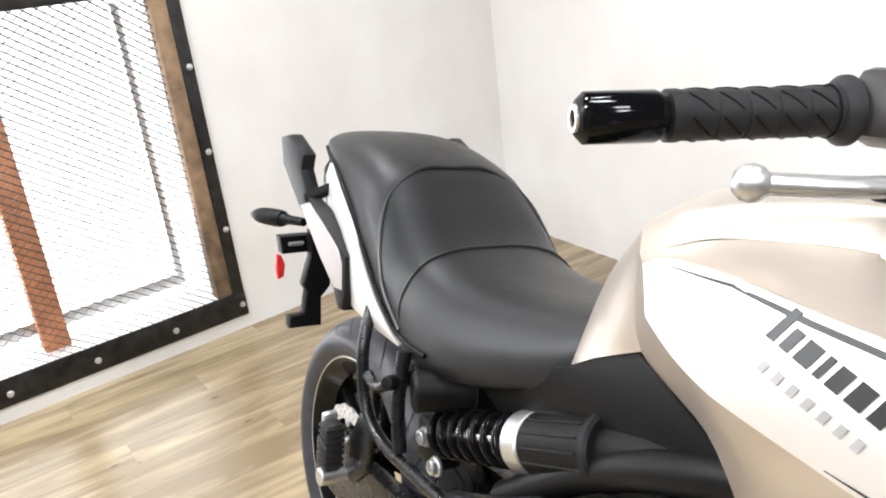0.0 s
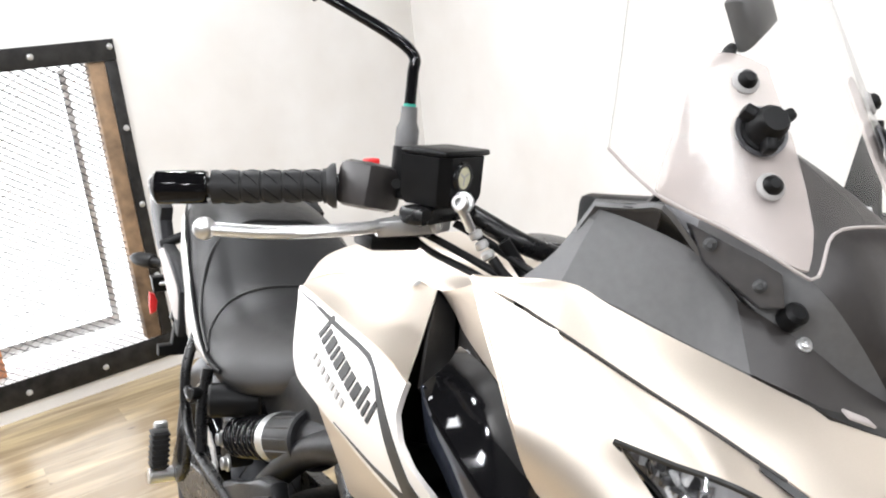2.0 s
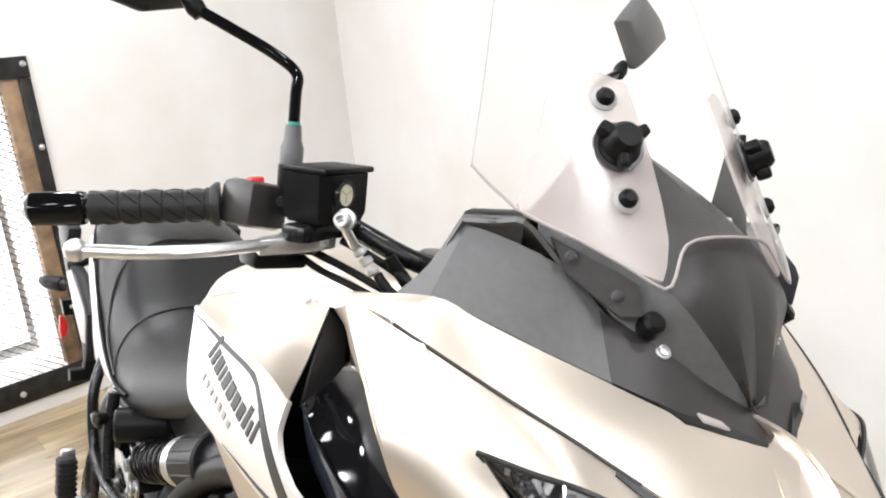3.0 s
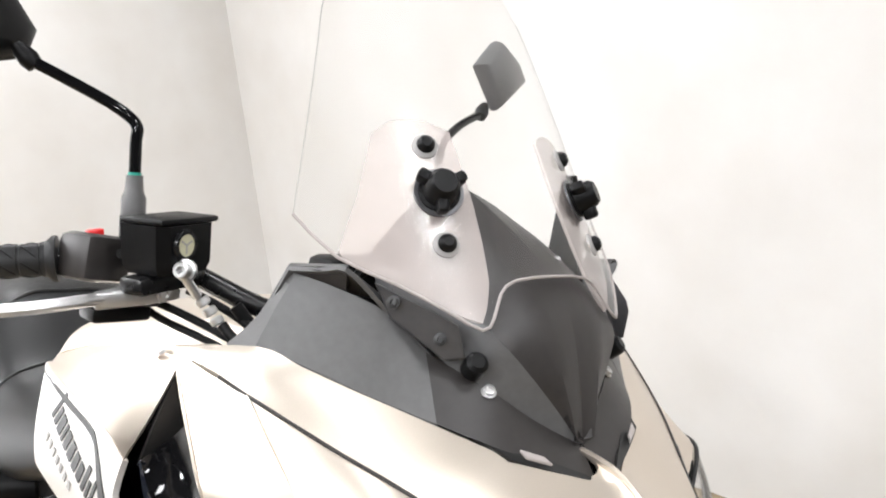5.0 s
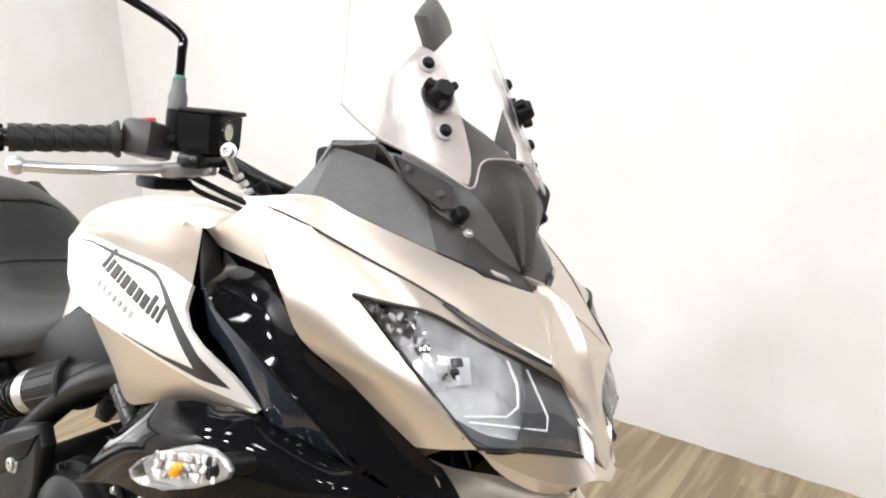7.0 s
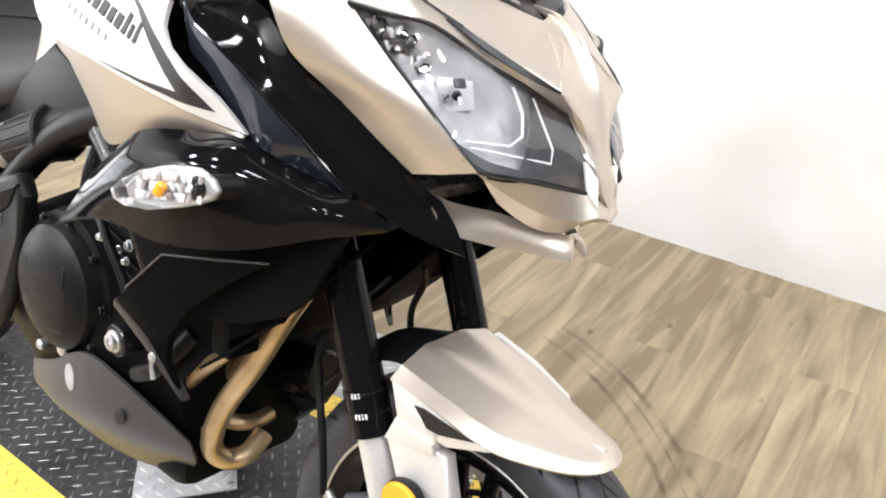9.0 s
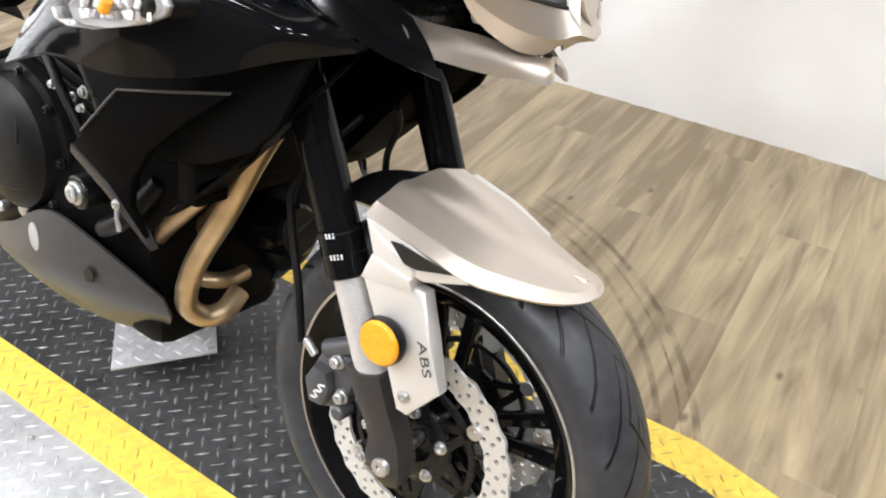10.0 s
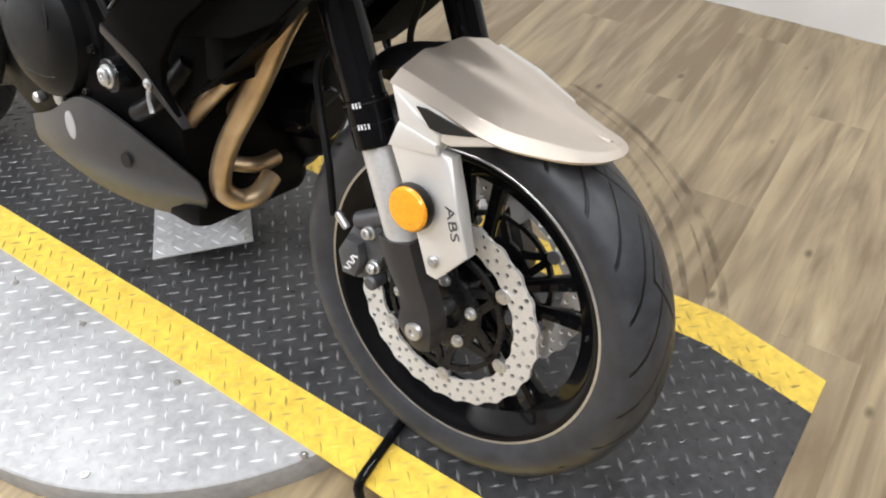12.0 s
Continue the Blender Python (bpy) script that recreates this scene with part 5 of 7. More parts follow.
part("inner_fender", sheet([[(-1.16, -0.085, 0.60), (-1.25, -0.088, 0.66), (-1.38, -0.088, 0.69)], [(-1.16, 0, 0.63), (-1.25, 0, 0.68), (-1.38, 0, 0.71)], [(-1.16, 0.085, 0.60), (-1.25, 0.088, 0.66), (-1.38, 0.088, 0.69)]], 4, 4, 0.004, (-1.3, 0, 0.3)), BLACK_SATIN, bike, "black inner rear fender")

# ---- engine ----
engine = new("engine")
engine.parent = bike
tagged(engine, "black twin-cylinder engine with tinted exhaust headers")
part("crankcase", loft([half_ring(x, p, 2) for x, p in ((-0.98, [(0, 0.36), (0.13, 0.37), (0.17, 0.45), (0.16, 0.56), (0, 0.58)]), (-0.80, [(0, 0.30), (0.15, 0.31), (0.19, 0.42), (0.185, 0.62), (0, 0.68)]), (-0.60, [(0, 0.28), (0.14, 0.30), (0.19, 0.42), (0.18, 0.60), (0, 0.70)]), (-0.46, [(0, 0.32), (0.11, 0.34), (0.14, 0.42), (0.13, 0.55), (0, 0.60)]))]), ENGINE_BLACK, engine, "black crankcase", 30)
part("cylinder_block", boxed((-0.14, -0.165, 0.0), (0.08, 0.165, 0.26), 0.02, Matrix.Translation((-0.55, 0, 0.55)) @ Matrix.Rotation(radians(14), 4, "Y")), ENGINE_BLACK, engine)
for k in range(7):
    part("cooling_fin", boxed((-0.15, -0.172, 0.02 + k * 0.02), (0.09, 0.172, 0.026 + k * 0.02), 0.003, Matrix.Translation((-0.55, 0, 0.55)) @ Matrix.Rotation(radians(14), 4, "Y")), ENGINE_BLACK, engine)
cover = Matrix.Translation((-0.695, -0.19, 0.535)) @ Matrix.Rotation(radians(90), 4, "X")
part("clutch_cover", revolved([(0, 0.042), (0.05, 0.041), (0.085, 0.034), (0.10, 0.022), (0.105, 0.0), (0.12, -0.002), (0.124, -0.02), (0, -0.02)], cover, 48), BLACK_SATIN, engine, "round satin black clutch cover", 30)
for k in range(9):
    a2 = 2 * math.pi * k / 9
    part("cover_bolt", bolt(bmesh.new(), (-0.695 + 0.113 * math.cos(a2), -0.194, 0.535 + 0.113 * math.sin(a2)), ACROSS, 0.0055, 0.008), BLACK_METAL, engine)
for a, b in ((20, 62), (140, 176), (255, 300)):
    part("cover_rib", tubed([cover @ Vector((0.062 * math.cos(radians(a + (b - a) * k / 6)) + 0.004 * k, 0.062 * math.sin(radians(a + (b - a) * k / 6)), 0.0385 - 0.0006 * k)) for k in range(7)], 0.0022, 2, 6), BLACK_SATIN, engine)
part("generator_cover", revolved([(0, 0.035), (0.07, 0.034), (0.09, 0.02), (0.10, 0)], Matrix.Translation((-0.695, 0.18, 0.50)) @ Matrix.Rotation(radians(-90), 4, "X"), 40), ENGINE_BLACK, engine)
part("engine_mount_bolt", bolt(bmesh.new(), (-0.496, -0.228, 0.527), ACROSS, 0.0125, 0.010), ALLOY, engine)
part("engine_mount", rodded((-0.496, -0.15, 0.527), (-0.496, -0.228, 0.527), 0.024, 24), BLACK_METAL, engine)
for x, z, r in ((-0.690, 0.425, 0.014), (-0.760, 0.405, 0.009)):
    part("sight_plug", revolved([(0, 0.006), (r * 0.7, 0.006), (r, 0.003), (r, -0.01), (0, -0.01)], axis_to((x, -0.197, z), ACROSS), 28), ALLOY, engine)
for s in (-1, 1):
    part("belly_cowl", sheet([[(-0.80, s * 0.190, 0.36), (-0.71, s * 0.205, 0.40), (-0.61, s * 0.208, 0.455), (-0.52, s * 0.190, 0.43), (-0.436, s * 0.135, 0.350)],
                              [(-0.80, s * 0.185, 0.31), (-0.70, s * 0.202, 0.325), (-0.60, s * 0.204, 0.35), (-0.52, s * 0.178, 0.34), (-0.430, s * 0.126, 0.315)],
                              [(-0.80, s * 0.14, 0.262), (-0.72, s * 0.15, 0.252), (-0.62, s * 0.14, 0.246), (-0.53, s * 0.12, 0.250), (-0.470, s * 0.10, 0.272)]], 5, 5, 0.006, (-0.6, 0, 0.4)), BELLY, engine, "satin grey belly cowl")
    part("belly_hole", revolved([(0, 0.002), (0.013, 0.002), (0.014, 0), (0, 0)], axis_to((-0.530, s * 0.1945, 0.374), (0.25, s, -0.05)) @ Matrix.Diagonal((0.7, 1, 1, 1)), 20), BLACK_INK, engine)
    part("belly_recess", revolved([(0, 0.0015), (0.017, 0.0015), (0.019, 0.0005), (0.019, -0.002), (0, -0.002)], axis_to((-0.645, s * 0.2115, 0.398), (0, s, -0.04)) @ Matrix.Diagonal((0.7, 1.25, 1, 1)), 28), GREY_INK, engine, "pale oval pad")
    part("belly_screw", bolt(bmesh.new(), (-0.470, s * 0.148, 0.335), (0.4, s, 0), 0.0045, 0.003), BLACK_METAL, engine)
part("sump", boxed((-0.85, -0.13, 0.24), (-0.45, 0.13, 0.34), 0.03), ENGINE_BLACK, engine)
part("exhaust_header", tubed([(-0.27, -0.09, 0.66), (-0.292, -0.10, 0.613), (-0.343, -0.10, 0.518), (-0.398, -0.10, 0.428), (-0.423, -0.10, 0.367), (-0.430, -0.094, 0.326), (-0.420, -0.07, 0.303), (-0.408, -0.04, 0.307), (-0.413, -0.005, 0.327)], 0.0178, 8, 20), HEADER, engine, "heat-tinted steel exhaust header")
part("exhaust_header", tubed([(-0.36, -0.05, 0.58), (-0.41, -0.045, 0.50), (-0.50, -0.04, 0.385), (-0.49, -0.045, 0.345), (-0.453, -0.04, 0.345), (-0.435, -0.01, 0.342), (-0.44, 0.03, 0.34)], 0.0135, 8, 18), HEADER, engine, "heat-tinted steel exhaust header")
part("exhaust_header", tubed([(-0.33, -0.115, 0.585), (-0.359, -0.118, 0.550), (-0.438, -0.118, 0.472), (-0.492, -0.116, 0.412), (-0.508, -0.112, 0.375), (-0.490, -0.10, 0.352), (-0.46, -0.08, 0.345)], 0.0135, 8, 18), HEADER, engine, "heat-tinted steel link pipe")
part("collector", rodded((-0.52, -0.02, 0.30), (-0.62, 0.03, 0.29), 0.04, 24, 0.01), HEADER, engine)
part("oil_filter", rodded((-0.455, 0.06, 0.42), (-0.35, 0.06, 0.44), 0.045, 28, 0.006), BLACK_GLOSS, engine)
part("radiator", boxed((-0.36, -0.17, 0.55), (-0.32, 0.17, 0.86), 0.006), ENGINE_BLACK, engine, "black radiator core")
for k in range(26):
    part("radiator_fin", boxed((-0.3195, -0.16, 0.565 + k * 0.011), (-0.3185, 0.16, 0.566 + k * 0.011)), ENGINE_BLACK, engine)
part("expansion_can", loft([half_ring(x, p, 3) for x, p in ((-0.62, [(0, 0.27), (0.06, 0.28), (0.09, 0.40), (0.06, 0.52), (0, 0.53)]), (-0.48, [(0, 0.29), (0.06, 0.30), (0.08, 0.40), (0.06, 0.51), (0, 0.52)]))]), BLACK_SATIN, engine)
part("left_side_cover", loft([[Vector((x, 0.14 + 0.07 * math.cos(a3) * w, 0.42 + 0.12 * math.sin(a3) * w)) for a3 in (2 * math.pi * k / 20 for k in range(20))] for x, w in ((-0.62, 0.8), (-0.52, 1.0), (-0.44, 0.95), (-0.405, 0.5))], along=4), BLACK_SATIN, engine, "black rounded engine side cover")
part("dark_core", boxed((-0.62, -0.13, 0.62), (-0.36, 0.13, 0.84), 0.03), ENGINE_BLACK, engine)
for k in range(7):
    random.seed(40 + k)
    part("fastener", bolt(bmesh.new(), (-0.60 + random.random() * 0.17, -0.178 - random.random() * 0.02, 0.63 + random.random() * 0.13), ACROSS, 0.004 + random.random() * 0.003, 0.008), ALLOY, engine)
part("wiring_loom", tubed([(-0.62, -0.19, 0.70), (-0.56, -0.205, 0.66), (-0.52, -0.20, 0.60), (-0.50, -0.20, 0.55)], 0.007, 6, 10), BLACK_SATIN, engine)
part("coolant_hose", tubed([(-0.40, -0.165, 0.56), (-0.44, -0.19, 0.50), (-0.50, -0.185, 0.46)], 0.014, 6, 14), BLACK_SATIN, engine)
part("hose_clip", tubed([(-0.435, -0.205, 0.485), (-0.445, -0.2, 0.515), (-0.425, -0.19, 0.52)], 0.004, 5, 8), ALLOY, engine)

# ---- lower black cowls with the front turn signals ----
for s in (-1, 1):
    low = new("side_cowl")
    low.parent = bike
    tagged(low, "gloss black lower side cowl with a clear turn signal")
    top = [(-0.445, 0.258, 0.829), (-0.380, 0.270, 0.862), (-0.300, 0.256, 0.878), (-0.232, 0.240, 0.883), (-0.157, 0.204, 0.853), (-0.110, 0.199, 0.845), (-0.072, 0.167, 0.822)]
    brow = [(-0.484, 0.275, 0.779), (-0.400, 0.293, 0.815), (-0.310, 0.296, 0.836), (-0.235, 0.282, 0.850), (-0.165, 0.250, 0.845), (-0.112, 0.224, 0.826), (-0.074, 0.172, 0.817)]
    foot = [(-0.570, 0.272, 0.688), (-0.440, 0.286, 0.735), (-0.325, 0.289, 0.743), (-0.250, 0.277, 0.755), (-0.190, 0.257, 0.771), (-0.128, 0.227, 0.797), (-0.076, 0.172, 0.813)]
    rows = [[(x, s * yy, z) for x, yy, z in r] for r in (top, brow, foot)]
    part("cowl_skin", sheet(rows, 5, 5, 0.004, (-0.3, 0, 0.8)), BLACK_GLOSS, low, "gloss black skin")
    part("cowl_return", sheet([rows[2], [(x, yy - s * 0.05, z + 0.008) for x, yy, z in rows[2]]], 3, 2, 0.003, (-0.3, 0, 0.9)), BLACK_SATIN, low)
    panel = [(-0.340, 0.265, 0.716), (-0.270, 0.247, 0.730), (-0.196, 0.225, 0.745), (-0.257, 0.235, 0.700), (-0.322, 0.240, 0.643), (-0.360, 0.238, 0.590), (-0.372, 0.232, 0.550), (-0.356, 0.223, 0.508), (-0.398, 0.245, 0.579), (-0.442, 0.262, 0.620), (-0.413, 0.266, 0.647)]
    part("matte_panel", slab([(x, s * yy, z) for x, yy, z in panel], (0, s * -0.012, 0), 0.003), BLACK_MATTE, low, "satin black lower panel", 25)
    part("panel_edge", tubed([(x, s * (yy + 0.001), z) for x, yy, z in ((-0.413, 0.266, 0.648), (-0.341, 0.265, 0.717), (-0.270, 0.247, 0.731), (-0.196, 0.225, 0.746))], 0.0018, 2, 8, False), COWL_DARK, low)
    part("rear_flange", slab([(x, s * yy, z) for x, yy, z in ((-0.446, 0.263, 0.620), (-0.400, 0.247, 0.582), (-0.358, 0.225, 0.512), (-0.348, 0.221, 0.494), (-0.410, 0.241, 0.560), (-0.454, 0.259, 0.606))], (0, s * -0.016, 0), 0.002), COWL_DARK, low, "dark grey rear flange")
    part("inner_shroud", slab([(x, s * 0.205, z) for x, z in ((-0.528, 0.724), (-0.40, 0.79), (-0.094, 0.824), (-0.148, 0.715), (-0.185, 0.678), (-0.262, 0.638), (-0.42, 0.60))], (0, s * -0.01, 0), 0.003), BLACK_MATTE, low, "black inner shroud")
    part("inner_liner", sheet([[(-0.34, s * 0.20, 0.54), (-0.25, s * 0.19, 0.62), (-0.12, s * 0.17, 0.76)], [(-0.33, s * 0.12, 0.56), (-0.24, s * 0.11, 0.66), (-0.12, s * 0.10, 0.80)]], 4, 3, 0.004, (-0.3, 0, 0.9)), BLACK_MATTE, low)
    # added black slab; the header tops lie in shade here
    part("header_shade_slab", slab([(x, s * 0.168, z) for x, z in ((-0.425, 0.470), (-0.372, 0.535), (-0.310, 0.590), (-0.225, 0.645), (-0.203, 0.680), (-0.215, 0.760), (-0.275, 0.790), (-0.400, 0.720), (-0.450, 0.600), (-0.440, 0.520))], (0, s * -0.006, 0), 0.003), BLACK_MATTE, low, "matte black slab for the shade over the headers")
    part("panel_bolt", bolt(bmesh.new(), (-0.388, s * 0.240, 0.551), (0, s, 0), 0.0055, 0.004), ALLOY, low)
    part("panel_bolt", bolt(bmesh.new(), (-0.330, s * 0.273, 0.752), (0, s, 0), 0.005, 0.004), ALLOY, low)
    sig = new("turn_signal")
    sig.parent = low
    tagged(sig, "clear faceted turn signal with an orange bulb")
    ring = [(x - 0.018, z - 0.002) for x, z in ((-0.288, 0.822), (-0.276, 0.836), (-0.256, 0.849), (-0.228, 0.860), (-0.205, 0.861), (-0.187, 0.853), (-0.180, 0.842), (-0.184, 0.832), (-0.205, 0.820), (-0.240, 0.810), (-0.270, 0.806), (-0.284, 0.811))]
    fy2 = lambda x, z: s * (0.345 + (x + 0.258) * -0.32)
    part("signal_lens", plate(ring, fy2, lambda x, z: fy2(x, z) - s * 0.03, 0.006), LENS, sig, "clear lens").visible_shadow = False
    part("signal_back", plate([(x, z) for x, z in ring], lambda x, z: fy2(x, z) - s * 0.020, lambda x, z: fy2(x, z) - s * 0.03, 0.003), ALLOY, sig, "bright reflector")
    random.seed(7)
    for k in range(30):
        x = -0.286 + 0.074 * (k % 10) / 9.5 + random.uniform(-0.003, 0.003)
        z = 0.823 + 0.0105 * (k // 10) + (x + 0.248) * 0.15
        part("facet", boxed((-0.0035, -0.002, -0.0045), (0.0035, 0.002, 0.0045), 0.001, Matrix.Translation((x, fy2(x, z) - s * 0.017, z)) @ Matrix.Rotation(random.uniform(-0.7, 0.7), 4, "Z") @ Matrix.Rotation(random.uniform(-0.6, 0.6), 4, "X")), (HOUSING, BRIGHT, FROST)[k % 3], sig)
    part("bulb", rodded((-0.256, fy2(-0.256, 0.83) - s * 0.009, 0.824), (-0.249, fy2(-0.249, 0.83) - s * 0.009, 0.838), 0.0058, 14), AMBER, sig, "orange bulb")
    part("signal_stem", rodded((-0.205, s * 0.245, 0.838), (-0.225, s * 0.315, 0.838), 0.014, 16), BLACK_SATIN, sig)

    # dark flake shroud between the tank's wing and the headlight fairing
    wing_side = [(-0.345, s * 0.247, 1.012), (-0.342, s * 0.243, 0.966), (-0.302, s * 0.244, 0.942), (-0.236, s * 0.238, 0.888), (-0.201, s * 0.238, 0.876), (-0.157, s * 0.203, 0.854), (-0.111, s * 0.198, 0.846)]
    spine = [(-0.344, s * 0.250, 1.014), (-0.321, s * 0.250, 0.992), (-0.274, s * 0.249, 0.971), (-0.237, s * 0.246, 0.952), (-0.202, s * 0.240, 0.928), (-0.156, s * 0.219, 0.888), (-0.110, s * 0.199, 0.847)]
    part("side_shroud", sheet([wing_side, [tuple((Vector(p) + Vector(q)) / 2 + Vector((0, s * 0.003, 0))) for p, q in zip(wing_side, spine)], spine], 5, 4, 0.004, (-0.3, 0, 0.9)), BLACK_FLAKE, low, "dark metallic shroud")
    tuck = [(-0.400, s * 0.175, 1.030), (-0.300, s * 0.205, 1.035), (-0.225, s * 0.225, 1.010), (-0.180, s * 0.226, 0.970), (-0.128, s * 0.196, 0.936), (-0.070, s * 0.160, 0.880), (-0.040, s * 0.132, 0.855)]
    rim = [(-0.344, s * 0.250, 1.014), (-0.321, s * 0.250, 0.992), (-0.274, s * 0.249, 0.971), (-0.220, s * 0.244, 0.940), (-0.156, s * 0.219, 0.888), (-0.072, s * 0.168, 0.824), (-0.006, s * 0.117, 0.797)]
    part("shroud_gloss", sheet([rim, [tuple((Vector(p) + Vector(q)) / 2 + Vector((0, s * -0.006, 0))) for p, q in zip(rim, tuck)], tuck], 5, 4, 0.004, (-0.3, 0, 0.9)), BLACK_GLOSS, low, "gloss black inner shroud")
    part("shroud_spine", tubed([p for p in spine[1:]], 0.0022, 5, 8), BLACK_GLOSS, low, "rounded gloss black spine")
    part("shroud_bracket", sheet([[(-0.470, s * 0.130, 1.035), (-0.380, s * 0.165, 1.020), (-0.300, s * 0.190, 1.000)], [(-0.440, s * 0.150, 0.990), (-0.360, s * 0.185, 0.970), (-0.280, s * 0.200, 0.950)]], 4, 3, 0.004, (-0.4, 0, 0.9)), COWL_DARK, low, "dark grey inner bracket")
    for x, yy, z in ((-0.395, 0.170, 1.020), (-0.345, 0.195, 0.985), (-0.315, 0.205, 0.975)):
        part("shroud_bolt", bolt(bmesh.new(), (x, s * yy, z), (0.3, s, 0.4), 0.005, 0.004), ALLOY, low)

# ---- headlight fairing ----
fairing = new("headlight_fairing")
fairing.parent = bike
tagged(fairing, "champagne silver headlight fairing with twin lamps")
FC = 0.012
NOSE = [(-0.058, FC, 1.070), (-0.018, FC, 1.063), (0.014, FC, 1.043), (0.040, FC, 1.008), (0.058, FC, 0.966), (0.074, FC, 0.920), (0.087, FC, 0.880), (0.092, FC, 0.862)]
for s in (-1, 1):
    def near(pts):
        return across(pts, s, FC)

    def y(v):
        return v if s < 0 else 2 * FC - v
    edge = [(-0.285, -0.250, 1.131), (-0.211, -0.212, 1.143), (-0.182, -0.187, 1.130), (-0.151, -0.158, 1.115), (-0.116, -0.122, 1.098), (-0.082, -0.089, 1.082), (-0.057, -0.064, 1.071), (-0.030, -0.014, 1.055), (-0.012, FC, 1.053)]
    crease = [(-0.283, -0.252, 1.128), (-0.232, -0.240, 1.122), (-0.194, -0.227, 1.110), (-0.160, -0.208, 1.095), (-0.125, -0.187, 1.079), (-0.087, -0.161, 1.061), (-0.046, -0.130, 1.038), (0.000, -0.097, 1.011), (0.043, -0.062, 0.987)]
    part("upper_panel", sheet([near(edge), near(between(edge, crease, 0.55, (0.0, -0.001, 0.002))), near(crease)], 4, 4, 0.004, (-0.2, 0, 0.9)), SILVER, fairing, "champagne silver upper panel")
    side_nose = [(-0.030, -0.010, 1.053), (-0.008, -0.022, 1.040), (0.014, -0.036, 1.022), (0.030, -0.050, 1.002), (0.043, -0.062, 0.987), (0.041, -0.032, 0.960), (0.063, -0.018, 0.925), (0.078, -0.012, 0.910)]
    fold = [(-0.032, 0.008, 1.060), (-0.006, 0.004, 1.045), (0.014, 0.000, 1.024), (0.036, -0.010, 0.994), (0.054, -0.010, 0.958), (0.068, -0.006, 0.926), (0.080, -0.004, 0.900), (0.086, -0.003, 0.882)]
    part("nose_panel", sheet([near(side_nose), near(fold), near(NOSE)], 4, 3, 0.004, (-0.1, FC, 0.9)), SILVER, fairing, "champagne silver nose", 30)
    lens_top = [(-0.127, -0.219, 1.045), (-0.090, -0.197, 1.040), (-0.052, -0.172, 1.035), (-0.019, -0.110, 1.003), (0.011, -0.070, 0.983), (0.040, -0.031, 0.961)]
    brow_top = [(-0.194, -0.227, 1.109), (-0.140, -0.196, 1.085), (-0.087, -0.161, 1.060), (-0.046, -0.130, 1.037), (0.000, -0.097, 1.010), (0.043, -0.062, 0.986)]
    part("brow_panel", sheet([near(brow_top), near(lens_top)], 4, 3, 0.004, (-0.2, 0, 0.9)), SILVER, fairing, "champagne silver brow panel")
    # shade in the fold is drawn as a slim dark tube
    part("crease_line", tubed(near([(-0.222, -0.2385, 1.1185), (-0.194, -0.2285, 1.1095), (-0.160, -0.2095, 1.0945), (-0.125, -0.1885, 1.0785), (-0.087, -0.1625, 1.0605), (-0.046, -0.1315, 1.0375)]), 0.0016, 5, 6), COWL_DARK, fairing, "thin dark tube drawn for the crease shade")
    part("brow_slot", sheet([near([(-0.060, -0.143, 1.046), (-0.022, -0.114, 1.024), (0.012, -0.092, 1.006), (0.043, -0.064, 0.988)]), near([(-0.058, -0.146, 1.043), (-0.018, -0.116, 1.016), (0.014, -0.093, 0.999), (0.042, -0.064, 0.985)])], 4, 2, 0.002, (-0.2, 0, 0.8)), BLACK_INK, fairing, "black slot under the brow")
    rear = [(-0.285, -0.250, 1.131), (-0.254, -0.257, 1.102), (-0.219, -0.263, 1.071), (-0.190, -0.264, 1.036), (-0.172, -0.246, 0.988), (-0.134, -0.206, 0.946), (-0.096, -0.184, 0.912), (-0.058, -0.166, 0.883)]
    front = [(-0.192, -0.229, 1.110), (-0.160, -0.226, 1.080), (-0.127, -0.217, 1.045), (-0.092, -0.198, 1.004), (-0.050, -0.186, 0.966), (-0.022, -0.176, 0.940), (-0.003, -0.169, 0.922), (0.018, -0.158, 0.903)]
    part("cheek_panel", sheet([near(rear), near(between(rear, front, 0.5, (0.002, -0.004, 0))), near(front)], 4, 4, 0.004, (-0.2, 0, 1.0)), SILVER, fairing, "champagne silver cheek panel")
    back_edge = [(x - 0.012, yy + 0.045, z - 0.006) for x, yy, z in rear]
    part("cheek_return", sheet([near(rear), near(back_edge)], 3, 2, 0.003, (-0.1, 0, 1.0)), SILVER, fairing)
    under = [(0.018, -0.158, 0.902), (0.030, -0.118, 0.896), (0.046, -0.080, 0.890), (0.062, -0.040, 0.884), (0.076, -0.014, 0.880), (0.092, FC, 0.864)]
    chin_mid = [(0.019, -0.155, 0.900), (0.032, -0.106, 0.874), (0.052, -0.064, 0.856), (0.074, -0.030, 0.850), (0.091, -0.016, 0.858), (0.098, FC, 0.852)]
    chin_low = [(0.020, -0.152, 0.898), (0.016, -0.100, 0.861), (0.034, -0.050, 0.833), (0.050, -0.012, 0.827), (0.058, 0.004, 0.836), (0.060, FC, 0.838)]
    part("chin_panel", sheet([near(under), near(chin_mid)], 3, 3, 0.004, (-0.1, FC, 0.95)), SILVER, fairing, "champagne silver chin")
    part("chin_lip", sheet([near(chin_mid), near(chin_low)], 3, 3, 0.004, (-0.1, FC, 0.95)), SILVER, fairing, "champagne silver chin lip")
    part("chin_insert", slab(near([(0.064, -0.018, 0.915), (0.078, -0.012, 0.911), (0.090, -0.014, 0.866), (0.076, -0.020, 0.882)]), (-0.004, 0.0, 0.0), 0.001), SILVER_LIGHT, fairing, "pale lamp corner")
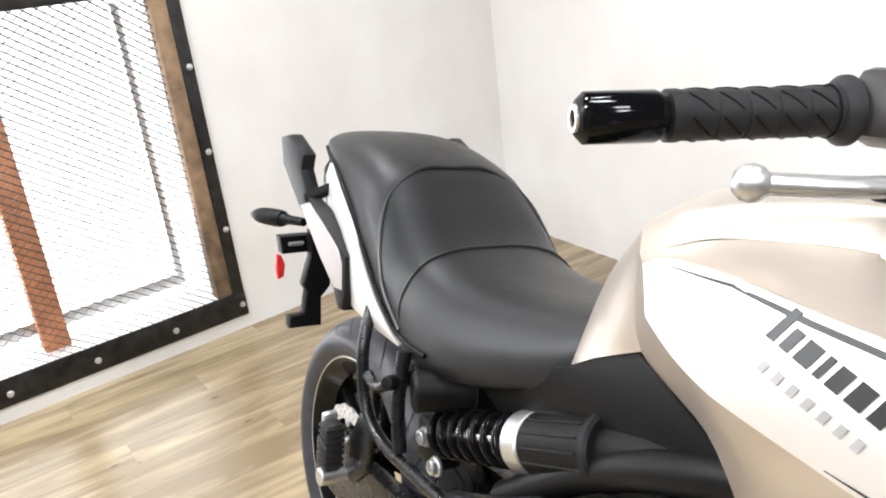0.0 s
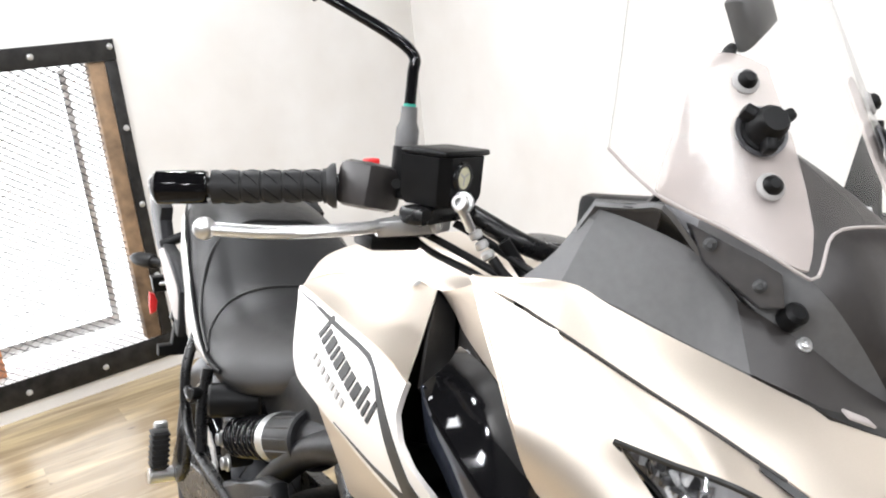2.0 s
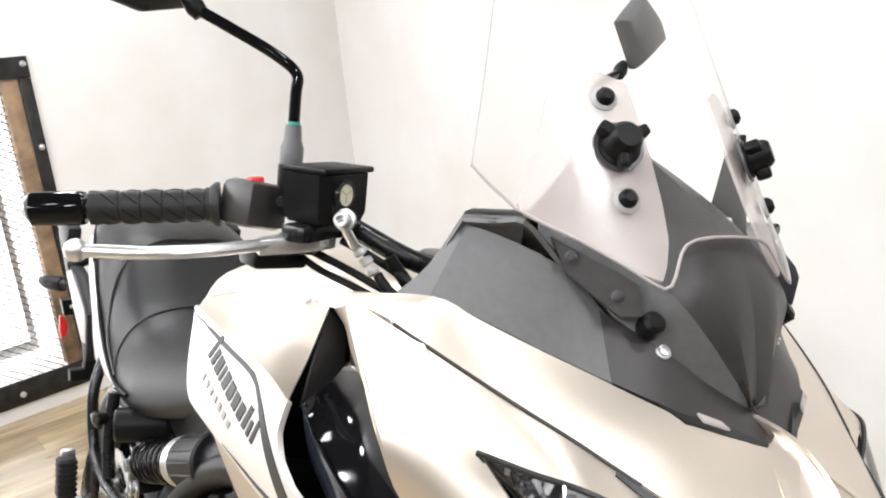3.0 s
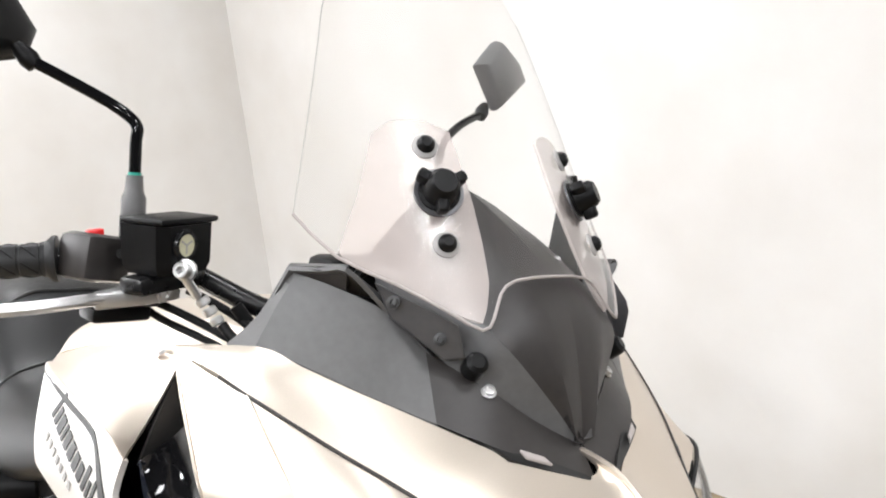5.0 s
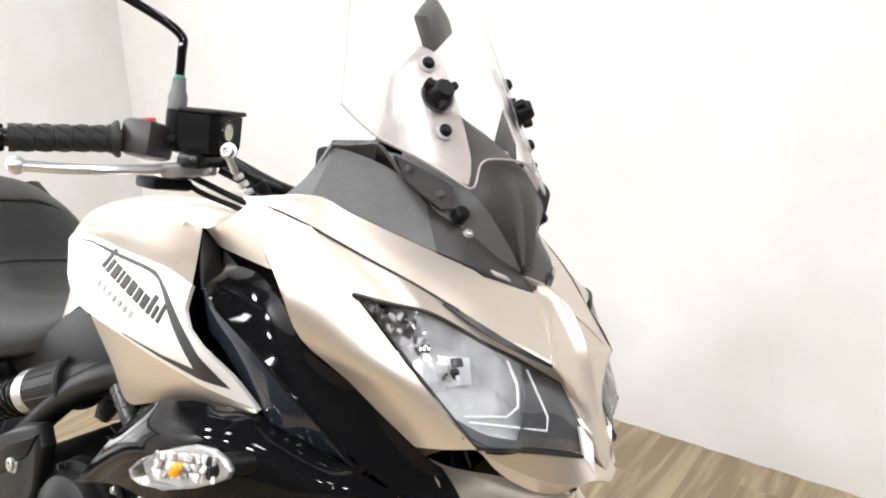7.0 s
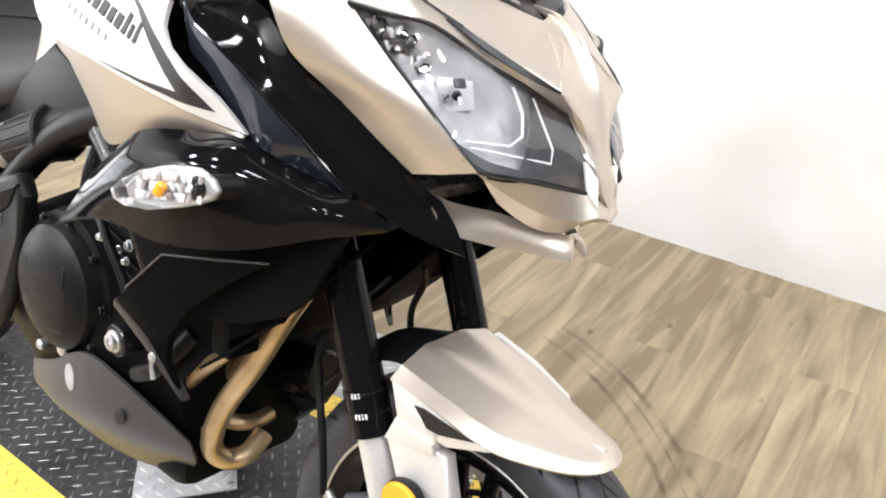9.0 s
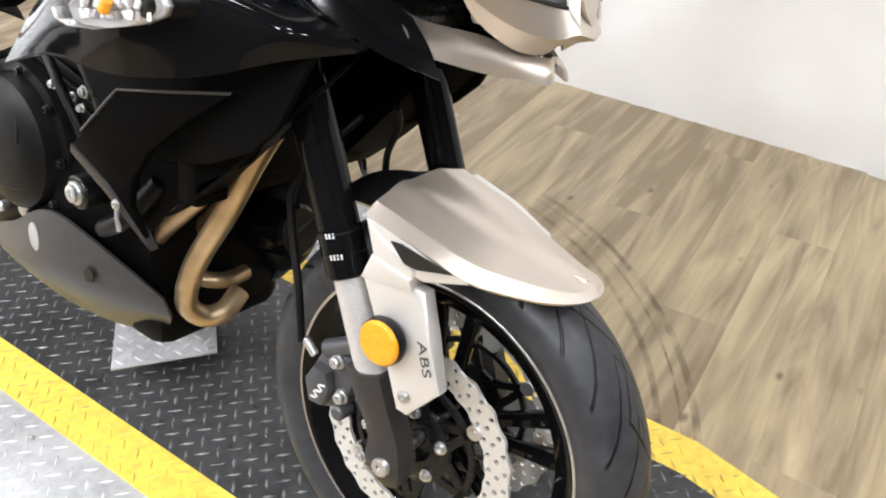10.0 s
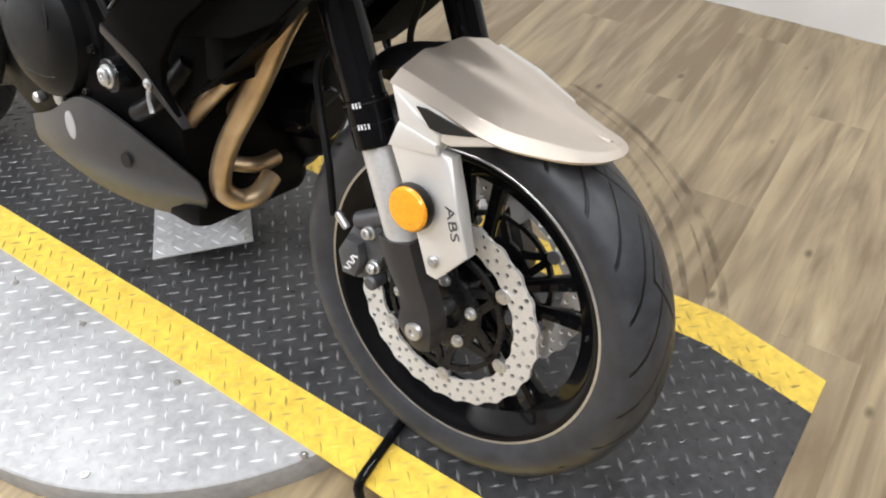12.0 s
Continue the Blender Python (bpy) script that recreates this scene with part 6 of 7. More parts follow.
    beak_top = [(-0.060, -0.142, 0.866), (-0.044, -0.106, 0.849), (-0.004, -0.061, 0.841), (0.032, -0.021, 0.828), (0.052, 0.000, 0.823), (0.052, FC, 0.824)]
    beak_low = [(-0.036, -0.127, 0.819), (-0.020, -0.106, 0.813), (0.009, -0.061, 0.802), (0.040, -0.030, 0.799), (0.067, -0.008, 0.797), (0.056, FC, 0.808)]
    part("beak", sheet([near(beak_top), near(between(beak_top, beak_low, 0.5, (0.004, -0.003, 0))), near(beak_low)], 3, 3, 0.004, (-0.1, FC, 0.9)), SILVER, fairing, "champagne silver lower beak")
    part("beak_strut", plate([(-0.03, 0.90), (0.03, 0.87), (0.035, 0.82), (-0.02, 0.84)], y(-0.002), y(0.014), 0.002), BLACK_SATIN, fairing)
    part("strut_bolt", bolt(bmesh.new(), (0.002, y(-0.075), 0.862), (0.5, s, 0), 0.006, 0.004), ALLOY, fairing)
    # headlight: clear lens, deep bright bowl, dark front part
    lamp = new("headlight")
    lamp.parent = fairing
    tagged(lamp, "clear headlight with a bright reflector and dark surround")
    lens_low = [(-0.127, -0.219, 1.044), (-0.096, -0.187, 1.003), (-0.047, -0.181, 0.965), (0.018, -0.158, 0.904), (0.046, -0.080, 0.892), (0.076, -0.013, 0.881)]
    lens_end = [(-0.127, -0.219, 1.045), (-0.085, -0.196, 1.038), (-0.052, -0.172, 1.035), (0.011, -0.070, 0.983), (0.040, -0.031, 0.961), (0.078, -0.013, 0.909)]
    lens_mid = between(lens_end, lens_low, 0.5, (0.007, -0.008, 0))
    lens_mid[0] = lens_low[0]
    part("lens", sheet([near(lens_end), near(lens_mid), near(lens_low)], 5, 4, 0), LENS, lamp, "clear lens", 60).visible_shadow = False
    into = (-0.030, 0.022, 0.0)

    def deep(row, f):
        return [tuple(Vector(p) + Vector(into) * f) for p in row]
    part("bowl", sheet([near(deep(lens_end, 0.5)), near(deep(lens_mid, 1.3)), near(deep(lens_low, 0.5))], 5, 4, 0.002, (-0.2, 0, 0.95)), BOWL, lamp, "bright reflector bowl", 60)
    part("bezel", sheet([near(deep(lens_end, 0.1)), near(deep(lens_end, 0.9))], 5, 2, 0.002), BLACK_SATIN, lamp, "black bezel")
    part("bezel", sheet([near(deep(lens_low, 0.1)), near(deep(lens_low, 0.9))], 5, 2, 0.002), BLACK_SATIN, lamp, "black bezel")
    part("front_bezel", sheet([near(deep([(0.011, -0.072, 0.982), (0.026, -0.050, 0.971), (0.041, -0.032, 0.959), (0.060, -0.021, 0.930), (0.077, -0.015, 0.907)], 0.25)), near(deep([(0.030, -0.082, 0.945), (0.040, -0.066, 0.936), (0.052, -0.048, 0.925), (0.064, -0.034, 0.908), (0.076, -0.020, 0.895)], 0.35)), near(deep([(0.036, -0.100, 0.896), (0.046, -0.080, 0.894), (0.056, -0.056, 0.890), (0.066, -0.034, 0.886), (0.076, -0.015, 0.882)], 0.25))], 4, 4, 0.002, (-0.2, 0, 0.95)), CALIPER, lamp, "dark front part of the lamp")
    part("lower_bezel", sheet([near(deep([(-0.002, -0.166, 0.927), (0.020, -0.140, 0.912), (0.040, -0.100, 0.903)], 0.3)), near(deep([(0.000, -0.168, 0.919), (0.022, -0.142, 0.902), (0.042, -0.100, 0.894)], 0.2))], 4, 3, 0.002, (-0.2, 0, 0.95)), CALIPER, lamp)
    part("outline_trim", tubed(near(lens_top), 0.0026, 6, 6), BLACK_INK, lamp, "thin black lens seal")
    part("outline_trim", tubed(near(lens_low[:4]), 0.0012, 6, 6), BLACK_INK, lamp)
    part("outline_trim", tubed(near(lens_low[3:]), 0.0024, 6, 6), BLACK_INK, lamp)
    part("bulb_seat", slab(near(deep([(-0.030, -0.168, 0.985), (-0.006, -0.140, 0.985), (0.000, -0.138, 0.957), (-0.022, -0.166, 0.950)], 0.8)), (-0.004, 0.004, 0), 0.001), BRIGHT, lamp, "bright bulb seat")
    part("bulb", revolved([(0, 0.012), (0.004, 0.011), (0.0055, 0.0), (0, 0)], axis_to(near(deep([(-0.014, -0.156, 0.970)], 0.7))[0], (0.65, s * 0.75, 0)), 18), BLACK_SATIN, lamp, "dark bulb cap")
    for ends, r in ((((0.006, -0.092, 0.985), (0.022, -0.090, 0.960), (0.028, -0.092, 0.936), (0.022, -0.104, 0.925), (0.000, -0.155, 0.928)), 0.0016), (((0.020, -0.070, 0.975), (0.050, -0.060, 0.925), (0.052, -0.062, 0.910), (0.004, -0.150, 0.922)), 0.0014), (((0.040, -0.040, 0.958), (0.072, -0.024, 0.888)), 0.0008)):
        part("light_pipe", tubed(near(deep(ends, 0.35)), r, 1, 8, False), HOUSING, lamp, "thin pale light bar")
    random.seed(11)
    for k in range(30):
        f = random.random() * 1.25
        p = Vector((-0.108, -0.200, 1.030)).lerp(Vector((-0.030, -0.165, 0.985)), f) + Vector(into) * 0.6 + Vector((random.uniform(-0.006, 0.004), 0, random.uniform(-0.018, 0.020) * (0.2 + f)))
        part("reflector_facet", boxed((-0.007, -0.002, -0.005), (0.007, 0.002, 0.005), 0.001, Matrix.Translation(near([p])[0]) @ Matrix.Rotation(random.uniform(0, 3), 4, "Z") @ Matrix.Rotation(random.uniform(-0.8, 0.8), 4, "X")), (CHROME, BRIGHT, CALIPER)[k % 3], lamp)
    # dark pocket with a small pale marker lamp beside the cowl's tip
    part("marker_pocket", sheet([near([(-0.082, -0.086, 1.084), (-0.060, -0.052, 1.074), (-0.030, -0.006, 1.056)]), near([(-0.058, -0.072, 1.073), (-0.044, -0.044, 1.064), (-0.026, -0.002, 1.052)])], 3, 2, 0.003, (-0.2, 0, 0.9)), BLACK_INK, fairing, "dark marker pocket")
    part("park_lamp", slab(near([(-0.058, -0.062, 1.077), (-0.048, -0.044, 1.071), (-0.042, -0.040, 1.066), (-0.052, -0.060, 1.072)]), (0.001, 0, 0.003), 0.001), FROST, fairing, "small pale marker lamp")

# ---- black upper cowl, windscreen ----
cowl = new("upper_cowl")
cowl.parent = bike
tagged(cowl, "charcoal faceted upper cowl in front of the dash")
for s in (-1, 1):
    def near(pts):
        return across(pts, s, 0.015)
    hem = [(-0.212, -0.213, 1.144), (-0.190, -0.194, 1.135), (-0.168, -0.174, 1.125), (-0.148, -0.155, 1.115), (-0.126, -0.132, 1.104), (-0.104, -0.110, 1.094)]
    lip = [(-0.219, -0.176, 1.200), (-0.200, -0.168, 1.197), (-0.178, -0.153, 1.190), (-0.160, -0.134, 1.180), (-0.150, -0.116, 1.165), (-0.136, -0.099, 1.144)]
    part("outer_facet", sheet([near([(x, yy + 0.006, z - 0.012) for x, yy, z in hem]), near(hem), near(lip)], 3, 2, 0.004, (-0.2, 0, 1.0)), COWL_GREY, cowl, "charcoal outer facet", 20)
    # brown of the reflection is in this facet's colour
    part("tip_facet", sheet([near([(-0.104, -0.110, 1.094), (-0.080, -0.087, 1.084), (-0.054, -0.050, 1.069), (-0.029, 0.003, 1.049)]), near([(-0.136, -0.099, 1.144), (-0.094, -0.060, 1.116), (-0.076, -0.026, 1.092), (-0.056, 0.014, 1.070)])], 3, 2, 0.004, (-0.2, 0, 1.0)), COWL_DARK, cowl, "tip facet with reflected brown in its colour", 20)
    part("end_face", sheet([near([(-0.262, -0.213, 1.135), (-0.246, -0.193, 1.162), (-0.222, -0.182, 1.206)]), near([(-0.212, -0.211, 1.142), (-0.214, -0.196, 1.168), (-0.217, -0.171, 1.197)])], 3, 2, 0.004, (-0.2, 0, 1.0)), COWL_GREY, cowl, "charcoal rear facet", 20)
    part("end_back", sheet([near([(-0.262, -0.213, 1.135), (-0.246, -0.193, 1.162), (-0.222, -0.182, 1.206)]), near([(-0.290, -0.110, 1.110), (-0.262, -0.112, 1.146), (-0.228, -0.122, 1.180)])], 3, 2, 0.004, (-0.2, 0, 1.0)), COWL_GREY, cowl)
    part("top_flat", sheet([near([(-0.222, -0.182, 1.206), (-0.166, -0.162, 1.212)]), near([(-0.219, -0.176, 1.200), (-0.178, -0.153, 1.191)])], 2, 2, 0.004, (-0.2, 0, 1.0)), COWL_DARK, cowl, "flat top edge", 20)
    part("top_inner", sheet([near([(-0.222, -0.182, 1.206), (-0.190, -0.170, 1.209), (-0.166, -0.162, 1.212), (-0.157, -0.139, 1.190), (-0.150, -0.116, 1.166), (-0.136, -0.099, 1.146)]), near([(-0.228, -0.122, 1.182), (-0.205, -0.116, 1.184), (-0.182, -0.106, 1.180), (-0.162, -0.096, 1.164), (-0.144, -0.090, 1.146), (-0.124, -0.084, 1.128)])], 3, 3, 0.004, (-0.2, 0, 1.0)), COWL_GREY, cowl, "dark inner ledge", 20)
    hump_low = [(-0.200, -0.080, 1.205), (-0.140, -0.072, 1.190), (-0.092, -0.062, 1.162), (-0.076, -0.040, 1.135), (-0.066, -0.011, 1.102), (-0.058, 0.012, 1.073)]
    part("inner_facet", sheet([near([(-0.180, -0.104, 1.186), (-0.150, -0.100, 1.160), (-0.122, -0.084, 1.133), (-0.095, -0.060, 1.115), (-0.077, -0.026, 1.092), (-0.057, 0.013, 1.070)]), near(hump_low)], 3, 3, 0.004, (-0.2, 0, 1.0)), COWL_GREY, cowl, "charcoal inner triangle", 20)
    hump_ridge = [(-0.219, 0.015, 1.277), (-0.161, 0.015, 1.246), (-0.108, 0.015, 1.209), (-0.078, 0.015, 1.170), (-0.062, 0.015, 1.112), (-0.056, 0.015, 1.072)]
    part("hump_side", sheet([near(hump_low), near(between(hump_low, hump_ridge, 0.62, (0.004, -0.010, 0.004))), near(hump_ridge)], 4, 3, 0.004, (-0.2, 0, 1.0)), COWL_DARK, cowl, "dark central hump", 20)
    part("cowl_bolt", bolt(bmesh.new(), near([(-0.195, -0.166, 1.206)])[0], (0, 0, 1), 0.006, 0.003), BLACK_INK, cowl)
    part("facet_bolt", bolt(bmesh.new(), near([(-0.096, -0.063, 1.116)])[0], (0.6, s * 0.3, 0.8), 0.005, 0.005), ALLOY, cowl)
    # grey screen mount under the pane, with its screws
    part("screen_mount", slab(near([(-0.158, -0.140, 1.200), (-0.112, -0.110, 1.180), (-0.100, -0.098, 1.172), (-0.098, -0.090, 1.146), (-0.112, -0.100, 1.142), (-0.150, -0.128, 1.172)]), (-0.012, 0.010, -0.002), 0.002), CALIPER, cowl, "grey screen mount")
    for p in ((-0.143, -0.131, 1.186), (-0.112, -0.106, 1.160)):
        part("mount_screw", bolt(bmesh.new(), near([p])[0], (0.6, s * 0.75, 0.2), 0.004, 0.003), BLACK_INK, cowl)
    part("mount_boss", revolved([(0, 0.007), (0.006, 0.007), (0.0095, 0.004), (0.010, -0.010), (0, -0.010)], axis_to(near([(-0.098, -0.078, 1.140)])[0], (0.7, s * 0.3, 0.6)), 20), BLACK_SATIN, cowl, "black rubber mount")
screen = new("windscreen")
screen.parent = bike
tagged(screen, "tall clear windscreen with two adjuster knobs")


def screen_at(f, z):
    """A point on the screen: f from -1 to 1 across, at height z."""
    w = 0.176 - max(0, z - 1.24) * 0.28 - max(0, z - 1.44) * 0.3
    yy = f * w
    return Vector((-0.104 - 0.6 * (z - 1.234) - 2.5 * yy * yy, yy, z))


low_edge = [(-1.10, 1.250), (-0.97, 1.220), (-0.78, 1.202), (-0.61, 1.184), (-0.49, 1.171), (-0.42, 1.180), (-0.35, 1.198), (-0.25, 1.208), (0.0, 1.211), (0.25, 1.208), (0.35, 1.198), (0.42, 1.180), (0.49, 1.171), (0.61, 1.184), (0.78, 1.202), (0.97, 1.220), (1.10, 1.250)]
high_edge = [1.46, 1.49, 1.505, 1.513, 1.518, 1.521, 1.523, 1.525, 1.528, 1.525, 1.523, 1.521, 1.518, 1.513, 1.505, 1.49, 1.46]
rows = []
for k in range(9):
    t = k / 8
    rows.append([screen_at(f, z + (h - z) * t) for (f, z), h in zip(low_edge, high_edge)])
sc = part("pane", sheet(rows, 2, 1, 0), SCREEN, screen, "clear acrylic pane", 60)
sc.visible_shadow = False
part("pane_edge", tubed(rows[0], 0.0014, 2, 6), FROST, screen, "polished lower edge")
for k in (0, -1):
    part("pane_edge", tubed([r[k] for r in rows], 0.0006, 2, 6), PALE_EDGE, screen, "polished side edge")
part("emblem_plate", slab([(-0.132, -0.012, 1.222), (-0.128, -0.012, 1.212), (-0.128, 0.056, 1.212), (-0.132, 0.056, 1.222)], (-0.001, 0, 0.0004), 0), WHITE_INK, screen, "pale emblem bar")
for s in (-1, 1):
    def on_screen(f, z, back):
        return screen_at(s * f, z) + Vector((-back, 0, -back * 0.4))
    ft = [[on_screen(0.80, 1.322, 0.006), on_screen(0.70, 1.335, 0.006), on_screen(0.52, 1.338, 0.006), on_screen(0.37, 1.330, 0.006)], [on_screen(0.86, 1.27, 0.006), on_screen(0.68, 1.27, 0.006), on_screen(0.50, 1.27, 0.006), on_screen(0.33, 1.27, 0.006)], [on_screen(0.94, 1.226, 0.006), on_screen(0.72, 1.218, 0.006), on_screen(0.52, 1.212, 0.006), on_screen(0.36, 1.208, 0.006)], [on_screen(0.90, 1.216, 0.006), on_screen(0.72, 1.200, 0.006), on_screen(0.54, 1.182, 0.006), on_screen(0.45, 1.178, 0.006)]]
    part("bracket_plate", sheet(ft, 2, 2, 0.003, (-0.4, 0, 1.2)), SMOKE, screen, "translucent smoke-tinted bracket plate")
    part("bracket_arm", plate([(-0.245, 1.205), (-0.20, 1.20), (-0.105, 1.14), (-0.115, 1.115), (-0.165, 1.14), (-0.24, 1.185)], s * 0.078, s * 0.070, 0.003), CALIPER, screen, "grey bracket arm")
    if s > 0:
        part("bracket_strut", plate([(-0.19, 1.30), (-0.175, 1.30), (-0.155, 1.17), (-0.125, 1.12), (-0.145, 1.12), (-0.205, 1.20)], s * 0.125, s * 0.118, 0.002), BLACK_SATIN, screen)
    for z, f in ((1.313, 0.558), (1.234, 0.534)):
        p = screen_at(s * f, z)
        n = Vector((0.8, s * 0.42, 0.45)).normalized()
        part("screw_washer", revolved([(0, 0.003), (0.0085, 0.003), (0.0112, 0.001), (0.0112, -0.001), (0, -0.001)], axis_to(p, n), 24), GREY_INK, screen)
        part("screw", revolved([(0, 0.009), (0.004, 0.009), (0.0075, 0.006), (0.008, 0.003), (0, 0.003)], axis_to(p, n), 18), BLACK_SATIN, screen)
    p = screen_at(s * 0.525, 1.275)
    m = axis_to(p, n)
    knob = new("adjuster_knob")
    knob.parent = screen
    tagged(knob, "black winged adjuster knob")
    part("knob_body", revolved([(0, 0.024), (0.010, 0.024), (0.013, 0.020), (0.015, 0.004), (0.018, 0.003), (0.018, 0.0), (0, 0)], m, 28), BLACK_SATIN, knob)
    for k in range(3):
        part("knob_wing", boxed((0.008, -0.005, 0.004), (0.023, 0.005, 0.018), 0.003, m @ Matrix.Rotation(radians(120 * k + 30), 4, "Z")), BLACK_SATIN, knob)
    part("knob_washer", revolved([(0.018, 0.001), (0.0215, 0.001), (0.0215, -0.001), (0.018, -0.001)], m, 28, True), CALIPER, knob)
part("dash_shell", sheet([[(-0.27, -0.09, 1.17), (-0.34, -0.09, 1.12)], [(-0.245, 0, 1.272), (-0.33, 0, 1.17)], [(-0.27, 0.09, 1.17), (-0.34, 0.09, 1.12)]], 3, 5, 0.006), BLACK_SATIN, cowl, "black dash shell")

# ---- handlebar, controls and mirrors ----
bar = new("handlebar")
bar.parent = bike
tagged(bar, "black handlebar with grips and controls")


def bar_at(y):
    """The middle line of the outer bar at a sideways place, on the right when y is negative."""
    t = (abs(y) - 0.275) / 0.17
    return Vector((-0.515 - 0.075 * t, y, 1.177 - 0.019 * t))


for s in (-1, 1):
    part("bar_tube", tubed([bar_at(s * 0.44), bar_at(s * 0.36), bar_at(s * 0.25), (-0.475, s * 0.17, 1.172), (-0.41, s * 0.10, 1.135), (-0.395, s * 0.03, 1.118), (-0.395, 0, 1.117)], 0.0115, 8, 16), BLACK_METAL, bar)
    a, b = bar_at(s * 0.447), bar_at(s * 0.390)
    part("bar_end", revolved([(0.004, -0.001), (0.012, 0.0), (0.0172, 0.005), (0.0175, 0.052), (0.016, 0.056), (0, 0.056)], axis_to(a, b - a), 28), BLACK_GLOSS, bar, "gloss black bar end")
    part("bar_end_ring", revolved([(0.006, -0.0022), (0.0095, -0.0022), (0.0095, 0.0), (0.006, 0.0)], axis_to(a, b - a), 24, True), STEEL, bar)
    g0, g1 = bar_at(s * 0.392), bar_at(s * 0.285)
    L = (g1 - g0).length
    prof = [(0, 0), (0.0175, 0.0), (0.0178, 0.006)]
    for k in range(5):
        prof += [(0.0168, 0.010 + k * 0.021), (0.0172, 0.028 + k * 0.021), (0.0160, 0.0285 + k * 0.021), (0.0160, 0.0305 + k * 0.021)]
    prof += [(0.0185, L - 0.004), (0.0185, L), (0, L)]
    gm = axis_to(g0, g1 - g0)
    part("grip", revolved(prof, gm, 32), GRIP_RUBBER, bar, "ribbed dark grey rubber grip")
    for k in range(5):
        for h in range(6):
            part("grip_groove", tubed([gm @ Vector((0.0172 * math.cos(a4), 0.0172 * math.sin(a4), 0.012 + k * 0.021 + f * 0.014)) for f in (0, 0.33, 0.66, 1) for a4 in (math.pi / 3 * h + f * 0.8,)], 0.0008, 1, 6, False), BLACK_SATIN, bar)
    part("grip_flange", revolved([(0, 0), (0.019, 0), (0.024, 0.006), (0.024, 0.010), (0, 0.012)], axis_to(g1, g1 - g0), 28), GRIP_RUBBER, bar)
    sw = bar_at(s * 0.245)
    part("switch_box", boxed((-0.024, -0.030, -0.025), (0.024, 0.030, 0.024), 0.010, Matrix.Translation(sw + Vector((0.002, 0, 0))) @ Matrix.Rotation(radians(s * -22), 4, "Z") @ Matrix.Rotation(radians(s * 8), 4, "X")), COWL_DARK, bar, "dark grey switch housing")
    part("switch_hole", revolved([(0, 0.001), (0.005, 0.001), (0.0055, 0), (0, 0)], axis_to(sw + Vector((0.028, s * -0.018, 0.006)), (1, s * 0.35, 0)), 14), BLACK_INK, bar)
    if s < 0:
        part("stop_switch", boxed((-0.006, -0.008, 0), (0.006, 0.008, 0.007), 0.002, Matrix.Translation(sw + Vector((0.002, 0.000, 0.022))) @ Matrix.Rotation(radians(8), 4, "X")), RED, bar, "red stop switch")
    res = new("brake_reservoir" if s < 0 else "clutch_perch")
    res.parent = bar
    if s < 0:
        tagged(res, "black fluid reservoir with a round sight glass")
        rm = Matrix.Translation((-0.438, -0.192, 1.205)) @ Matrix.Rotation(radians(24), 4, "Z") @ Matrix.Rotation(radians(3), 4, "X")
        part("reservoir_body", loft([[rm @ Vector((px, py, pz)) for px, py in ((-0.026 * k, -0.040 * k), (0.020 * k, -0.040 * k), (0.028 * k, -0.028 * k), (0.028 * k, 0.030 * k), (0.018 * k, 0.040 * k), (-0.026 * k, 0.040 * k))] for k, pz in ((0.86, -0.032), (0.97, -0.022), (1.0, 0.018))]), BLACK_SATIN, res, "", 25)
        part("reservoir_cap", boxed((-0.027, -0.041, 0.0185), (0.029, 0.041, 0.025), 0.003, rm), BLACK_SATIN, res)
        sg = rm @ Vector((0.0275, -0.009, -0.002))
        sn = rm.to_3x3() @ Vector((1, 0, 0))
        part("sight_ring", revolved([(0.0115, 0.004), (0.0145, 0.004), (0.0160, 0.001), (0.0160, -0.002), (0.0115, -0.002)], axis_to(sg, sn), 28, True), BLACK_METAL, res)
        part("sight_glass", revolved([(0, 0.003), (0.0115, 0.0028), (0.0116, 0.0), (0, 0)], axis_to(sg, sn), 24), PALE_GLASS, res, "pale sight glass")
        for k in range(3):
            part("sight_mark", boxed((0.0, -0.0008, 0.003), (0.0085, 0.0008, 0.0034), 0, axis_to(sg, sn) @ Matrix.Rotation(radians(120 * k + 30), 4, "Z")), GREY_INK, res)
        part("master_cylinder", boxed((-0.02, -0.05, -0.052), (0.012, 0.045, -0.033), 0.006, rm), BLACK_METAL, res)
        part("banjo_bolt", bolt(bmesh.new(), (-0.402, -0.188, 1.178), (0.55, -0.8, 0.1), 0.0085, 0.014), ALLOY, res)
        part("banjo", rodded((-0.398, -0.196, 1.178), (-0.400, -0.176, 1.150), 0.005, 12), ALLOY, res)
        for k in range(3):
            part("hose_ferrule", rodded((-0.401 + 0.004 * k, -0.173 + 0.006 * k, 1.150 - 0.0095 * k), (-0.398 + 0.004 * k, -0.169 + 0.006 * k, 1.1425 - 0.0095 * k), 0.0072, 14), ALLOY, res)
        part("brake_hose", tubed([(-0.388, -0.155, 1.124), (-0.375, -0.145, 1.108), (-0.35, -0.12, 1.085), (-0.32, -0.09, 1.06)], 0.0055, 6, 10), BLACK_SATIN, res)
    else:
        part("perch_body", boxed((-0.02, -0.03, -0.02), (0.03, 0.03, 0.02), 0.008, Matrix.Translation((-0.45, 0.19, 1.19))), BLACK_METAL, res)
    # lever
    lev = [(-0.452, s * 0.205, 1.148), (-0.442, s * 0.25, 1.147), (-0.432, s * 0.31, 1.143), (-0.440, s * 0.37, 1.139), (-0.468, s * 0.425, 1.137)]
    pts = curve_points(lev, 8)
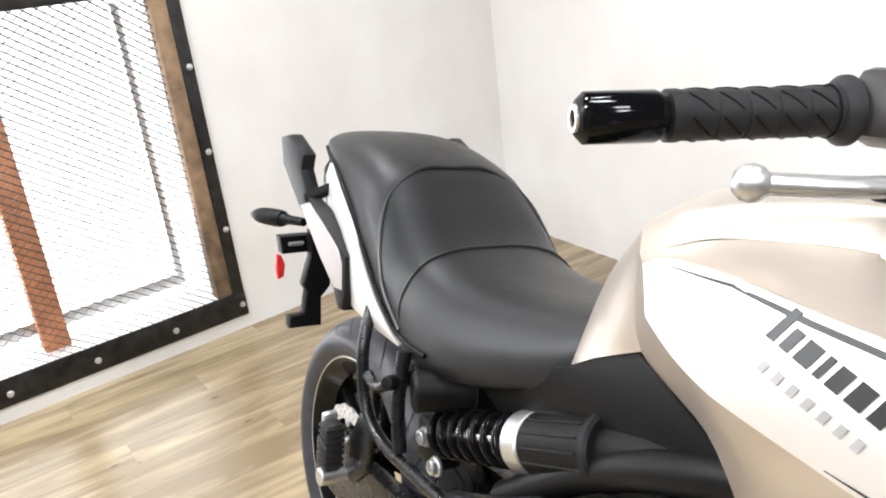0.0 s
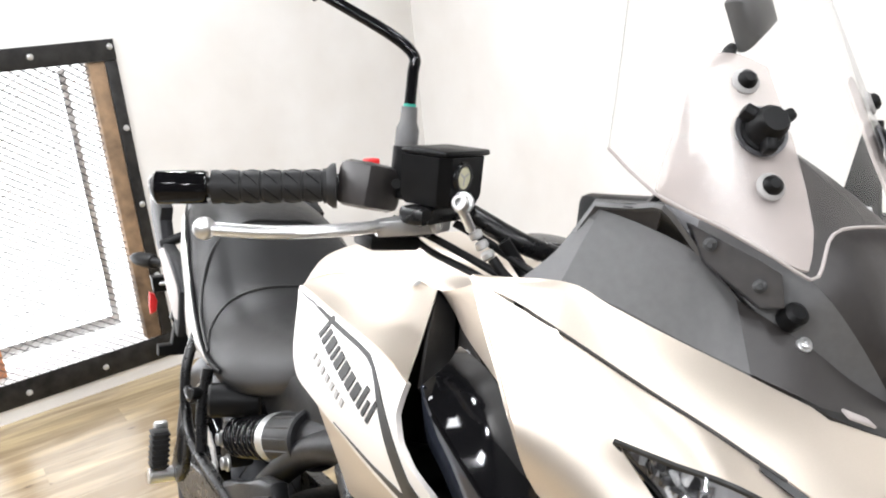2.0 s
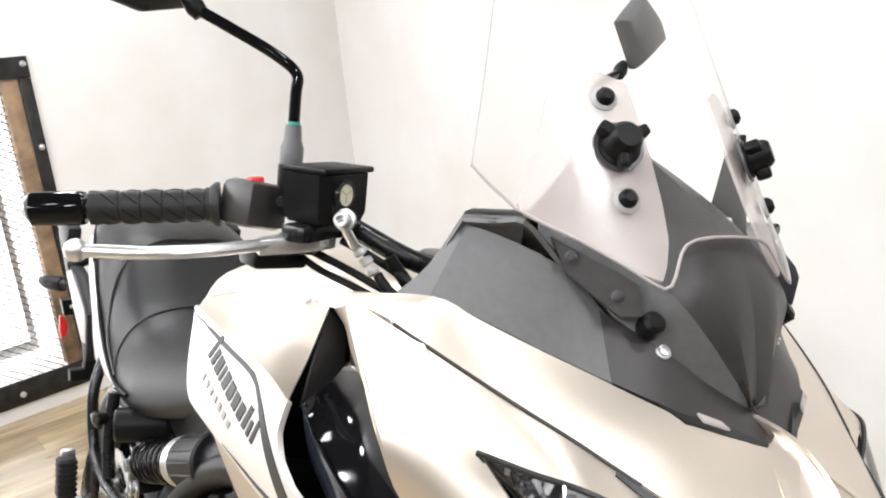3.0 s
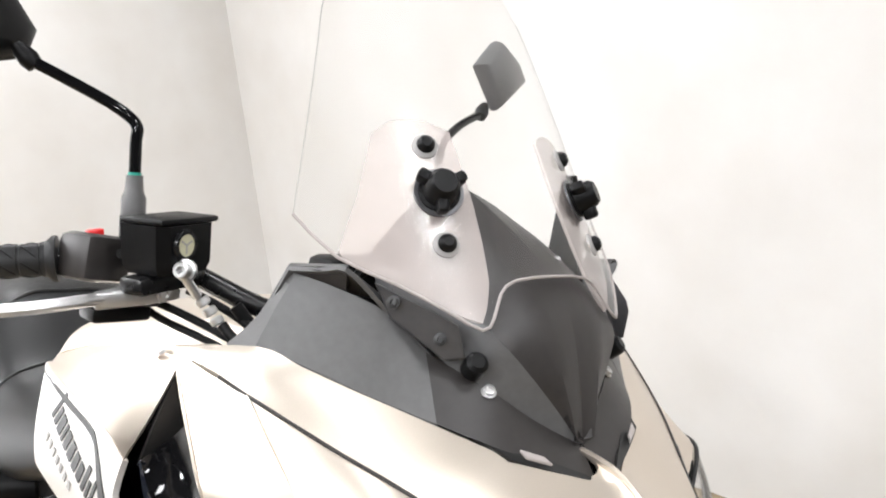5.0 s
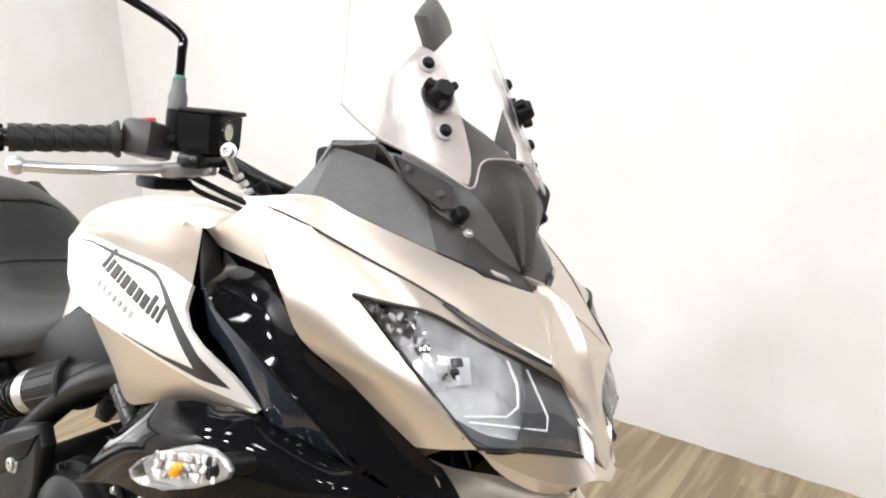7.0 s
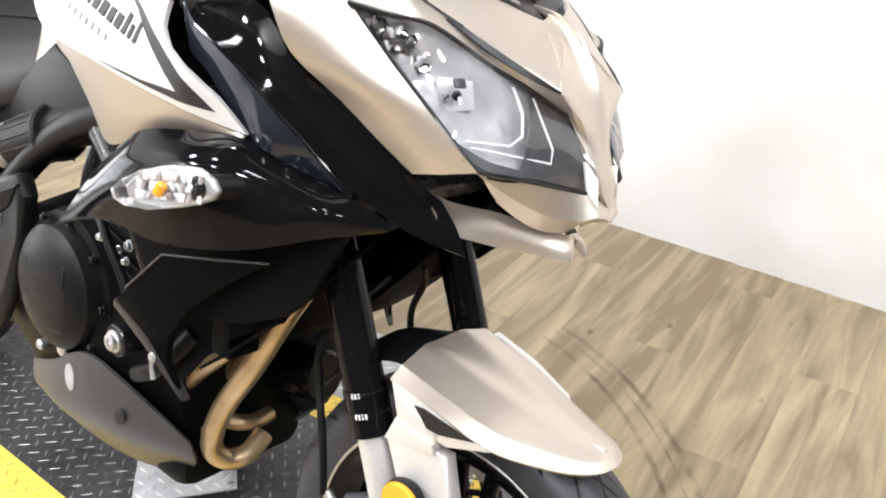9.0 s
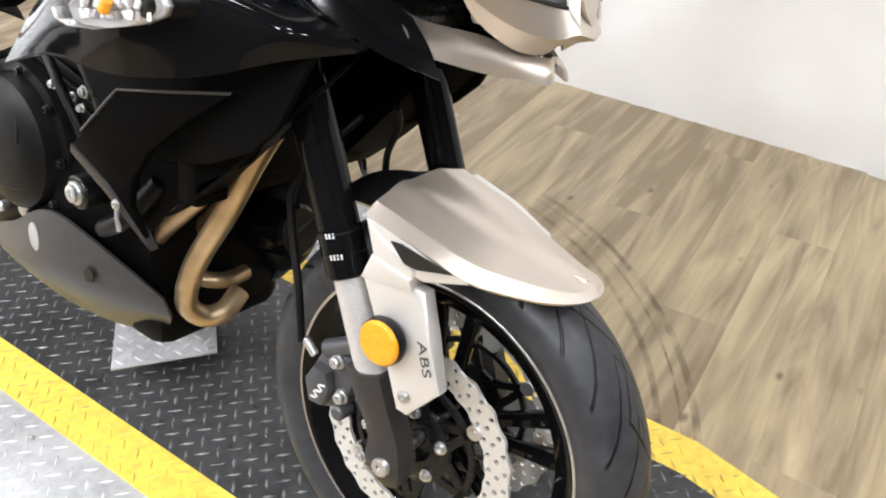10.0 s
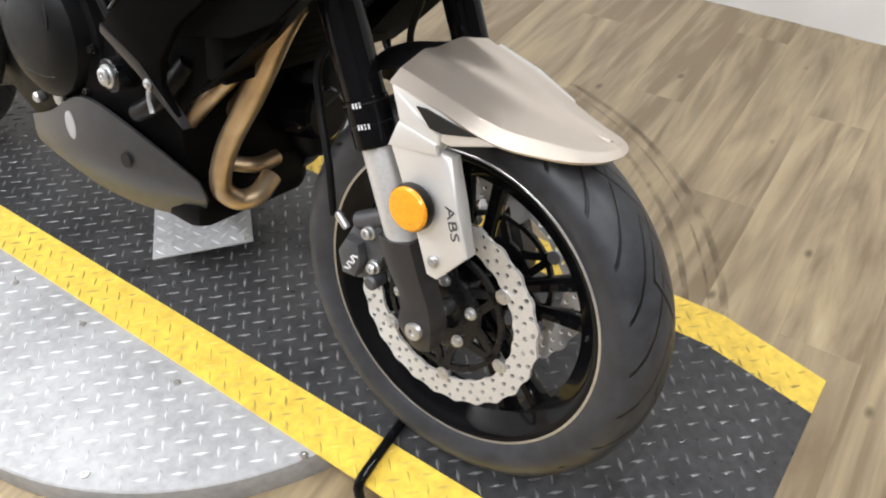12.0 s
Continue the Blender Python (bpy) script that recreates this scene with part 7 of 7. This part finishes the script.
    bm = loft([[p + Vector((0.009 * w * math.cos(a5), 0, 0.0065 * w * math.sin(a5))) for a5 in (2 * math.pi * k / 12 for k in range(12))] for p, w in zip(pts, [1.7, 1.8, 1.75, 1.65, 1.5, 1.4, 1.3, 1.15] + [1.0] * (len(pts) - 8))])
    part("lever", bm, ALLOY, bar, "polished silver lever")
    part("lever_ball", revolved([(0, -0.011)] + [(0.011 * math.cos(radians(t)), 0.011 * math.sin(radians(t))) for t in (-60, -30, 0, 30, 60)] + [(0, 0.011)], Matrix.Translation(lev[-1]), 20), ALLOY, bar)
    part("lever_pivot", rodded((-0.455, s * 0.205, 1.135), (-0.455, s * 0.205, 1.165), 0.012), BLACK_METAL, bar)
    part("lever_casting", slab([(-0.470, s * 0.185, 1.158), (-0.435, s * 0.180, 1.160), (-0.428, s * 0.215, 1.157), (-0.433, s * 0.265, 1.153), (-0.448, s * 0.262, 1.153), (-0.462, s * 0.225, 1.156)], (0, 0, -0.017), 0.003), ALLOY, bar, "silver lever root casting")
    part("casting_bolt", bolt(bmesh.new(), (-0.430, s * 0.200, 1.150), (1, s * -0.2, 0.1), 0.006, 0.006), ALLOY, bar)
    part("lever_guard", boxed((-0.50, min(s * 0.20, s * 0.26), 1.118), (-0.455, max(s * 0.20, s * 0.26), 1.134), 0.005), BLACK_SATIN, bar)
    part("control_cable", tubed([(-0.45, s * 0.165, 1.15), (-0.42, s * 0.14, 1.135), (-0.37, s * 0.12, 1.115), (-0.31, s * 0.09, 1.09)], 0.0045, 8, 10), BLACK_SATIN, bar, "black control cable")
    part("control_cable", tubed([(-0.47, s * 0.20, 1.14), (-0.44, s * 0.165, 1.122), (-0.39, s * 0.14, 1.105), (-0.32, s * 0.10, 1.075)], 0.0045, 8, 10), BLACK_SATIN, bar, "black control cable")
    part("control_cable", tubed([(-0.48, s * 0.225, 1.15), (-0.46, s * 0.19, 1.12), (-0.40, s * 0.155, 1.10), (-0.34, s * 0.12, 1.07)], 0.004, 8, 10), BLACK_SATIN, bar, "black control cable")
    part("brake_line", tubed([(-0.40, s * 0.135, 1.14), (-0.385, s * 0.115, 1.11), (-0.35, s * 0.10, 1.08)], 0.0075, 6, 10), BLACK_SATIN, bar)
    mir = new("mirror")
    mir.parent = bar
    tagged(mir, "black stalked rear-view mirror")
    base = Vector((-0.492, s * 0.210, 1.225))
    part("stalk_clamp", rodded(base + Vector((0, 0, -0.055)), base + Vector((0, 0, 0.001)), 0.0135, 18), BLACK_SATIN, mir)
    part("stalk_boot", revolved([(0, 0), (0.0125, 0), (0.0125, 0.018), (0.0095, 0.026), (0.0085, 0.042), (0, 0.042)], axis_to(base, (0, 0, 1)), 20), COWL_GREY, mir)
    part("paint_mark", revolved([(0.0062, 0.042), (0.0068, 0.042), (0.0068, 0.045), (0.0062, 0.045)], axis_to(base, (0, 0, 1)), 16, True), GREEN, mir)
    if s < 0:
        path = [base + Vector((0, 0, 0.03)), base + Vector((0, 0, 0.075)), base + Vector((-0.002, 0, 0.095)), base + Vector((-0.018, -0.018, 0.113)), base + Vector((-0.055, -0.055, 0.137)), base + Vector((-0.080, -0.082, 0.153))]
        j, hc, turn = base + Vector((-0.082, -0.084, 0.155)), base + Vector((-0.104, -0.136, 0.188)), 25
    else:
        path = [base + Vector((0, 0, 0.03)), base + Vector((0, 0, 0.085)), base + Vector((-0.004, 0.008, 0.11)), base + Vector((-0.03, 0.06, 0.14)), base + Vector((-0.055, 0.125, 0.165))]
        j, hc, turn = base + Vector((-0.057, 0.130, 0.168)), base + Vector((-0.058, 0.158, 0.228)), 8
    part("stalk", tubed(path, 0.0062, 6, 14), BLACK_GLOSS, mir)
    part("ball_joint", revolved([(0, -0.012), (0.009, -0.010), (0.011, 0), (0.009, 0.010), (0.006, 0.018), (0, 0.018)], axis_to(j, (-0.3, s * 0.6, 0.7)), 20), BLACK_SATIN, mir)
    hm = Matrix.Translation(hc) @ Matrix.Rotation(radians(turn), 4, "Z") @ Matrix.Rotation(radians(-8), 4, "Y")
    if s < 0:
        shape = [(-0.075, 0.0), (-0.060, -0.030), (0.0, -0.045), (0.050, -0.038), (0.078, 0.0), (0.070, 0.040), (0.02, 0.050), (-0.045, 0.040)]
    else:
        shape = [(-0.055, 0.008), (-0.034, -0.024), (-0.012, -0.056), (0.020, -0.034), (0.058, -0.006), (0.040, 0.024), (-0.006, 0.052), (-0.032, 0.030)]
    # left shell is greyed in colour for haze and reflection over black
    part("mirror_shell", loft([[hm @ Vector((xx, s * a6 * k, b6 * k)) for a6, b6 in shape] for xx, k in ((0.030, 0.35), (0.022, 0.8), (0.006, 1.0), (-0.006, 0.98))], along=3), BLACK_SATIN if s < 0 else COWL_GREY, mir, "black mirror shell")
    part("mirror_face", loft([[hm @ Vector((xx, s * a6 * k, b6 * k)) for a6, b6 in shape] for xx, k in ((-0.0062, 0.94), (-0.0075, 0.94))]), MIRROR, mir, "mirror glass")
part("bar_clamp", boxed((-0.42, -0.05, 1.09), (-0.37, 0.05, 1.135), 0.01), BLACK_METAL, bar)
part("dash_panel", boxed((-0.36, -0.08, 1.12), (-0.31, 0.08, 1.20), 0.01), BLACK_SATIN, cowl)
part("guard_bar", tubed([(-0.40, 0.05, 1.145), (-0.36, 0.09, 1.155), (-0.30, 0.12, 1.15)], 0.008, 6, 12), BLACK_SATIN, cowl)
part("side_stand", tubed([(-0.88, 0.15, 0.34), (-0.84, 0.24, 0.20), (-0.82, 0.29, 0.085)], 0.012, 6, 12), BLACK_METAL, bike, "black side stand")
part("stand_foot", boxed((-0.86, 0.27, 0.070), (-0.78, 0.32, 0.080), 0.004), BLACK_METAL, bike)

# ---- floor planks ----
PW, PL = 0.150, 1.22


def plank_mesh(length):
    bm = bmesh.new()
    box(bm, (0.0, 0.0, -0.006), (PW - 0.0001, length - 0.0001, 0.0))
    top = [e for e in bm.edges if all(v.co.z > -0.001 for v in e.verts)]
    bmesh.ops.bevel(bm, geom=top, offset=0.0003, segments=1, affect="EDGES")
    me = bpy.data.meshes.new("plank")
    bm.to_mesh(me)
    bm.free()
    me.materials.append(PLANK)
    return me


whole_plank = plank_mesh(PL)
lay = pose(0, 0, FLOOR, 0, 0, 4)
lean = math.tan(radians(4))
x, column = -3.66, 0
while x < EX - 0.2:
    # each row runs from the dark wall or the window wall to the far wall
    far = FY - x * lean
    near = BY - x * lean
    if x < -2.8:
        near = max(near, 0.33 - (x + PW + 3.35) / (math.tan(radians(8)) + lean) - 0.12)
    y = far + ((column * 0.37) % 1.0) * PL
    while y > near + 0.02:
        y0, y1 = max(y - PL, near), min(y, far)
        if y1 - y0 > 0.02:
            o = new("plank", whole_plank if y1 - y0 > PL - 0.001 else plank_mesh(y1 - y0))
            o.matrix_world = lay @ Matrix.Translation((x, y0, 0))
            o.parent = floor
        y -= PL
    x += PW
    column += 1
